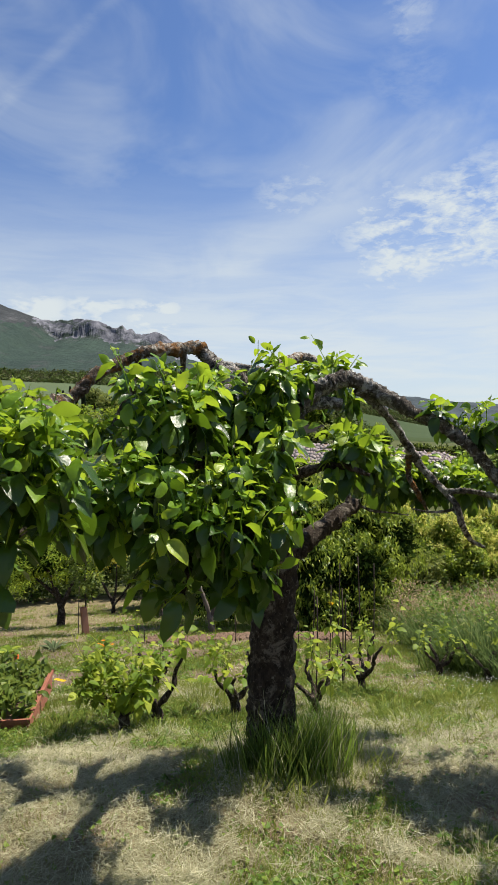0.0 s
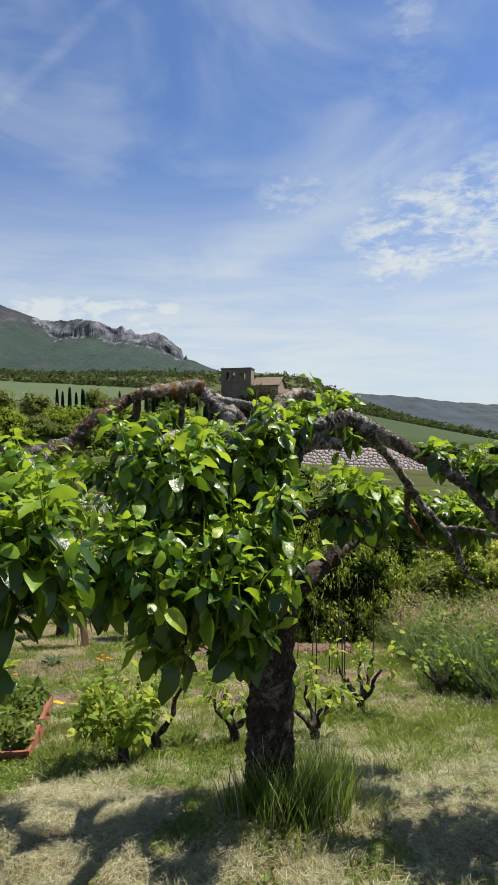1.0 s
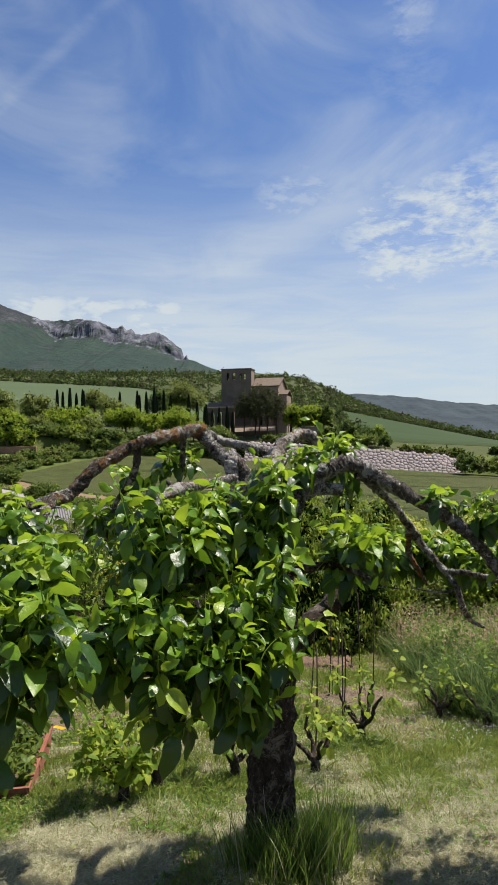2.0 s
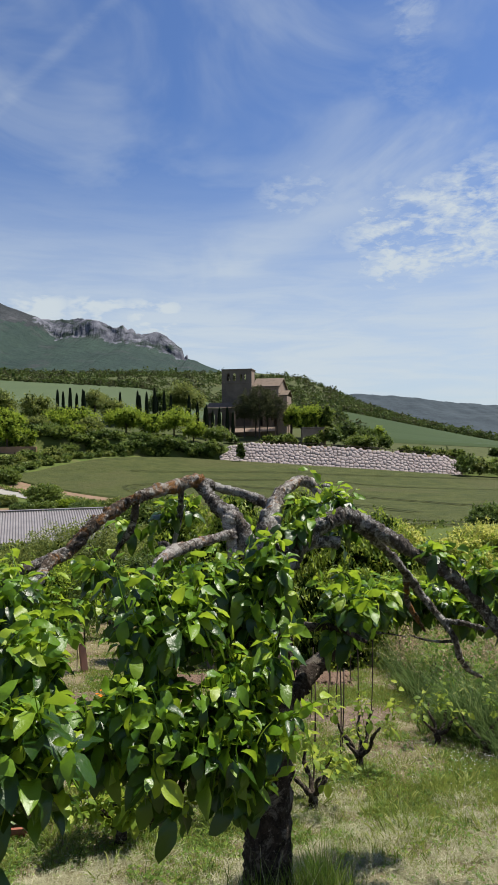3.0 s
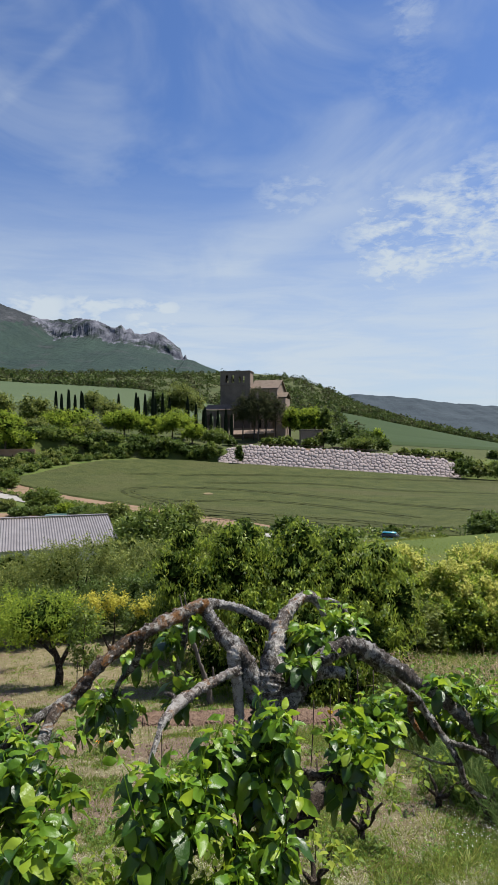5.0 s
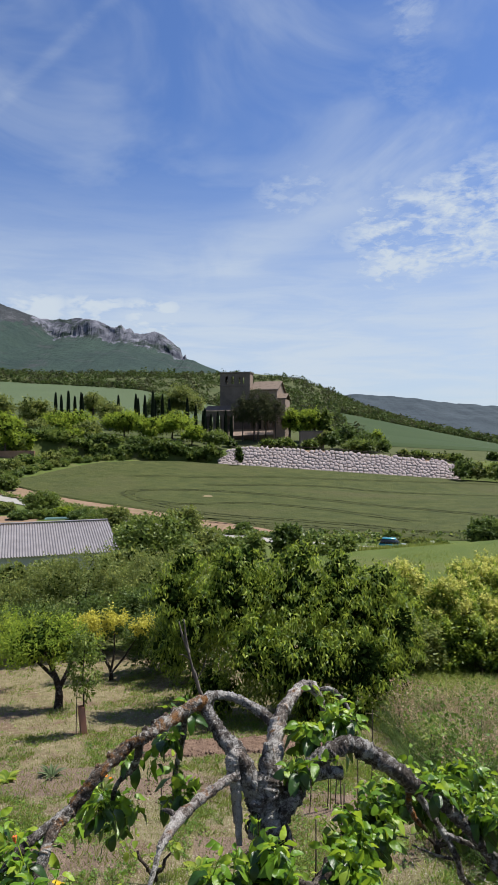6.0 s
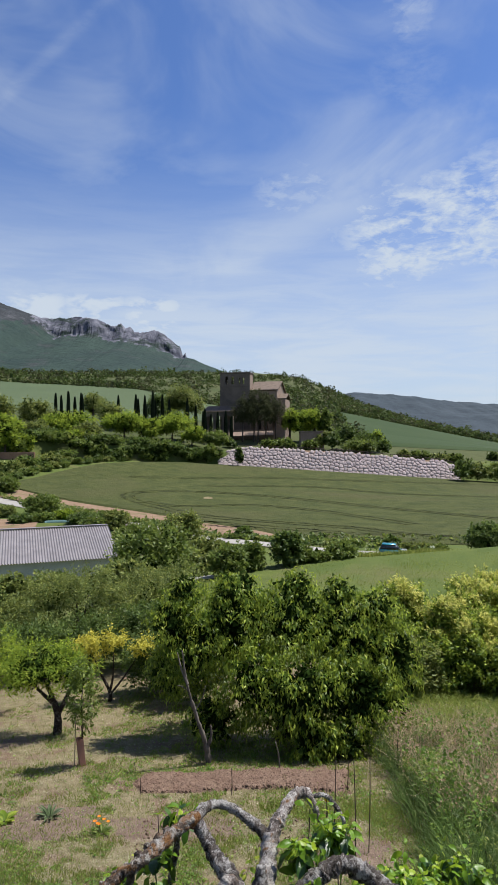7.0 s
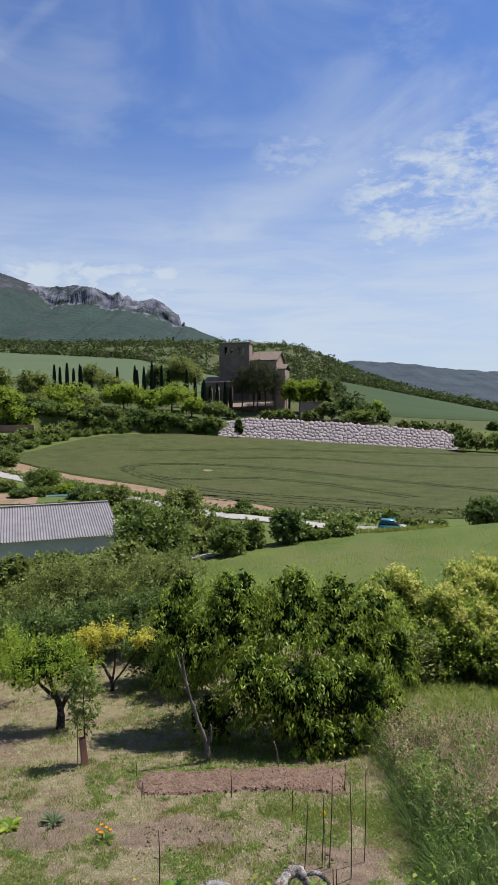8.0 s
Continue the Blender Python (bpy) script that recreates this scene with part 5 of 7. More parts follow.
def build_seed_heads():
    """Loose seed heads and small leaves over the overgrown edge."""
    rng = np.random.default_rng(23)
    for name, mat, n, y0, y1, sz, label in (("seed_heads", "dry_stalk", 16000, 9.2, 14.8, .030, "tan and reddish seed heads on wild stalks"), ("weed_leaves", "tall_weed", 9000, 6.8, 14.8, .055, "small green leaves of wild weeds")):
        y = rng.uniform(y0, y1, n)
        x = 2.75 + .045 * (y - 8.6) + 2.7 * rng.random(n)
        k = patchy(x, y, 2.6, 33 if mat == "dry_stalk" else 35) > .42
        x, y = x[k], y[k]
        m = len(x)
        at = np.stack([x, y, lie(x, y) + rng.uniform(.25, 1.0, m) * (.55 + .6 * patchy(x, y, 3.0, 36))], -1)
        tagged(new(name, mesh_from(name, *scatter(CARD, at, rng.normal(size=(m, 3)) + (0, 0, .3), rng.normal(size=(m, 3)) * .6 + (0, -.3, .8), sz * rng.uniform(.5, 1.5, m)), M[mat])), label, "weeds", kind="stuff")


build_seed_heads()
tuft("crest_grass", [(9 + .35 * k + .3 * rs.normal(), 55.2 + .8 * rs.normal(), .8, 1) for k in range(26)], 150, .55, .05, .6, M["grass"], "tall meadow grass on the crest before the road", "meadow grass", 57)


def build_white_flowers():
    rng = np.random.default_rng(12)
    n = 150
    x, y = 2.25 + rng.normal(size=n) * .30, 6.3 + rng.normal(size=n) * .28
    at = np.stack([x, y, lie(x, y) + .07 + .05 * rng.random(n)], -1)
    k = Mat("white_petal", 0.6).color((0.5775, 0.5775, 0.539)).m
    lots = [scatter(CARD, at, np.stack([np.cos(a + rng.random(n)), np.sin(a + rng.random(n)), .2 * np.ones(n)], -1), np.tile((0, 0, 1.0), (n, 1)), np.full(n, .007)) for a in (0, 2.1, 4.2)]
    tagged(new("white_flowers", mesh_from("white_flowers", *joined(lots), k)), "tiny white wildflowers in the grass", "wildflowers", kind="stuff")


build_white_flowers()


def build_bed():
    """Dug red soil with clods."""
    rng = np.random.default_rng(2)
    xs, ys = np.linspace(-2.09, 1.99, 130), np.linspace(11.50, 12.78, 50)
    X, Y = np.meshgrid(xs, ys)
    edge = np.minimum(np.minimum(X - xs[0], xs[-1] - X), np.minimum(Y - ys[0], ys[-1] - Y)) - .16 * patchy(X, Y, 6.0, 71)
    X2 = X + .08 * np.sin(3 * Y) + .05 * np.sin(7 * Y)
    Z = lie(X2, Y) + np.clip(edge * .7, -0.06, .045) + .01 + rng.normal(size=X.shape) * .018 + .012 * np.sin(17 * Y)
    tagged(new("soil_bed", mesh_from("soil_bed", np.stack([X2, Y, Z], -1).reshape(-1, 3), grid_faces(50, 130), M["soil"])), "freshly dug bed of reddish clods", "soil bed", kind="structure")
    bm = bmesh.new()
    bmesh.ops.create_icosphere(bm, subdivisions=1, radius=1)
    v = np.array([q.co[:] for q in bm.verts])
    f = np.array([[q.index for q in p.verts] for p in bm.faces])
    bm.free()
    lots = []
    for k in range(1500):
        s = .010 + .026 * rng.random() ** 2
        x, y = rng.uniform(-2.01, 1.91), rng.uniform(11.58, 12.70)
        if k > 1250:
            x, y = rng.uniform(-1.67, 1.28), rng.uniform(8.96, 10.45)
        lots.append((v * s * rng.uniform(.6, 1.2, (len(v), 3)) + (x, y, float(lie(x, y)) + .03 * (k <= 1250) + s * .3), f))
    tagged(new("clods", mesh_from("clods", *joined(lots), M["soil"])), "reddish soil clods", "soil", kind="stuff")


build_bed()


def stake(x, y, h, lean, r=.0075):
    ob = thing("stake", (x, y, float(lie(x, y))), "thin rusty iron stake stuck in the ground", "stake", "garden stakes")
    raw_part("rod", tri(tube([(0, 0, -.1), (lean * .5 + .01, 0, h * .5), (lean, 0, h)], [r, r, r * .8], 6, 3, .05, int(x * 100) % 97)), M["iron"], ob, smooth=True)


for x, y, h, lean in [(1.73, 9.02, 1.36, .02), (1.47, 8.59, 1.45, -.02), (1.19, 8.83, 1.35, .05), (1.09, 8.86, 1.04, .03), (0.83, 8.76, 0.99, .05), (-0.28, 11.35, 0.48, 0), (-1.96, 11.57, 0.30, .02), (-2.23, 12.57, 0.30, 0), (0.79, 10.73, 0.45, .01), (-1.18, 8.46, 0.78, 0),
                      (1.84, 11.70, 0.54, .02), (0.60, 5.94, 0.96, .02), (0.99, 6.90, 1.07, 0), (1.03, 7.10, 0.96, .03)]:
    stake(x, y, h, lean)
ob = thing("stake", (0.67, 12.89, float(lie(0.67, 12.89))), "pale leaning wooden stake beside the cherry", "stake", "garden stakes")
raw_part("rod", tri(tube([(0, 0, -.1), (-.04, 0, .3), (-.10, 0, .55)], [.015, .013, .01], 6, 3, .1, 5)), M["dead_wood"], ob, smooth=True)


def build_guard():
    x, y = -3.43, 13.20
    ob = thing("tree_guard", (x, y, float(lie(x, y))), "reddish-brown plastic tree guard round a young tree", "tree guard")
    bm = bmesh.new()
    w, h, t = .062, .56, .006
    for a in range(4):
        b2 = bmesh.new()
        box(b2, -w, w, w - t, w, -.02, h + .02 * (a % 2), .002)
        bmesh.ops.transform(b2, matrix=Matrix.Rotation(a * math.pi / 2 + .5, 4, "Z") @ Matrix.Shear("XY", 4, (0, 0)), verts=b2.verts)
        me = bpy.data.meshes.new("tmp")
        b2.to_mesh(me)
        b2.free()
        bm.from_mesh(me)
        bpy.data.meshes.remove(me)
    for v in bm.verts:
        v.co.x -= .10 * v.co.z
    part("tube", bm, M["guard"], ob)
    st = thing("stake", (x - .16, y, float(lie(x, y))), "thin cane beside the young tree", "stake", "garden stakes")
    raw_part("rod", tri(tube([(0, 0, -.1), (.01, 0, .5), (.03, 0, 1.1)], [.009, .009, .007], 6, 3)), M["dead_wood"], st)


build_guard()

# vines: stubby black heads with fresh leaves
M["vine_wood"] = bark_material("black_vine_wood", (0.022, 0.017, 0.014), (0.10, 0.075, 0.058), (0.19, 0.16, 0.125), 0.3)
M["vine_leaf"] = leaf_material("fresh_vine_leaf", (0.0847, 0.154, 0.01694), (0.1848, 0.2618, 0.02772), (0.3388, 0.385, 0.0539), 0.5, 0.46, 0.3)


def vine(x, y, arms, leaves, reach, seed, label):
    rng = np.random.default_rng(seed)
    ob = thing("grape_vine", (x, y, float(lie(x, y))), label, "grape vine", "old vines")
    raw_part("trunk", tri(tube([(0, 0, -.05), (.02, 0, .06), (-.01, 0, .15)], [.045, .038, .036], 9, 4, .2, seed)), M["vine_wood"], ob, smooth=True)
    zones = []
    for k in range(arms):
        a = 6.283 * k / arms + rng.random() * .8
        r, h = reach * rng.uniform(.5, .9), reach * rng.uniform(.7, 1.1)
        tip = np.array((r * math.cos(a), r * math.sin(a), .12 + h))
        raw_part("arm", tri(tube([(0, 0, .11), tip * .45 + (.02, 0, .02), tip * .75 + (-.02, .01, .0), tip], [.024, .019, .016, .010], 8, 4, .28, seed + k)), M["vine_wood"], ob, smooth=True)
        zones.append((*tip, reach * .5, reach * .5, reach * .5, max(1, leaves // arms)))
        if leaves > 14:
            zones.append((*(tip * .5 + (0, -.05, .05)), reach * .4, reach * .4, reach * .35, max(1, leaves // (2 * arms))))
    st, at, along, face, big, age = shoots(rng, zones, (.14, .36), (6, 11), (.046, .095))
    raw_part("shoot_growth", joined([tri(s) for s in st]), M["vine_leaf"], ob, kind="stuff")
    raw_part("leaves", scatter(BROAD, at, along, face, big, big * 1.25), M["vine_leaf"], ob, "fresh yellow-green vine leaves", True, "stuff")


vine(-.90, 4.40, 5, 34, .26, 1, "low grape vine densely covered with fresh leaves")
vine(-.72, 4.75, 3, 9, .38, 2, "low grape vine with few fresh leaves")
vine(-.14, 4.97, 4, 12, .26, 3, "gnarled grape vine with fresh leaves behind the trunk")
vine(1.10, 6.42, 5, 14, .36, 4, "gnarled grape vine with forked black arms")
vine(2.17, 7.37, 4, 11, .34, 5, "gnarled grape vine with forked black arms")
vine(2.58, 6.95, 3, 5, .30, 6, "nearly bare gnarled grape vine")
vine(.52, 5.3, 4, 12, .28, 7, "low grape vine with fresh leaves")
vine(-1.03, 6.75, 3, 8, .22, 8, "low grape vine with fresh leaves")
vine(.1, 7.55, 3, 8, .2, 9, "low grape vine with fresh leaves")


def rosette(name, x, y, n, size, mat, label, category, seed, wide=.45, high=.9):
    rng = np.random.default_rng(seed)
    ob = thing(name, (x, y, float(lie(x, y))), label, category)
    a = rng.random(n) * 6.283
    at = np.stack([.03 * np.cos(a), .03 * np.sin(a), np.full(n, .01)], -1)
    along = np.stack([np.cos(a), np.sin(a), rng.uniform(.15, high, n)], -1)
    face = np.stack([-np.cos(a) * .4, -np.sin(a) * .4, np.ones(n)], -1) + rng.normal(size=(n, 3)) * .2
    s = size * rng.uniform(.6, 1.15, n)
    raw_part("leaves", scatter(BROAD, at, along, face, s, s * wide), M[mat], ob, smooth=True, kind="stuff")
    return ob


M["artichoke_leaf"] = leaf_material("grey_artichoke_leaf", (0.0616, 0.09625, 0.03465), (0.1155, 0.154, 0.06545), (0.231, 0.2618, 0.154), 0.6, 0.2, 0.2)
M["orange_petal"] = leaf_material("orange_petal", (0.5775, 0.154, 0.0077), (0.6545, 0.231, 0.01155), (0.693, 0.3234, 0.0231), 0.6, 0.3, 0.2)
M["yellow_petal"] = leaf_material("yellow_petal", (0.539, 0.3696, 0.0154), (0.616, 0.4235, 0.0231), (0.6545, 0.462, 0.0385), 0.6, 0.3, 0.2)
rosette("artichoke_plant", -3.22, 10.37, 26, .24, "artichoke_leaf", "grey-green artichoke plant on bare soil", "artichoke plant", 1, .34, 1.5)
rosette("lettuce_plant", -3.93, 10.30, 30, .20, "vine_leaf", "small lime-green garden plant", "garden plant", 2, .9)
rosette("lettuce_plant", -.57, 7.1, 26, .16, "vine_leaf", "small lime-green garden plant", "garden plant", 12, .9)
ob = rosette("marigold", -2.24, 9.80, 26, .16, "fruit_leaf", "orange flowers on a low green plant", "flower", 3, .5)
rng = np.random.default_rng(5)
for k in range(6):
    at = np.array((rng.normal() * .06, rng.normal() * .05, .17 + rng.random() * .06))
    a = np.linspace(0, 6.28, 12, endpoint=False)
    raw_part("flower", scatter(CARD, np.tile(at, (12, 1)), np.stack([np.cos(a), np.sin(a), .5 + 0 * a], -1), np.tile((0, 0, 1.0), (12, 1)), np.full(12, .035)), M["orange_petal"], ob, "orange blossom")
ob = rosette("yellow_flower", 1.14, 8.88, 6, .1, "fruit_leaf", "single yellow flower tied to a stake", "flower", 4, .5)
raw_part("stem", tri(tube([(0, 0, 0), (.0, 0, .4), (-.02, 0, .78)], [.006, .005, .004], 5, 3)), M["tall_grass"], ob)
a = np.linspace(0, 6.28, 14, endpoint=False)
raw_part("flower", scatter(CARD, np.tile((-.02, 0, .78), (14, 1)), np.stack([np.cos(a), np.sin(a), .5 + 0 * a], -1), np.tile((0, -1.0, .3), (14, 1)), np.full(14, .05)), M["yellow_petal"], ob, "yellow blossom")
ob = rosette("marigold", -1.95, 6.5, 16, .10, "fruit_leaf", "low plant with yellow-orange flowers", "flower", 33, .5)
for k in range(3):
    raw_part("flower", scatter(CARD, np.tile((.04 * k - .04, -.02 * k, .13), (14, 1)), np.stack([np.cos(a), np.sin(a), .5 + 0 * a], -1), np.tile((0, 0, 1.0), (14, 1)), np.full(14, .035)), M["yellow_petal"], ob, "yellow blossom")


def build_planter():
    """Long reddish trough full of strawberry plants."""
    x, y = -1.86, 5.0
    ob = thing("planter", (x, y, float(lie(x, y))), "reddish terracotta trough planted with strawberries", "planter", turn=98)
    L, W, H = .50, .20, .17
    for name, b in (("front_panel", (-L, L, -W, -W + .02, 0, H)), ("back_panel", (-L, L, W - .02, W, 0, H)), ("side_panel", (-L, -L + .02, -W + .021, W - .021, 0, H)), ("side_panel", (L - .02, L, -W + .021, W - .021, 0, H))):
        part(name, box(bmesh.new(), *b, .004), M["terracotta"], ob)
    for b in ((-L - .012, L + .012, -W - .014, -W - .001), (-L - .012, L + .012, W + .001, W + .014), (-L - .014, -L - .001, -W, W), (L + .001, L + .014, -W, W)):
        part("rim", box(bmesh.new(), *b, H - .03, H + .004, .003), M["terracotta"], ob)
    part("soil", box(bmesh.new(), -L + .021, L - .021, -W + .021, W - .021, .01, H - .03), M["soil"], ob)
    rng = np.random.default_rng(3)
    pl = thing("strawberry_plants", (x, y, float(lie(x, y)) + H - .03), "bushy green strawberry leaves filling a trough", "strawberry plant", turn=98)
    n = 620
    at = np.stack([rng.uniform(-L, L, n), rng.uniform(-W, W, n), rng.random(n) * .20], -1)
    raw_part("leaves", scatter(BROAD, at, rng.normal(size=(n, 3)) + (0, 0, .1), rng.normal(size=(n, 3)) * .5 + (0, 0, 1), rng.uniform(.05, .095, n)), M["fruit_leaf"], pl, smooth=True, kind="stuff")
    tg = thing("garden_marker", (-2.67, 7.22, float(lie(-2.67, 7.22))), "white garden marker post with orange top", "marker post")
    part("post", box(bmesh.new(), -.012, .012, -.012, .012, -.05, .26, .003), Mat("white_plastic", .5).color((0.5544, 0.5544, 0.539)).m, tg)
    part("cap", box(bmesh.new(), -.022, .022, -.022, .022, .262, .34, .008), Mat("orange_plastic", .5).color((0.5775, 0.1232, 0.0308)).m, tg, "orange-red cap")


build_planter()

# ---- stone revetment, church and grove on the hill ----
M["boulder"] = two_tone("pale_limestone_block", (0.37, 0.305, 0.285), (0.50, 0.43, 0.405), 0.9, 0.9, 5, 0.5, 0.08, (0.30, 0.25, 0.22), 0.9, (0.6, 0.7))
M["church_stone"] = two_tone("weathered_church_stone", (0.130, 0.108, 0.088), (0.185, 0.155, 0.125), 0.25, 0.9, 3, 0.5, 0.05, (0.095, 0.082, 0.07), 0.12, (0.5, 0.7))
# on the tower's sunward wall and the side porch this paler stone stands for sunlight
M["pale_stone"] = two_tone("pale_church_stone", (0.24, 0.18, 0.14), (0.296, 0.228, 0.18), 0.3, 0.9, 3, 0.4, 0.05)
M["roof_tile"] = two_tone("faded_roof_tile", (0.136, 0.104, 0.08), (0.184, 0.144, 0.112), 0.6, 0.9, 4, 0.6, 0.06)
M["dark_inside"] = two_tone("shaded_interior", (0.0385, 0.03234, 0.02695), (0.0539, 0.0462, 0.0385), 1)


def build_revetment():
    """Wall of piled limestone blocks holding the terrace."""
    rng = np.random.default_rng(15)
    wall = tagged(new("stone_wall"), "long revetment of pale rough limestone blocks", "stone wall", kind="structure")
    a, b = np.array((-9.6, 198.9)), np.array((63.0, 187.6))
    d = unit(b - a)
    back = np.array((-d[1], d[0]))
    L = np.linalg.norm(b - a)
    def height(s):
        return float(np.interp(s / L, (0, .04, .12, .5, .94, 1), (3.6, 5.0, 6.2, 6.6, 5.6, 4.4)))

    def on_face(s, t, out):
        """A point of the battered face: s along, t up (0 to 1), out proud of it."""
        s2 = min(max(s, 0.0), L)
        h = height(s2)
        p = a + d * s + back * (.2 + 4.6 * t - out * .75)
        return (p[0], p[1], float(land(*(a + d * s2 - back * 1.0))) + t * h + out * .65)

    # seeds of the blocks, in rough courses
    seeds, rows = [], 7
    for r in range(-1, rows + 1):
        x = rng.random() * 1.2 - 2.0
        while x < L + 2:
            w = rng.uniform(.8, 1.9)
            seeds.append((x + w / 2, (r + .5) * 1.12 + rng.normal() * .30))
            x += w
    seeds = np.array(seeds)

    def cell(i):
        """The ground nearer to seed i than to any other, as a polygon."""
        c = seeds[i]
        poly = [c + q for q in ((-3, -3), (3, -3), (3, 3), (-3, 3))]
        near = np.argsort(((seeds - c) ** 2).sum(1))[1:15]
        for j in near:
            n = seeds[j] - c
            m = c + n / 2
            side = [float(np.dot(q - m, n)) for q in poly]
            cut = []
            for k in range(len(poly)):
                p, q, u, v = poly[k - 1], poly[k], side[k - 1], side[k]
                if u * v < 0:
                    cut.append(p + (q - p) * (u / (u - v)))
                if v <= 0:
                    cut.append(q)
            poly = cut
        return np.array(poly)

    H = rows * 1.12
    stones = []
    for i, c in enumerate(seeds):
        if not (-.2 < c[0] < L + .2 and 0 < c[1] < H):
            continue
        poly = cell(i)
        mid = poly.mean(0)
        gap, dome = .06 + .05 * rng.random(), .08 + .12 * rng.random()
        shrink = 1 - gap / max(.3, float(np.linalg.norm(poly - mid, axis=1).mean()))
        rings = []
        for k, out in ((shrink, -.25), (shrink, dome * .35), (shrink * .72, dome)):
            rings.append([on_face(q[0], min(1.06, q[1] / H), out + rng.normal() * .03) for q in mid + (poly - mid) * k])
        v = [p for ring in rings for p in ring] + [on_face(mid[0], mid[1] / H, dome * 1.1)]
        m = len(poly)
        f = [(r * m + k, r * m + (k + 1) % m, (r + 1) * m + (k + 1) % m, (r + 1) * m + k) for r in (0, 1) for k in range(m)] + [(2 * m + k, 2 * m + (k + 1) % m, 3 * m, 3 * m) for k in range(m)]
        stones.append(tri((np.array(v), np.array(f))))
    for lot in stones[:300]:
        raw_part("stone", lot, M["boulder"], wall)
    if stones[300:]:
        raw_part("stone_rest", joined(stones[300:]), M["boulder"], wall, kind="stuff")
    # earth core behind the blocks
    n = 60
    v = []
    for i in range(n):
        s = L * i / (n - 1)
        q = a + d * s
        f = float(land(*(q - back * 1.0)))
        for off, z in ((-.1, f - .5), (.5, f - .1), (5.0, f + height(s) - .35), (7.5, f + height(s) - .25), (10, f + height(s) - .5)):
            v.append((*(q + back * off), z))
    raw_part("core", (np.array(v), grid_faces(n, 5)), M["verge"], wall, "earth between and above the blocks", True)
    # rail along the top
    rail = tagged(new("rail_fence"), "dark timber rail along the top of the stone wall", "fence", kind="structure")
    pts = []
    for i in range(34):
        s = L * (.05 + .93 * i / 33)
        q = a + d * s + back * 5.6
        z = float(land(*(a + d * s - back * 1.0))) + height(s) - .3
        pts.append((q[0], q[1], z + .85))
        part("post", box(bmesh.new(), q[0] - .07, q[0] + .07, q[1] - .07, q[1] + .07, z - .1, z + .95, .01), M["iron"], rail)
    raw_part("rail", tri(tube(pts, [.07, .07], 6, 1)), M["iron"], rail)
    return a, d, back, L


build_revetment()


def arched_wall(bm, x0, x1, z0, z1, y, thick, openings, seg=8):
    """A wall across x with round-headed openings (centre, sill, width, height) that go through it."""
    def prism(poly):
        lo = [bm.verts.new((px, y, pz)) for px, pz in poly]
        hi = [bm.verts.new((px, y + thick, pz)) for px, pz in poly]
        bm.faces.new(lo), bm.faces.new(hi[::-1])
        for i in range(len(poly)):
            j = (i + 1) % len(poly)
            bm.faces.new((lo[j], lo[i], hi[i], hi[j]))
    x = x0
    for c, s, w, h in sorted(openings):
        l, r = c - w / 2, c + w / 2
        if l > x:
            prism([(x, z0), (l, z0), (l, z1), (x, z1)])
        if s > z0:
            prism([(l, z0), (r, z0), (r, s), (l, s)])
        spring = s + h - w / 2
        arc = [(c - w / 2 * math.cos(math.pi * k / seg), spring + w / 2 * math.sin(math.pi * k / seg)) for k in range(seg + 1)]
        for k in range(seg):
            (ax, az), (bx, bz) = arc[k], arc[k + 1]
            prism([(ax, az), (bx, bz), (bx, z1), (ax, z1)])
        x = r
    if x < x1:
        prism([(x, z0), (x1, z0), (x1, z1), (x, z1)])
    bmesh.ops.remove_doubles(bm, verts=bm.verts, dist=.001)
    return bm


def gable(bm, x0, x1, y0, y1, z0, zr, over=.5, thick=.3, axis="x"):
    """Two roof slabs meeting in a ridge along axis."""
    for side in (-1, 1):
        if axis == "x":
            ym = (y0 + y1) / 2
            e = y0 - over if side < 0 else y1 + over
            q = [(x0 - over, e, z0), (x1 + over, e, z0), (x1 + over, ym, zr), (x0 - over, ym, zr)]
        else:
            xm = (x0 + x1) / 2
            e = x0 - over if side < 0 else x1 + over
            q = [(e, y0 - over, z0), (e, y1 + over, z0), (xm, y1 + over, zr), (xm, y0 - over, zr)]
        lo = [bm.verts.new(p) for p in q]
        hi = [bm.verts.new((p[0], p[1], p[2] + thick)) for p in q]
        bm.faces.new(lo), bm.faces.new(hi[::-1])
        for i in range(4):
            bm.faces.new((lo[(i + 1) % 4], lo[i], hi[i], hi[(i + 1) % 4]))
    return bm


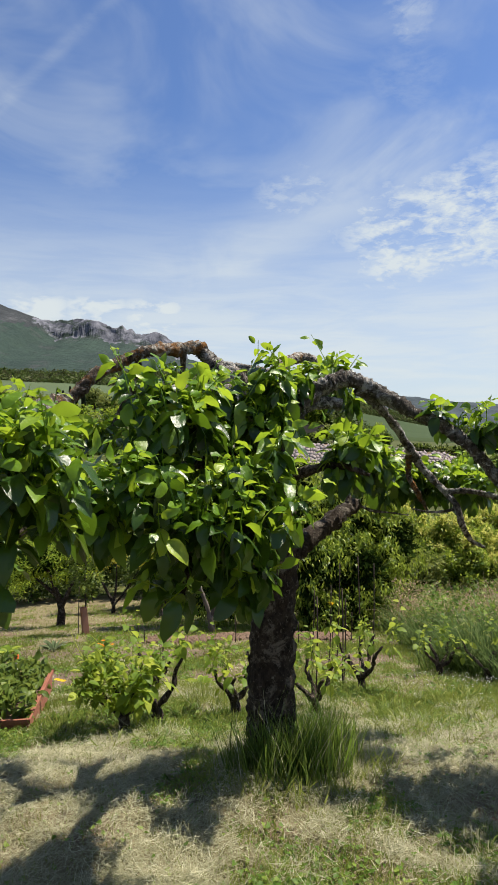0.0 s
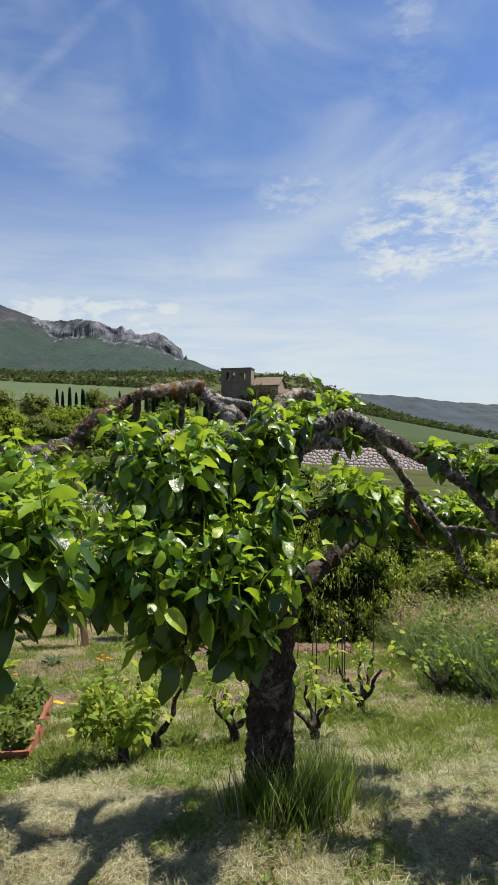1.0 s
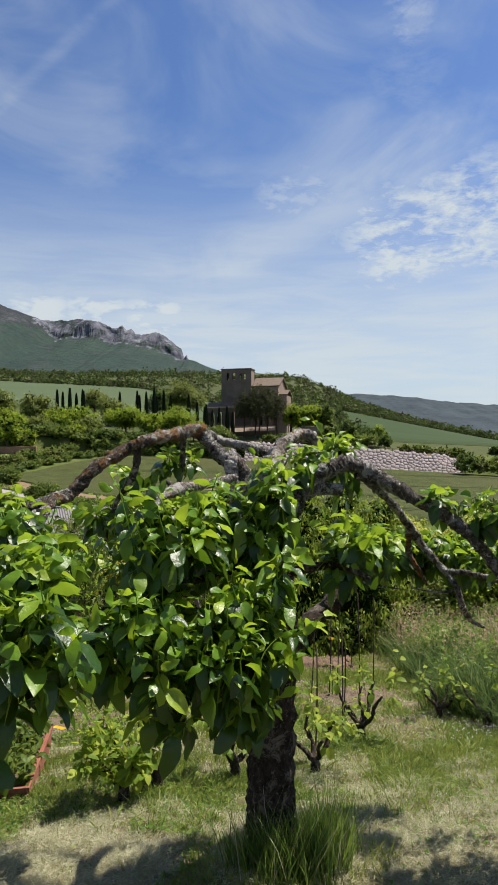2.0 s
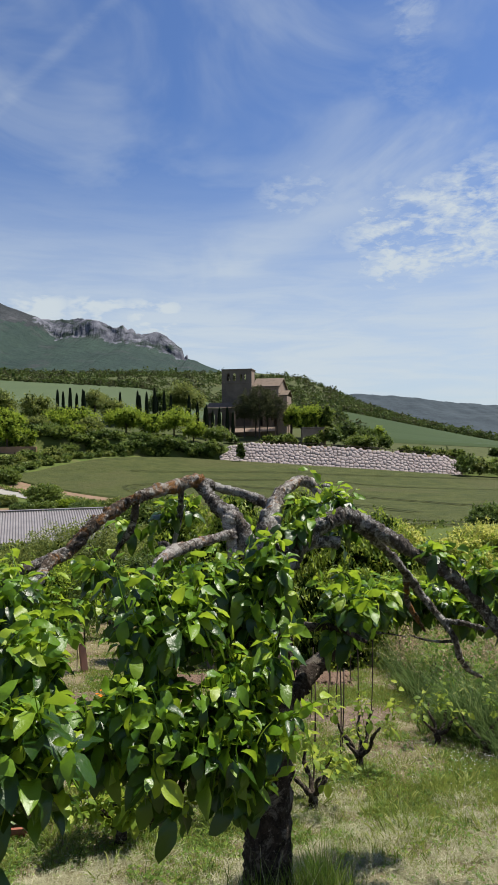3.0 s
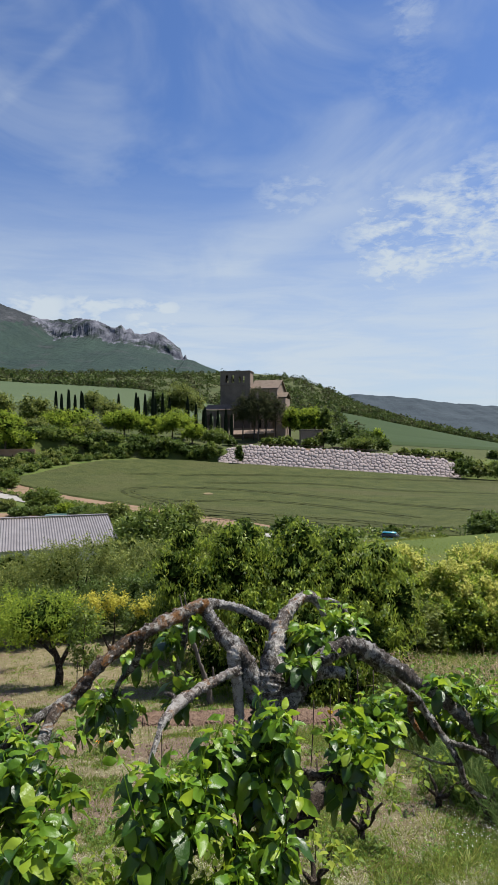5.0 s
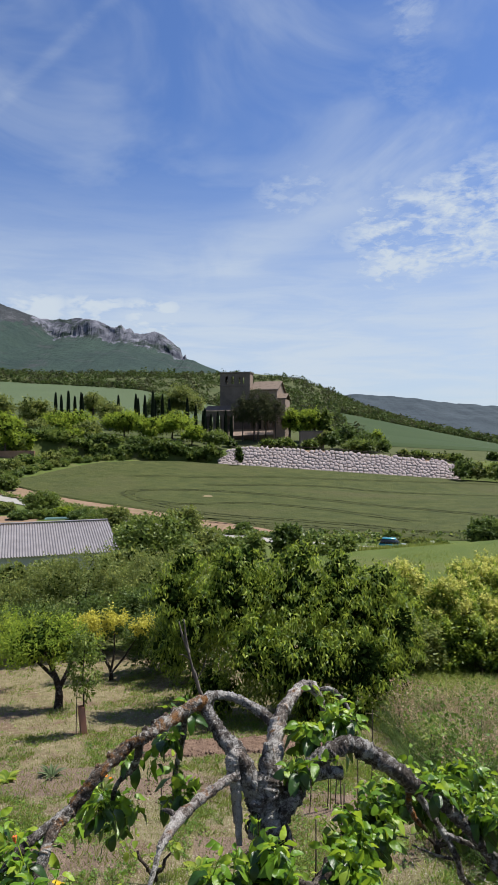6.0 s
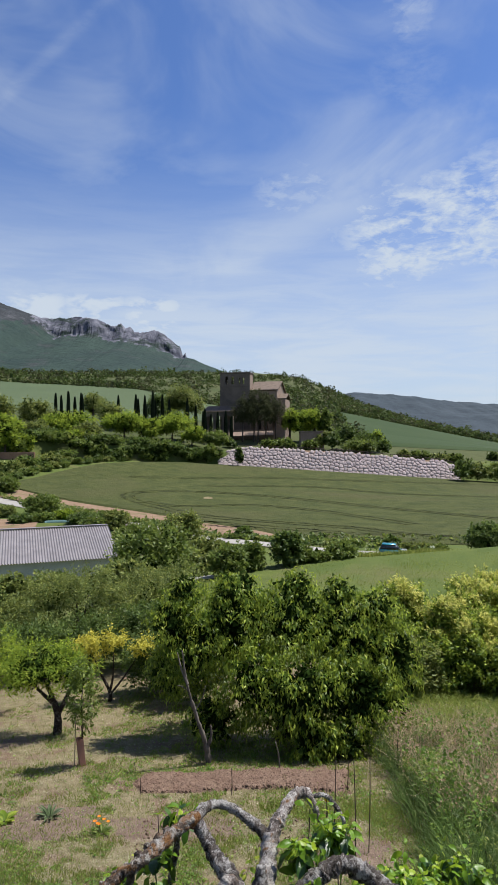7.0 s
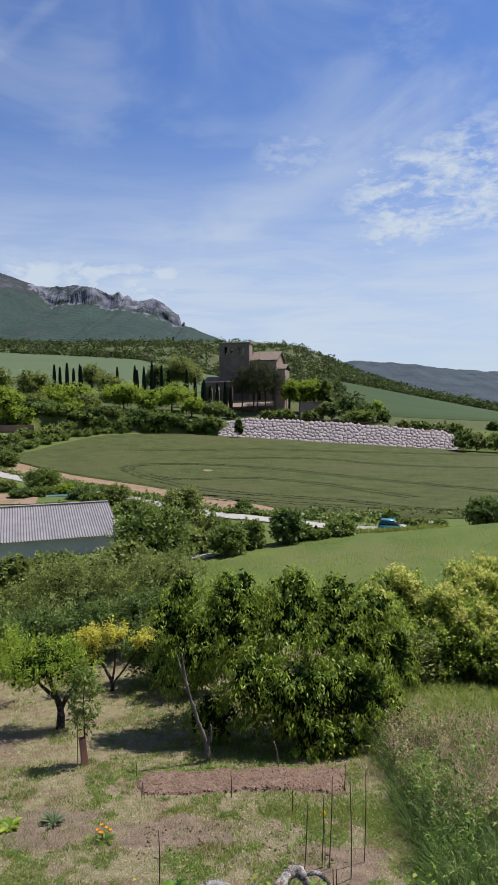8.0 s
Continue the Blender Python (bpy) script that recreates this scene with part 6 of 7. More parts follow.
def build_church():
    g = 8.4
    c = thing("church", (0, 240, g), "old stone church with a square bell tower", "church", turn=-13)
    # tower: four walls, the belfry pierced front and back
    x0, x1, top = -11.0, .6, 21.2
    bells = [(-8.4, 17.2, 1.15, 2.9), (-6.1, 17.2, 1.15, 2.9), (-3.4, 17.2, .75, 2.4), (-1.9, 17.2, .75, 2.4)]
    part("tower_wall", arched_wall(bmesh.new(), x0, x1, -4, top, 0, .9, bells), M["church_stone"], c, "front tower wall with bell arches")
    part("tower_wall", arched_wall(bmesh.new(), x0, x1, 14, top, 5.1, .9, [(-7.0, 14.8, 5.2, 6.0), (-2.4, 14.8, 3.2, 5.6)]), M["church_stone"], c)
    part("tower_wall", box(bmesh.new(), x0, x1, 5.12, 5.98, -4, 13.99), M["church_stone"], c)
    part("tower_wall", box(bmesh.new(), x0, x0 + .9, .91, 5.09, -4, top), M["church_stone"], c)
    # sunward wall coloured paler than the other three, as if sunlit
    part("tower_wall", box(bmesh.new(), x1 - .9, x1, .91, 5.09, -4, top), M["pale_stone"], c)
    part("cornice", box(bmesh.new(), x0 - .25, x1 + .25, -.25, 6.25, top + .004, top + .45, .08), M["church_stone"], c, "projecting stone cornice")
    part("string_course", box(bmesh.new(), x0 - .12, x1 + .12, -.14, -.004, 16.2, 16.5, .04), M["church_stone"], c)
    bell_m = Mat("dark_bronze", .5, .8).color((0.077, 0.0616, 0.0385)).m
    for bx in (-8.4, -6.1):
        raw_part("bell", tri(tube([(bx, .45, 18.9), (bx, .45, 18.5), (bx, .45, 18.1), (bx, .45, 17.8)], [.12, .25, .30, .42], 10, 2)), bell_m, c, "bronze bell", True)
    # nave and choir
    part("nave_wall", arched_wall(bmesh.new(), .62, 10.6, -4, 14.6, 2.0, .9, [(3.2, -.2, 2.6, 5.0), (7.4, 7.8, 1.0, 3.0)]), M["pale_stone"], c, "sunlit nave wall with an arched doorway")
    part("nave_wall", box(bmesh.new(), 9.7, 10.6, 2.91, 20, -4, 14.6), M["pale_stone"], c)
    part("nave_wall", box(bmesh.new(), .62, 10.6, 19.1, 20, -4, 14.59), M["pale_stone"], c)
    part("nave_roof", gable(bmesh.new(), .7, 10.6, 2.0, 20, 14.7, 18.6, .6, .3, "x"), M["roof_tile"], c, "faded tile roof")
    bm = bmesh.new()
    a = [bm.verts.new(q) for q in ((10.0, 2.2, 14.6), (10.0, 19.8, 14.6), (10.0, 11, 18.4))]
    b = [bm.verts.new((10.6, q.co.y, q.co.z)) for q in a]
    bm.faces.new(a[::-1]), bm.faces.new(b)
    for i in range(3):
        bm.faces.new((a[i], a[(i + 1) % 3], b[(i + 1) % 3], b[i]))
    part("gable_wall", bm, M["pale_stone"], c)
    part("apse_wall", box(bmesh.new(), 10.62, 13.6, 3.5, 14, -4, 11.4, .1), M["pale_stone"], c)
    part("apse_roof", gable(bmesh.new(), 10.62, 13.6, 3.5, 14, 11.5, 13.6, .4, .25, "x"), M["roof_tile"], c)
    part("sacristy_wall", arched_wall(bmesh.new(), 8.6, 15.2, -4, 6.0, -1.5, .7, [(10.2, -.3, 1.7, 3.2), (13.2, 1.5, .9, 1.8)]), M["pale_stone"], c, "low annexe with an arched door")
    part("sacristy_wall", box(bmesh.new(), 14.5, 15.2, -.79, 3.4, -4, 6.0), M["pale_stone"], c)
    part("sacristy_roof", box(bmesh.new(), 8.3, 15.5, -1.9, 3.3, 6.004, 6.4, .1), M["roof_tile"], c)
    # solid dark box added as the shade seen through the nave's openings
    part("interior", box(bmesh.new(), 1.0, 9.5, 3.4, 18.9, -3.9, 14.2), M["dark_inside"], c)
    # porch of round arches before the tower
    part("porch_wall", arched_wall(bmesh.new(), -15.5, -4.6, -4, 6.4, -5.2, .8, [(-13.6, -.2, 2.6, 5.2), (-10.1, -.2, 2.6, 5.2), (-6.6, -.2, 2.6, 5.2)]), M["church_stone"], c, "porch arcade of round arches")
    part("porch_wall", box(bmesh.new(), -15.5, -14.7, -4.39, 0, -4, 6.4), M["church_stone"], c)
    bm = bmesh.new()
    lo = [(-15.9, -5.6, 6.42), (-4.2, -5.6, 6.42), (-4.2, -.02, 8.6), (-15.9, -.02, 8.6)]
    a = [bm.verts.new(p) for p in lo]
    b = [bm.verts.new((p[0], p[1], p[2] + .3)) for p in lo]
    bm.faces.new(a[::-1]), bm.faces.new(b)
    for i in range(4):
        bm.faces.new((a[i], a[(i + 1) % 4], b[(i + 1) % 4], b[i]))
    part("porch_roof", bm, M["roof_tile"], c)
    # paler stone paints sun onto the arches
    part("side_porch_wall", arched_wall(bmesh.new(), .9, 8.4, -4, 5.4, -1.4, .7, [(2.2, -.2, 1.7, 3.6), (4.6, -.2, 1.7, 3.6), (7.0, -.2, 1.7, 3.6)]), M["pale_stone"], c, "sunlit side porch with round arches")
    part("side_porch_roof", box(bmesh.new(), .65, 8.25, -1.75, 1.95, 5.404, 5.75, .08), M["roof_tile"], c)
    part("porch_floor", box(bmesh.new(), -15.4, 15.0, -6.5, -1.6, -4.2, -.25), M["pale_stone"], c)
    # terrace before the church
    t = tagged(new("terrace_wall"), "low pale stone wall edging the church terrace", "terrace wall", kind="structure")
    bm = bmesh.new()
    quad = [(226.6, g - 2.2), (228.6, g - .75), (229.6, g - .75), (229.6, g - 4)]
    lo, hi = [bm.verts.new((-7.0, y, z - .5)) for y, z in quad], [bm.verts.new((9.0, y, z)) for y, z in quad]
    bm.faces.new(lo[::-1]), bm.faces.new(hi)
    for i in range(4):
        bm.faces.new((lo[i], lo[(i + 1) % 4], hi[(i + 1) % 4], hi[i]))
    part("wall", bm, M["pale_stone"], t)
    h = thing("stone_hut", (21.8, 219, float(land(21.8, 219))), "small stone outbuilding under the church", "outbuilding")
    part("wall", box(bmesh.new(), -4.0, 4.0, -3, 3, -1.5, 5.0, .08), M["pale_stone"], h)
    part("roof", box(bmesh.new(), -4.2, 4.2, -3.2, 3.2, 5.004, 5.4, .08), M["church_stone"], h)


build_church()


def far_tree(name, px, top, foot, half, d, mat, label, category, group, seed, dens=1.0, trunk=True):
    """A tree across the valley, by its bearing, heights and half width; d: distance ahead."""
    k = d / 1126
    x, r = (px - 435) * k, half * k
    z0 = float(land(x, d))
    h = max(2.0, 5.2 + (724 - top) * k - z0)
    low = .12 if foot is None else .3
    rng = np.random.default_rng(seed)
    blobs = [(0, 0, h * (.48 + low / 2), r * .66, r * .66, h * (.40 - low / 2), int((10 + 2 * r * h ** .5) * dens))]
    for q in range(10):
        a = rng.random() * 6.28
        b = rng.uniform(.2, .85)
        blobs.append((r * b * math.cos(a), r * b * math.sin(a), h * rng.uniform(.38, .92 - .3 * b), r * rng.uniform(.28, .46), r * .4, h * rng.uniform(.11, .18), int((7 + 1.0 * r * r) * dens)))
    tr = [([(0, 0, -.5), (.1, 0, h * .3), (0, 0, h * .75)], [.035 * h, .028 * h, .01 * h])] if trunk else []
    return plant(name, x, d, blobs, .58, mat, label, category, tr, shape=CARD, per=15, spread=.16 * r + .30, seed=seed, group=group, wide=.8, shell=.5, core=.3)


for i, (px, top, half, d, mat) in enumerate([(58, 655, 28, 205, "olive_leaf"), (125, 678, 40, 203, "grove_leaf"), (100, 690, 24, 198, "grove_leaf"), (185, 660, 28, 222, "olive_leaf"), (215, 676, 34, 205, "grove_leaf"), (250, 690, 26, 203, "grove_leaf"), (300, 680, 36, 212, "grove_leaf"), (322, 628, 38, 250, "olive_leaf"),
                                             (335, 700, 18, 208, "grove_leaf"), (10, 680, 26, 180, "grove_leaf"), (-10, 640, 26, 200, "olive_leaf"), (372, 710, 22, 205, "fruit_leaf"), (160, 640, 22, 240, "olive_leaf"), (275, 640, 22, 245, "dark_leaf"),
                                             (60, 700, 30, 195, "olive_leaf"), (150, 700, 24, 196, "olive_leaf"), (20, 720, 22, 175, "fruit_leaf")]):
    far_tree("grove_tree", px, top, 1, half, d, mat, "bright green broadleaf tree of the grove" if mat != "dark_leaf" else "dark green broadleaf tree of the grove", "tree", "grove below the church", 200 + i)
for i, (px, top, half, d, mat) in enumerate([(170, 745, 20, 192, "dark_leaf"), (200, 738, 18, 193, "fruit_leaf"), (235, 745, 22, 195, "dark_leaf"), (270, 750, 20, 196, "fruit_leaf"), (305, 748, 20, 198, "dark_leaf"), (340, 745, 18, 199, "dark_leaf"), (365, 738, 18, 200, "fruit_leaf"),
                                             (140, 748, 20, 186, "fruit_leaf"), (110, 752, 22, 180, "fruit_leaf"), (80, 758, 22, 172, "olive_leaf"), (45, 768, 24, 165, "fruit_leaf"), (15, 772, 24, 158, "olive_leaf"), (75, 735, 26, 186, "fruit_leaf"), (105, 740, 22, 187, "olive_leaf"), (40, 742, 22, 182, "dark_leaf"),
                                             (419, 742, 6, 196, "dark_leaf"), (590, 715, 18, 212, "dark_leaf"), (612, 700, 18, 215, "dark_leaf"), (640, 716, 24, 212, "dark_leaf"), (662, 712, 16, 214, "grove_leaf"), (630, 728, 28, 206, "fruit_leaf"), (675, 730, 12, 206, "dark_leaf"), (570, 712, 12, 214, "olive_leaf"),
                                             (480, 733, 16, 215, "fruit_leaf"), (500, 728, 13, 216, "fruit_leaf"), (404, 728, 10, 212, "dark_leaf"), (505, 726, 12, 208, "fruit_leaf"), (470, 728, 12, 208, "fruit_leaf"), (815, 762, 20, 183, "dark_leaf"), (845, 770, 22, 184, "olive_leaf"), (875, 768, 20, 184, "fruit_leaf"), (710, 752, 14, 205, "olive_leaf"), (740, 753, 16, 205, "fruit_leaf"),
                                             (770, 758, 16, 203, "olive_leaf"), (545, 728, 14, 205, "fruit_leaf"), (800, 760, 14, 203, "fruit_leaf"), (870, 754, 10, 208, "dark_leaf")]):
    far_tree("hillside_bush", px, top, None, half, d, mat, "dense green bush on the church bank", "bush", "bushes on the church bank", 240 + i, 0.65, False)
for i, (px, top, half, d, mat) in enumerate([(508, 665, 14, 230, "grove_leaf"), (530, 668, 16, 228, "grove_leaf"), (552, 664, 18, 230, "grove_leaf"), (572, 672, 14, 228, "fruit_leaf")]):
    far_tree("terrace_tree", px, top, 1, half, d, mat, "bright green tree beside the church", "tree", "trees beside the church", 280 + i)
for i, (px, top, half, d) in enumerate([(425, 655, 20, 224), (445, 640, 26, 225), (466, 645, 24, 226), (483, 660, 16, 227), (452, 658, 26, 222)]):
    k = d / 1126
    x, z0 = (px - 435) * k, float(land((px - 435) * k, d))
    h = 5.2 + (724 - top) * k - z0
    r = half * k
    plant("pine_tree", x, d, [(0, 0, h * .72, r, r * .8, h * .28, int(20 * r)), (.3 * r, 0, h * .85, r * .6, r * .6, h * .15, int(9 * r)), (-.4 * r, 0, h * .62, r * .6, r * .6, h * .14, int(9 * r))], .42, "pine_leaf",
          "tall dark tree with bare trunk before the church", "tree", [([(0, 0, -.5), (.1, 0, h * .4), (0, 0, h * .9)], [.28, .22, .08])], shape=CARD, per=22, spread=.9, seed=300 + i, group="trees before the church", wide=.7)


rb = np.random.default_rng(91)
for i in range(26):
    s = i / 25 * 3
    x, y = float(np.interp(s, (0, 1, 2, 3), (-56, -51, -44, -33))) - 1.5 - 2.5 * rb.random(), float(np.interp(s, (0, 1, 2, 3), (139, 158, 176, 190.5)))
    r, h = rb.uniform(.9, 1.7), rb.uniform(.6, 1.4)
    plant("bank_bush", x, y, [(0, 0, h * .5, r, r, h * .5, int(30 * r)), (.4 * r, 0, h * .8, r * .4, r * .4, h * .25, 14)], .42, ("olive_leaf", "fruit_leaf", "dark_leaf")[i % 3], "rough bush on the grassy bank above the wheat", "bush", shape=CARD, core=.2, per=22, spread=.5, seed=860 + i, group="bank bushes", wide=.7)
for i, (px, top, half, d, mat) in enumerate([(30, 716, 22, 176, "grove_leaf"), (78, 712, 26, 190, "dark_leaf"), (112, 716, 24, 190, "grove_leaf"), (142, 712, 22, 194, "grove_leaf"), (60, 726, 20, 184, "dark_leaf"), (96, 732, 22, 184, "fruit_leaf"), (4, 690, 22, 172, "grove_leaf")]):
    far_tree("grove_tree", px, top, 1, half, d, mat, "leafy green tree at the grove's lower edge", "tree", "grove below the church", 640 + i)
for i, px in enumerate(np.linspace(148, 374, 18)):
    d = 197.0
    for _ in range(4):
        xx = (px - 435) * d / 1126
        d = 200.5 - 0.45 * max(0, -12 - xx)
    far_tree("bank_thicket", float(px), 752 + 10 * rb.random(), None, 11 + 5 * rb.random(), d + rb.random() * 2, ("dark_leaf", "dark_leaf", "fruit_leaf")[i % 3], "dark thicket bush at the foot of the bank", "bush", "thicket at the wheat's edge", 600 + i, 0.65, False)


def cypress(px, top, d, seed):
    k = d / 1126
    x = (px - 435) * k
    z0 = float(land(x, d))
    h = max(5.0, 5.2 + (724 - top) * k - z0)
    rng = np.random.default_rng(seed)
    ob = thing("cypress", (x, d, z0), "slender dark green columnar cypress tree", "cypress", "cypresses")
    n = int(95 * h)
    t = rng.random(n)
    r = (.08 + .105 * h * np.sin(np.pi * np.clip(t, .0, 1) ** .75) ** .8) * (.36 + .14 * rng.random())
    a = rng.random(n) * 6.283
    at = np.stack([r * np.cos(a), r * np.sin(a), .4 + t * (h - .4)], -1)
    raw_part("trunk", tri(tube([(0, 0, -.5), (0, 0, h * .5), (0, 0, h * .9)], [.2, .15, .05], 6, 2)), M["trunk_bark"], ob)
    raw_part("crown", scatter(CARD, at, np.stack([np.cos(a) * .35, np.sin(a) * .35, np.ones(n)], -1), np.stack([np.cos(a), np.sin(a), .3 * np.ones(n)], -1), rng.uniform(.5, .95, n), rng.uniform(.35, .5, n)), M["cypress_leaf"], ob, kind="stuff")


for i, (px, top, d) in enumerate([(97, 650, 232), (104, 648, 230), (113, 636, 230), (120, 645, 231), (128, 648, 232), (136, 650, 231), (144, 647, 230), (205, 643, 232), (233, 650, 232), (243, 652, 230), (252, 655, 228), (263, 641, 228), (273, 652, 230), (283, 650, 231), (292, 652, 230), (330, 660, 226),
                                  (342, 668, 222), (352, 672, 220), (361, 676, 218), (369, 680, 217), (378, 684, 216), (398, 676, 218), (405, 680, 217)]):
    cypress(px + 3 * ((i * 7) % 3 - 1), top + 3 * ((i * 37) % 5) - 3, d, 330 + i)
w = tagged(new("farm_wall"), "low reddish wall along the grove", "wall", kind="structure")
part("wall", box(bmesh.new(), -75, -57.5, 171, 171.6, -1.6, 1.2, .05), two_tone("reddish_render", (0.2618, 0.154, 0.1001), (0.308, 0.1925, 0.1309), .5), w)


def build_scrub():
    """Bushes over the wild parts of the far hill, joined."""
    rng = np.random.default_rng(19)
    at, size, tone = [], [], []
    n = 9000
    y = 250 + 480 * rng.random(n) ** .8
    x = (rng.random(n) * 2 - 1) * .52 * y
    edge_r = np.interp(y, (224, 432), (42, 50))
    pale = (x < -6) & (x > -265) & (y > 250) & (y < np.interp(x, (-260, -75, -5), (440, 425, 330)))
    dark = (x > edge_r) & (y < 428)
    keep = ~pale & ~dark & (patchy(x, y, .025, 4) + .7 * rng.random(n) > .72)
    # hedges on the field edges
    k = 260
    hx = np.concatenate([np.linspace(-262, -6, k), np.linspace(48, 320, k), np.linspace(44, 54, 90), np.linspace(-240, -60, 120)])
    hy = np.concatenate([np.interp(np.linspace(-262, -6, k), (-260, -75, -5), (444, 429, 334)), np.full(k, 436.0), np.linspace(226, 432, 90), np.full(120, 600.0)])
    x, y = np.concatenate([x[keep], hx + rng.normal(size=len(hx)) * 2]), np.concatenate([y[keep], hy + rng.normal(size=len(hy)) * 3])
    m = len(x)
    r = rng.uniform(.9, 2.6, m) * np.where(rng.random(m) < .12, 1.9, 1)
    per = 28
    c = np.stack([x, y, land(x, y) + r * .45], -1)
    p = np.repeat(c, per, 0) + ball(rng, m * per, .55) * np.repeat(np.stack([r * 1.1, r * 1.1, r * .8], -1), per, 0)
    out = unit(p - np.repeat(c, per, 0))
    lots = scatter(CARD, p, out * .5 + rng.normal(size=p.shape) * .6, out + (0, 0, .6), np.repeat(r, per) * rng.uniform(.34, .68, m * per))
    pick = np.repeat(rng.integers(0, 3, m), per * 2)
    me = mesh_from("scrub", *lots, [M["scrub_leaf"], M["pine_leaf"], M["scrub_leaf"]])
    me.polygons.foreach_set("material_index", pick.astype(np.int32))
    tagged(new("scrub", me), "evergreen scrub bushes scattered over the far hillside", "scrub", kind="stuff")


build_scrub()

# wheel tracks through the wheat
LOOP = [(46, 90), (38.8, 98.1), (28.3, 111.5), (16.1, 126), (.2, 138.1), (-12.4, 140.1), (-22.6, 136), (-24.4, 128.6), (-16.1, 114.5), (-7.6, 103), (.2, 96.8), (14.8, 87.1), (24, 76)]
TRACKS = [LOOP, [(-20, 122), (-12, 116.5), (.2, 121), (11.8, 111.5), (24.1, 91)], [(-10, 152), (8, 158), (21, 155.6), (33.6, 144.5), (57, 140), (90, 134)], [(-30, 160), (.2, 171.7), (30.7, 171.6), (69.8, 174)], [(-12, 99), (4, 88), (20, 78), (40, 70)]]
for n, line in enumerate(TRACKS):
    c = spline([(x, y, 0) for x, y in line], 6)[:, :2]
    d = unit(np.gradient(c, axis=0))
    for side in (-.95, .95):
        p = c + np.stack([-d[:, 1], d[:, 0]], -1) * side
        strip("wheel_track", [tuple(q) for q in p], (.75, .6, .55, .5, .55)[n], M["tram"], 0.60, "dark wheel track pressed through the wheat", "wheel track", 9, 0.2)
draped("flattened_wheat", [(-9.2, 128.5, 0), (-8.4, 128, 0), (-7.2, 128.6, 0)], [(-9.0, 131, 0), (-8.2, 131.4, 0), (-7.4, 130.6, 0)], M["garden"], 0.64, "pale flattened spot in the wheat", "flattened wheat", 12, 6)


# ---- shed, plots and the parked car by the road ----
def build_shed():
    d = np.array((-.94, -.34))
    p = np.array((.34, -.94))
    s = thing("shed", (-14.8, 66, -4.4), "long low shed with a corrugated grey metal roof", "shed")
    k = Mat("corrugated_sheet", .55, .15)
    k.color(k.mix(k.span(k.noise(.8, 5), .35, .7), (0.2079, 0.1925, 0.1925), (0.1578, 0.1463, 0.1463)))
    white = two_tone("white_render", (0.5082, 0.5082, 0.4928), (0.4312, 0.4312, 0.4158), .6)
    L, W, D = 26.0, 8.6, 1.85
    n = 900
    v = []
    for side in (1, -1):
        for i in range(n):
            u = L * i / (n - 1) - .2
            w = .045 * math.cos(2 * math.pi * u / .24)
            for q in (0, W * side):
                a = d * u + p * q
                v.append((a[0], a[1], -D * abs(q) / W + w))
    v = np.array(v)
    f = np.concatenate([grid_faces(n, 2), grid_faces(n, 2) + 2 * n])
    raw_part("roof", (v, f), k.m, s, "corrugated metal sheets")
    ang = math.degrees(math.atan2(d[1], d[0]))
    for name, q0, q1, u0, u1 in (("wall", W - .7, W - .45, .3, L - .3), ("wall", -W + .45, -W + .7, .3, L - .3), ("end_wall", -W + .72, W - .72, .3, .55)):
        bm = box(bmesh.new(), u0, u1, -q1, -q0, -6.0, -D + .02 if name == "wall" else -D + .1)
        ob = part(name, bm, white, s)
        ob.matrix_basis = pose(0, 0, 0, 0, 0, ang) @ Matrix.Diagonal((1, -1, 1, 1)) @ Matrix.Diagonal((1, -1, 1, 1))
    rg = part("ridge_cap", box(bmesh.new(), -.2, L, -.25, .25, .03, .12, .03), k.m, s)
    rg.matrix_basis = pose(0, 0, 0, 0, 0, ang)


build_shed()
M["net"] = two_tone("teal_crop_net", (0.0539, 0.1155, 0.1078), (0.0924, 0.1771, 0.1617), .8, .8)
for x, y, w, h in ((-24.5, 97, 6, 1.5), (-29, 98.5, 5, 1.3)):
    ob = thing("crop_tunnel", (x, y, float(land(x, y))), "low crop tunnel under teal netting", "crop tunnel", "crop tunnels")
    raw_part("net", tri(tube([(-w / 2, 0, -.2), (0, .3, -.15), (w / 2, .5, -.2)], [h * .35, h * .4, h * .35], 14, 6, .06, 3)), M["net"], ob, smooth=True)
draped("plot", [(-42, 92, 0), (-36, 92, 0), (-31, 92, 0)], [(-44, 101, 0), (-38, 101, 0), (-33, 100, 0)], M["verge"], .1, "bare reddish vegetable plot", "vegetable plot", 20, 8)
draped("path", [(-4.6, 45.6, 0), (-3.5, 45.4, 0), (-2.4, 45.2, 0)], [(-4.4, 47.4, 0), (-3.4, 47.2, 0), (-2.5, 47.0, 0)], M["road"], .1, "pale concrete path end beside the bushes", "path", 12, 5)
draped("bare_patch", [(8.0, 54.5, 0), (10, 54.5, 0), (12.0, 55, 0)], [(8.4, 57.5, 0), (10, 58, 0), (11.8, 58, 0)], M["soil"], .1, "bare reddish soil beside the road", "soil", 12, 6)
ob = thing("water_tank", (-35.6, 107.0, float(land(-35.6, 107))), "white cubic water tank beside the plots", "water tank")
tank = Mat("white_plastic_tank", .45).color((0.6006, 0.6006, 0.6006)).m
part("tank", box(bmesh.new(), -.6, .6, -.6, .6, .15, 1.25, .08), tank, ob)
part("pallet", box(bmesh.new(), -.62, .62, -.62, .62, -.3, .14, .02), M["dead_wood"], ob)
for x, y, w in ((-19.5, 95, 3.0), (-17.3, 92, 2.0)):
    ob = thing("stone_slab", (x, y, float(land(x, y))), "pale block lying beside the track", "stone block", "pale blocks")
    part("block", box(bmesh.new(), -w / 2, w / 2, -.6, .6, -.3, .7, .1), M["boulder"], ob)


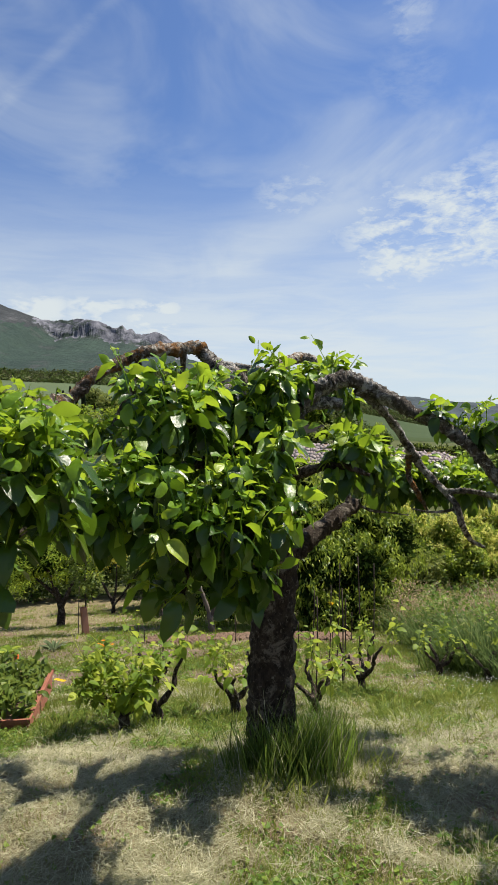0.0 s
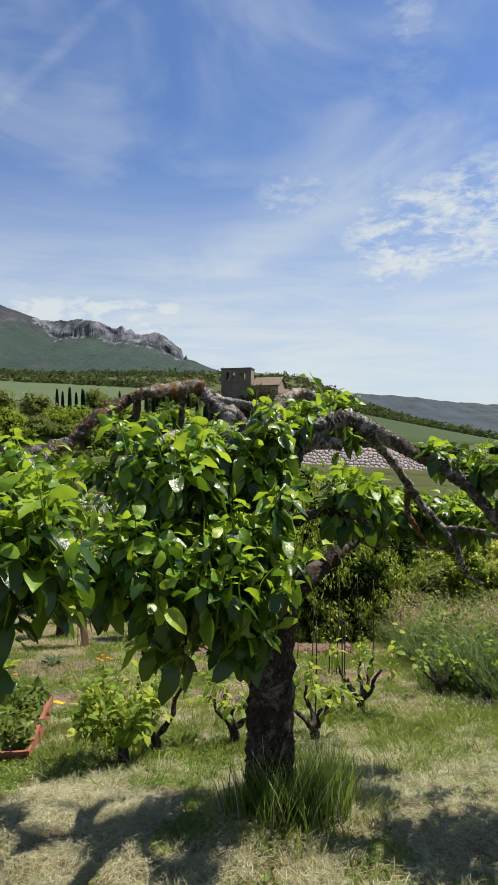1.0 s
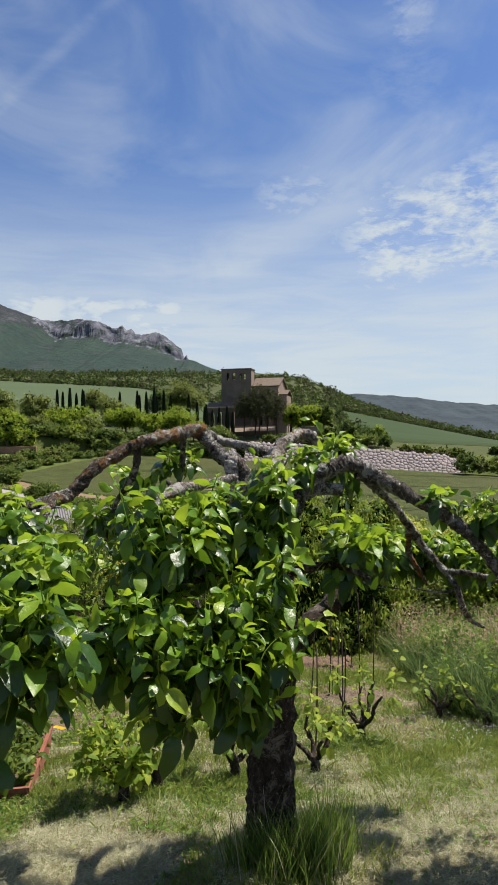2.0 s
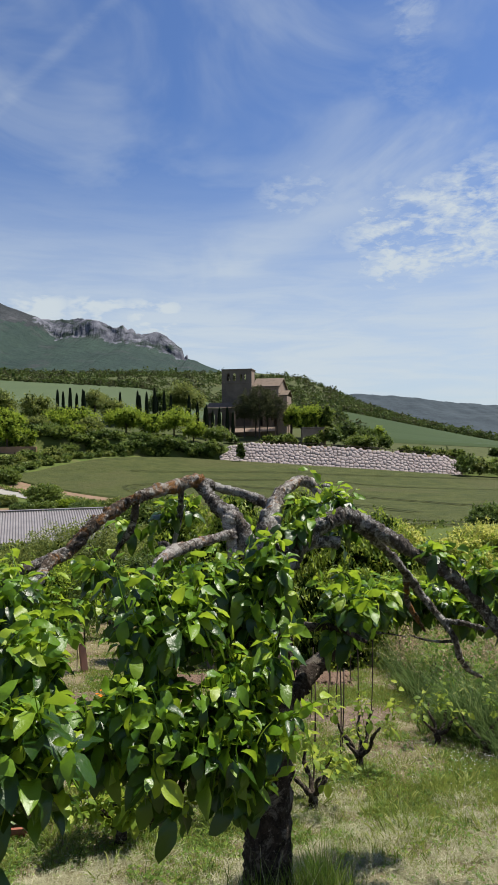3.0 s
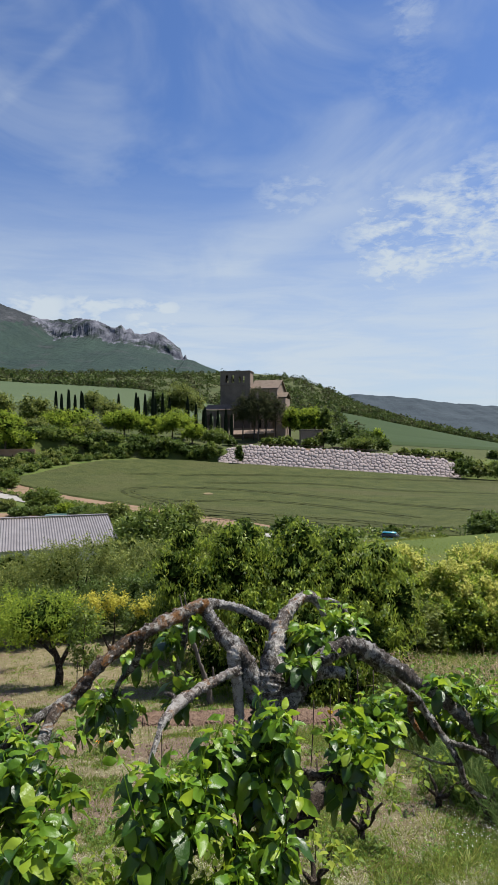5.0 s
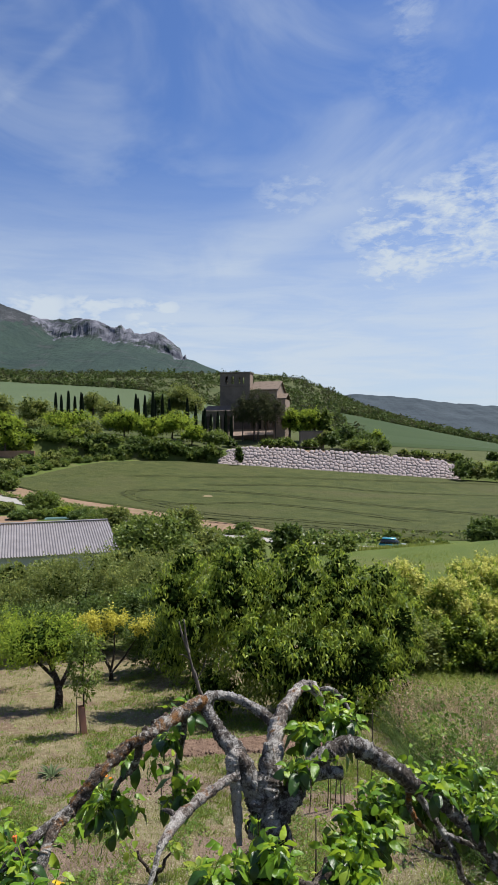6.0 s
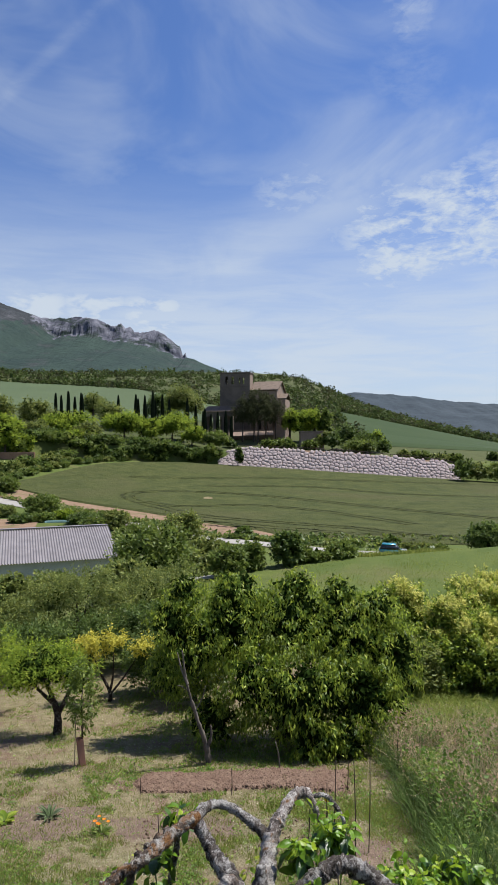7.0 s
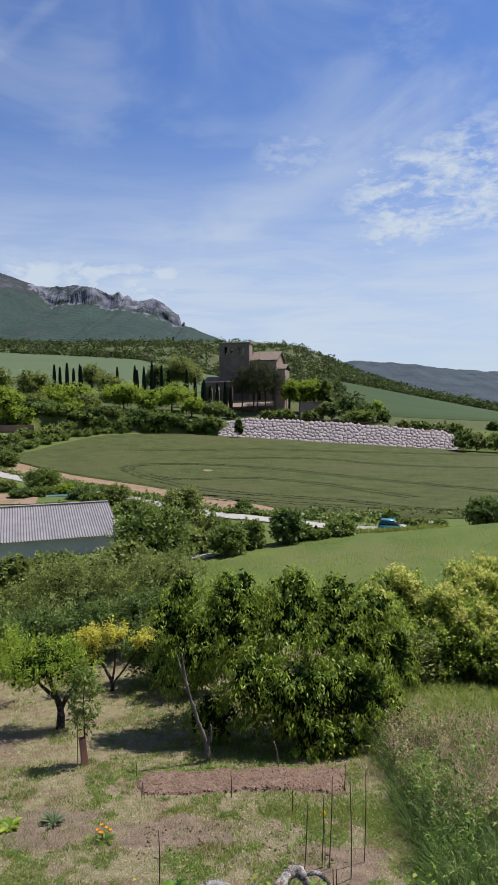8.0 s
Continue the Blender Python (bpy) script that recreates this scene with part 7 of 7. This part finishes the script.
def build_car():
    x, y = 13.3, 58.2
    c = thing("car", (x, y, float(land(x, y)) + .02), "small parked car with teal body and white bonnet", "car", turn=-14)
    c.scale = (.72, .8, .8)
    teal = Mat("teal_car_paint", .25, .2, .5).color((0.0231, 0.2002, 0.2618)).m
    white = Mat("white_car_paint", .25, .0, .5).color((0.5775, 0.5929, 0.6006)).m
    glass = Mat("dark_car_glass", .08, .0, .6).color((0.0154, 0.01925, 0.0231)).m
    rubber = Mat("black_tyre", .85).color((0.0154, 0.0154, 0.0154)).m
    rim = Mat("grey_rim", .4, .8).color((0.3465, 0.3465, 0.3542)).m

    def shell(name, prof, hw, mat, tuck=0.0, label=""):
        bm = bmesh.new()
        l = [bm.verts.new((px, -hw + (tuck if pz > 1.0 else 0), pz)) for px, pz in prof]
        r = [bm.verts.new((px, hw - (tuck if pz > 1.0 else 0), pz)) for px, pz in prof]
        bm.faces.new(l), bm.faces.new(r[::-1])
        for i in range(len(prof)):
            j = (i + 1) % len(prof)
            bm.faces.new((l[j], l[i], r[i], r[j]))
        bmesh.ops.bevel(bm, geom=list(bm.edges), offset=.05, segments=2, affect="EDGES")
        return part(name, bm, mat, c, label, True)

    shell("body", [(-1.8, .25), (1.0, .25), (1.0, .88), (-1.75, .92)], .80, teal)
    shell("bonnet", [(1.02, .25), (1.85, .25), (1.86, .68), (1.7, .80), (1.02, .88)], .79, white, 0, "white bonnet")
    shell("cabin", [(-1.7, .93), (.9, .93), (.35, 1.42), (-1.4, 1.45)], .72, glass, .12)
    shell("car_roof", [(-1.42, 1.44), (.36, 1.41), (.30, 1.50), (-1.36, 1.52)], .62, teal)
    for sx in (-1.1, 1.2):
        for sy in (-.74, .74):
            t = raw_part("wheel", tri(tube([(sx, sy - .09, .28), (sx, sy + .09, .28)], [.30, .30], 16, 1)), rubber, c)
            raw_part("rim", tri(tube([(sx, sy - .095, .28), (sx, sy + .095, .28)], [.17, .17], 12, 1)), rim, t)
    for sy in (-.55, .55):
        part("headlight", box(bmesh.new(), 1.84, 1.88, sy - .12, sy + .12, .55, .68, .01), white, c)


build_car()


def build_verge_weeds():
    """Low weeds along the road, the earth bank and the plots."""
    rng = np.random.default_rng(44)
    lines = [(ROAD, -2.6, .5), ([(-70, 143), (-38, 115.8), (-20, 100.5), (-5, 83.8), (4, 74), (14, 67)], 0, .35), ([(8, 79.5), (30, 69.5), (60, 63.5)], 0, .5)]
    c = []
    for line, off, wob in lines:
        p = spline([(x, y, 0) for x, y in line], 60)[:, :2]
        d = unit(np.gradient(p, axis=0))
        p = p + np.stack([-d[:, 1], d[:, 0]], -1) * off + rng.normal(size=p.shape) * wob
        c.append(p[rng.random(len(p)) < np.where((p[:, 0] > -8) & (off < 0), .12, .75)])
    c = np.concatenate(c + [np.stack([rng.uniform(-30, -12, 120), rng.uniform(72, 90, 120)], -1), np.stack([rng.uniform(-9, -1, 40), rng.uniform(50, 58, 40)], -1)])
    n, per = len(c), 22
    r = rng.uniform(.25, .75, n)
    ctr = np.column_stack([c, land(c[:, 0], c[:, 1]) + .15 + r * .3])
    p = np.repeat(ctr, per, 0) + ball(rng, n * per, .3) * np.repeat(np.column_stack([r * 1.4, r * 1.4, r * .8]), per, 0)
    lot = scatter(CARD, p, rng.normal(size=p.shape) + (0, 0, .6), rng.normal(size=p.shape) * .5 + (0, 0, 1), rng.uniform(.22, .5, n * per))
    me = mesh_from("verge_weeds", *lot, [M["fruit_leaf"], M["olive_leaf"], M["dark_leaf"]])
    me.polygons.foreach_set("material_index", np.repeat(rng.integers(0, 3, n), per * 2).astype(np.int32))
    tagged(new("verge_weeds", me), "low green weeds along the farm road", "weeds", kind="stuff")


build_verge_weeds()
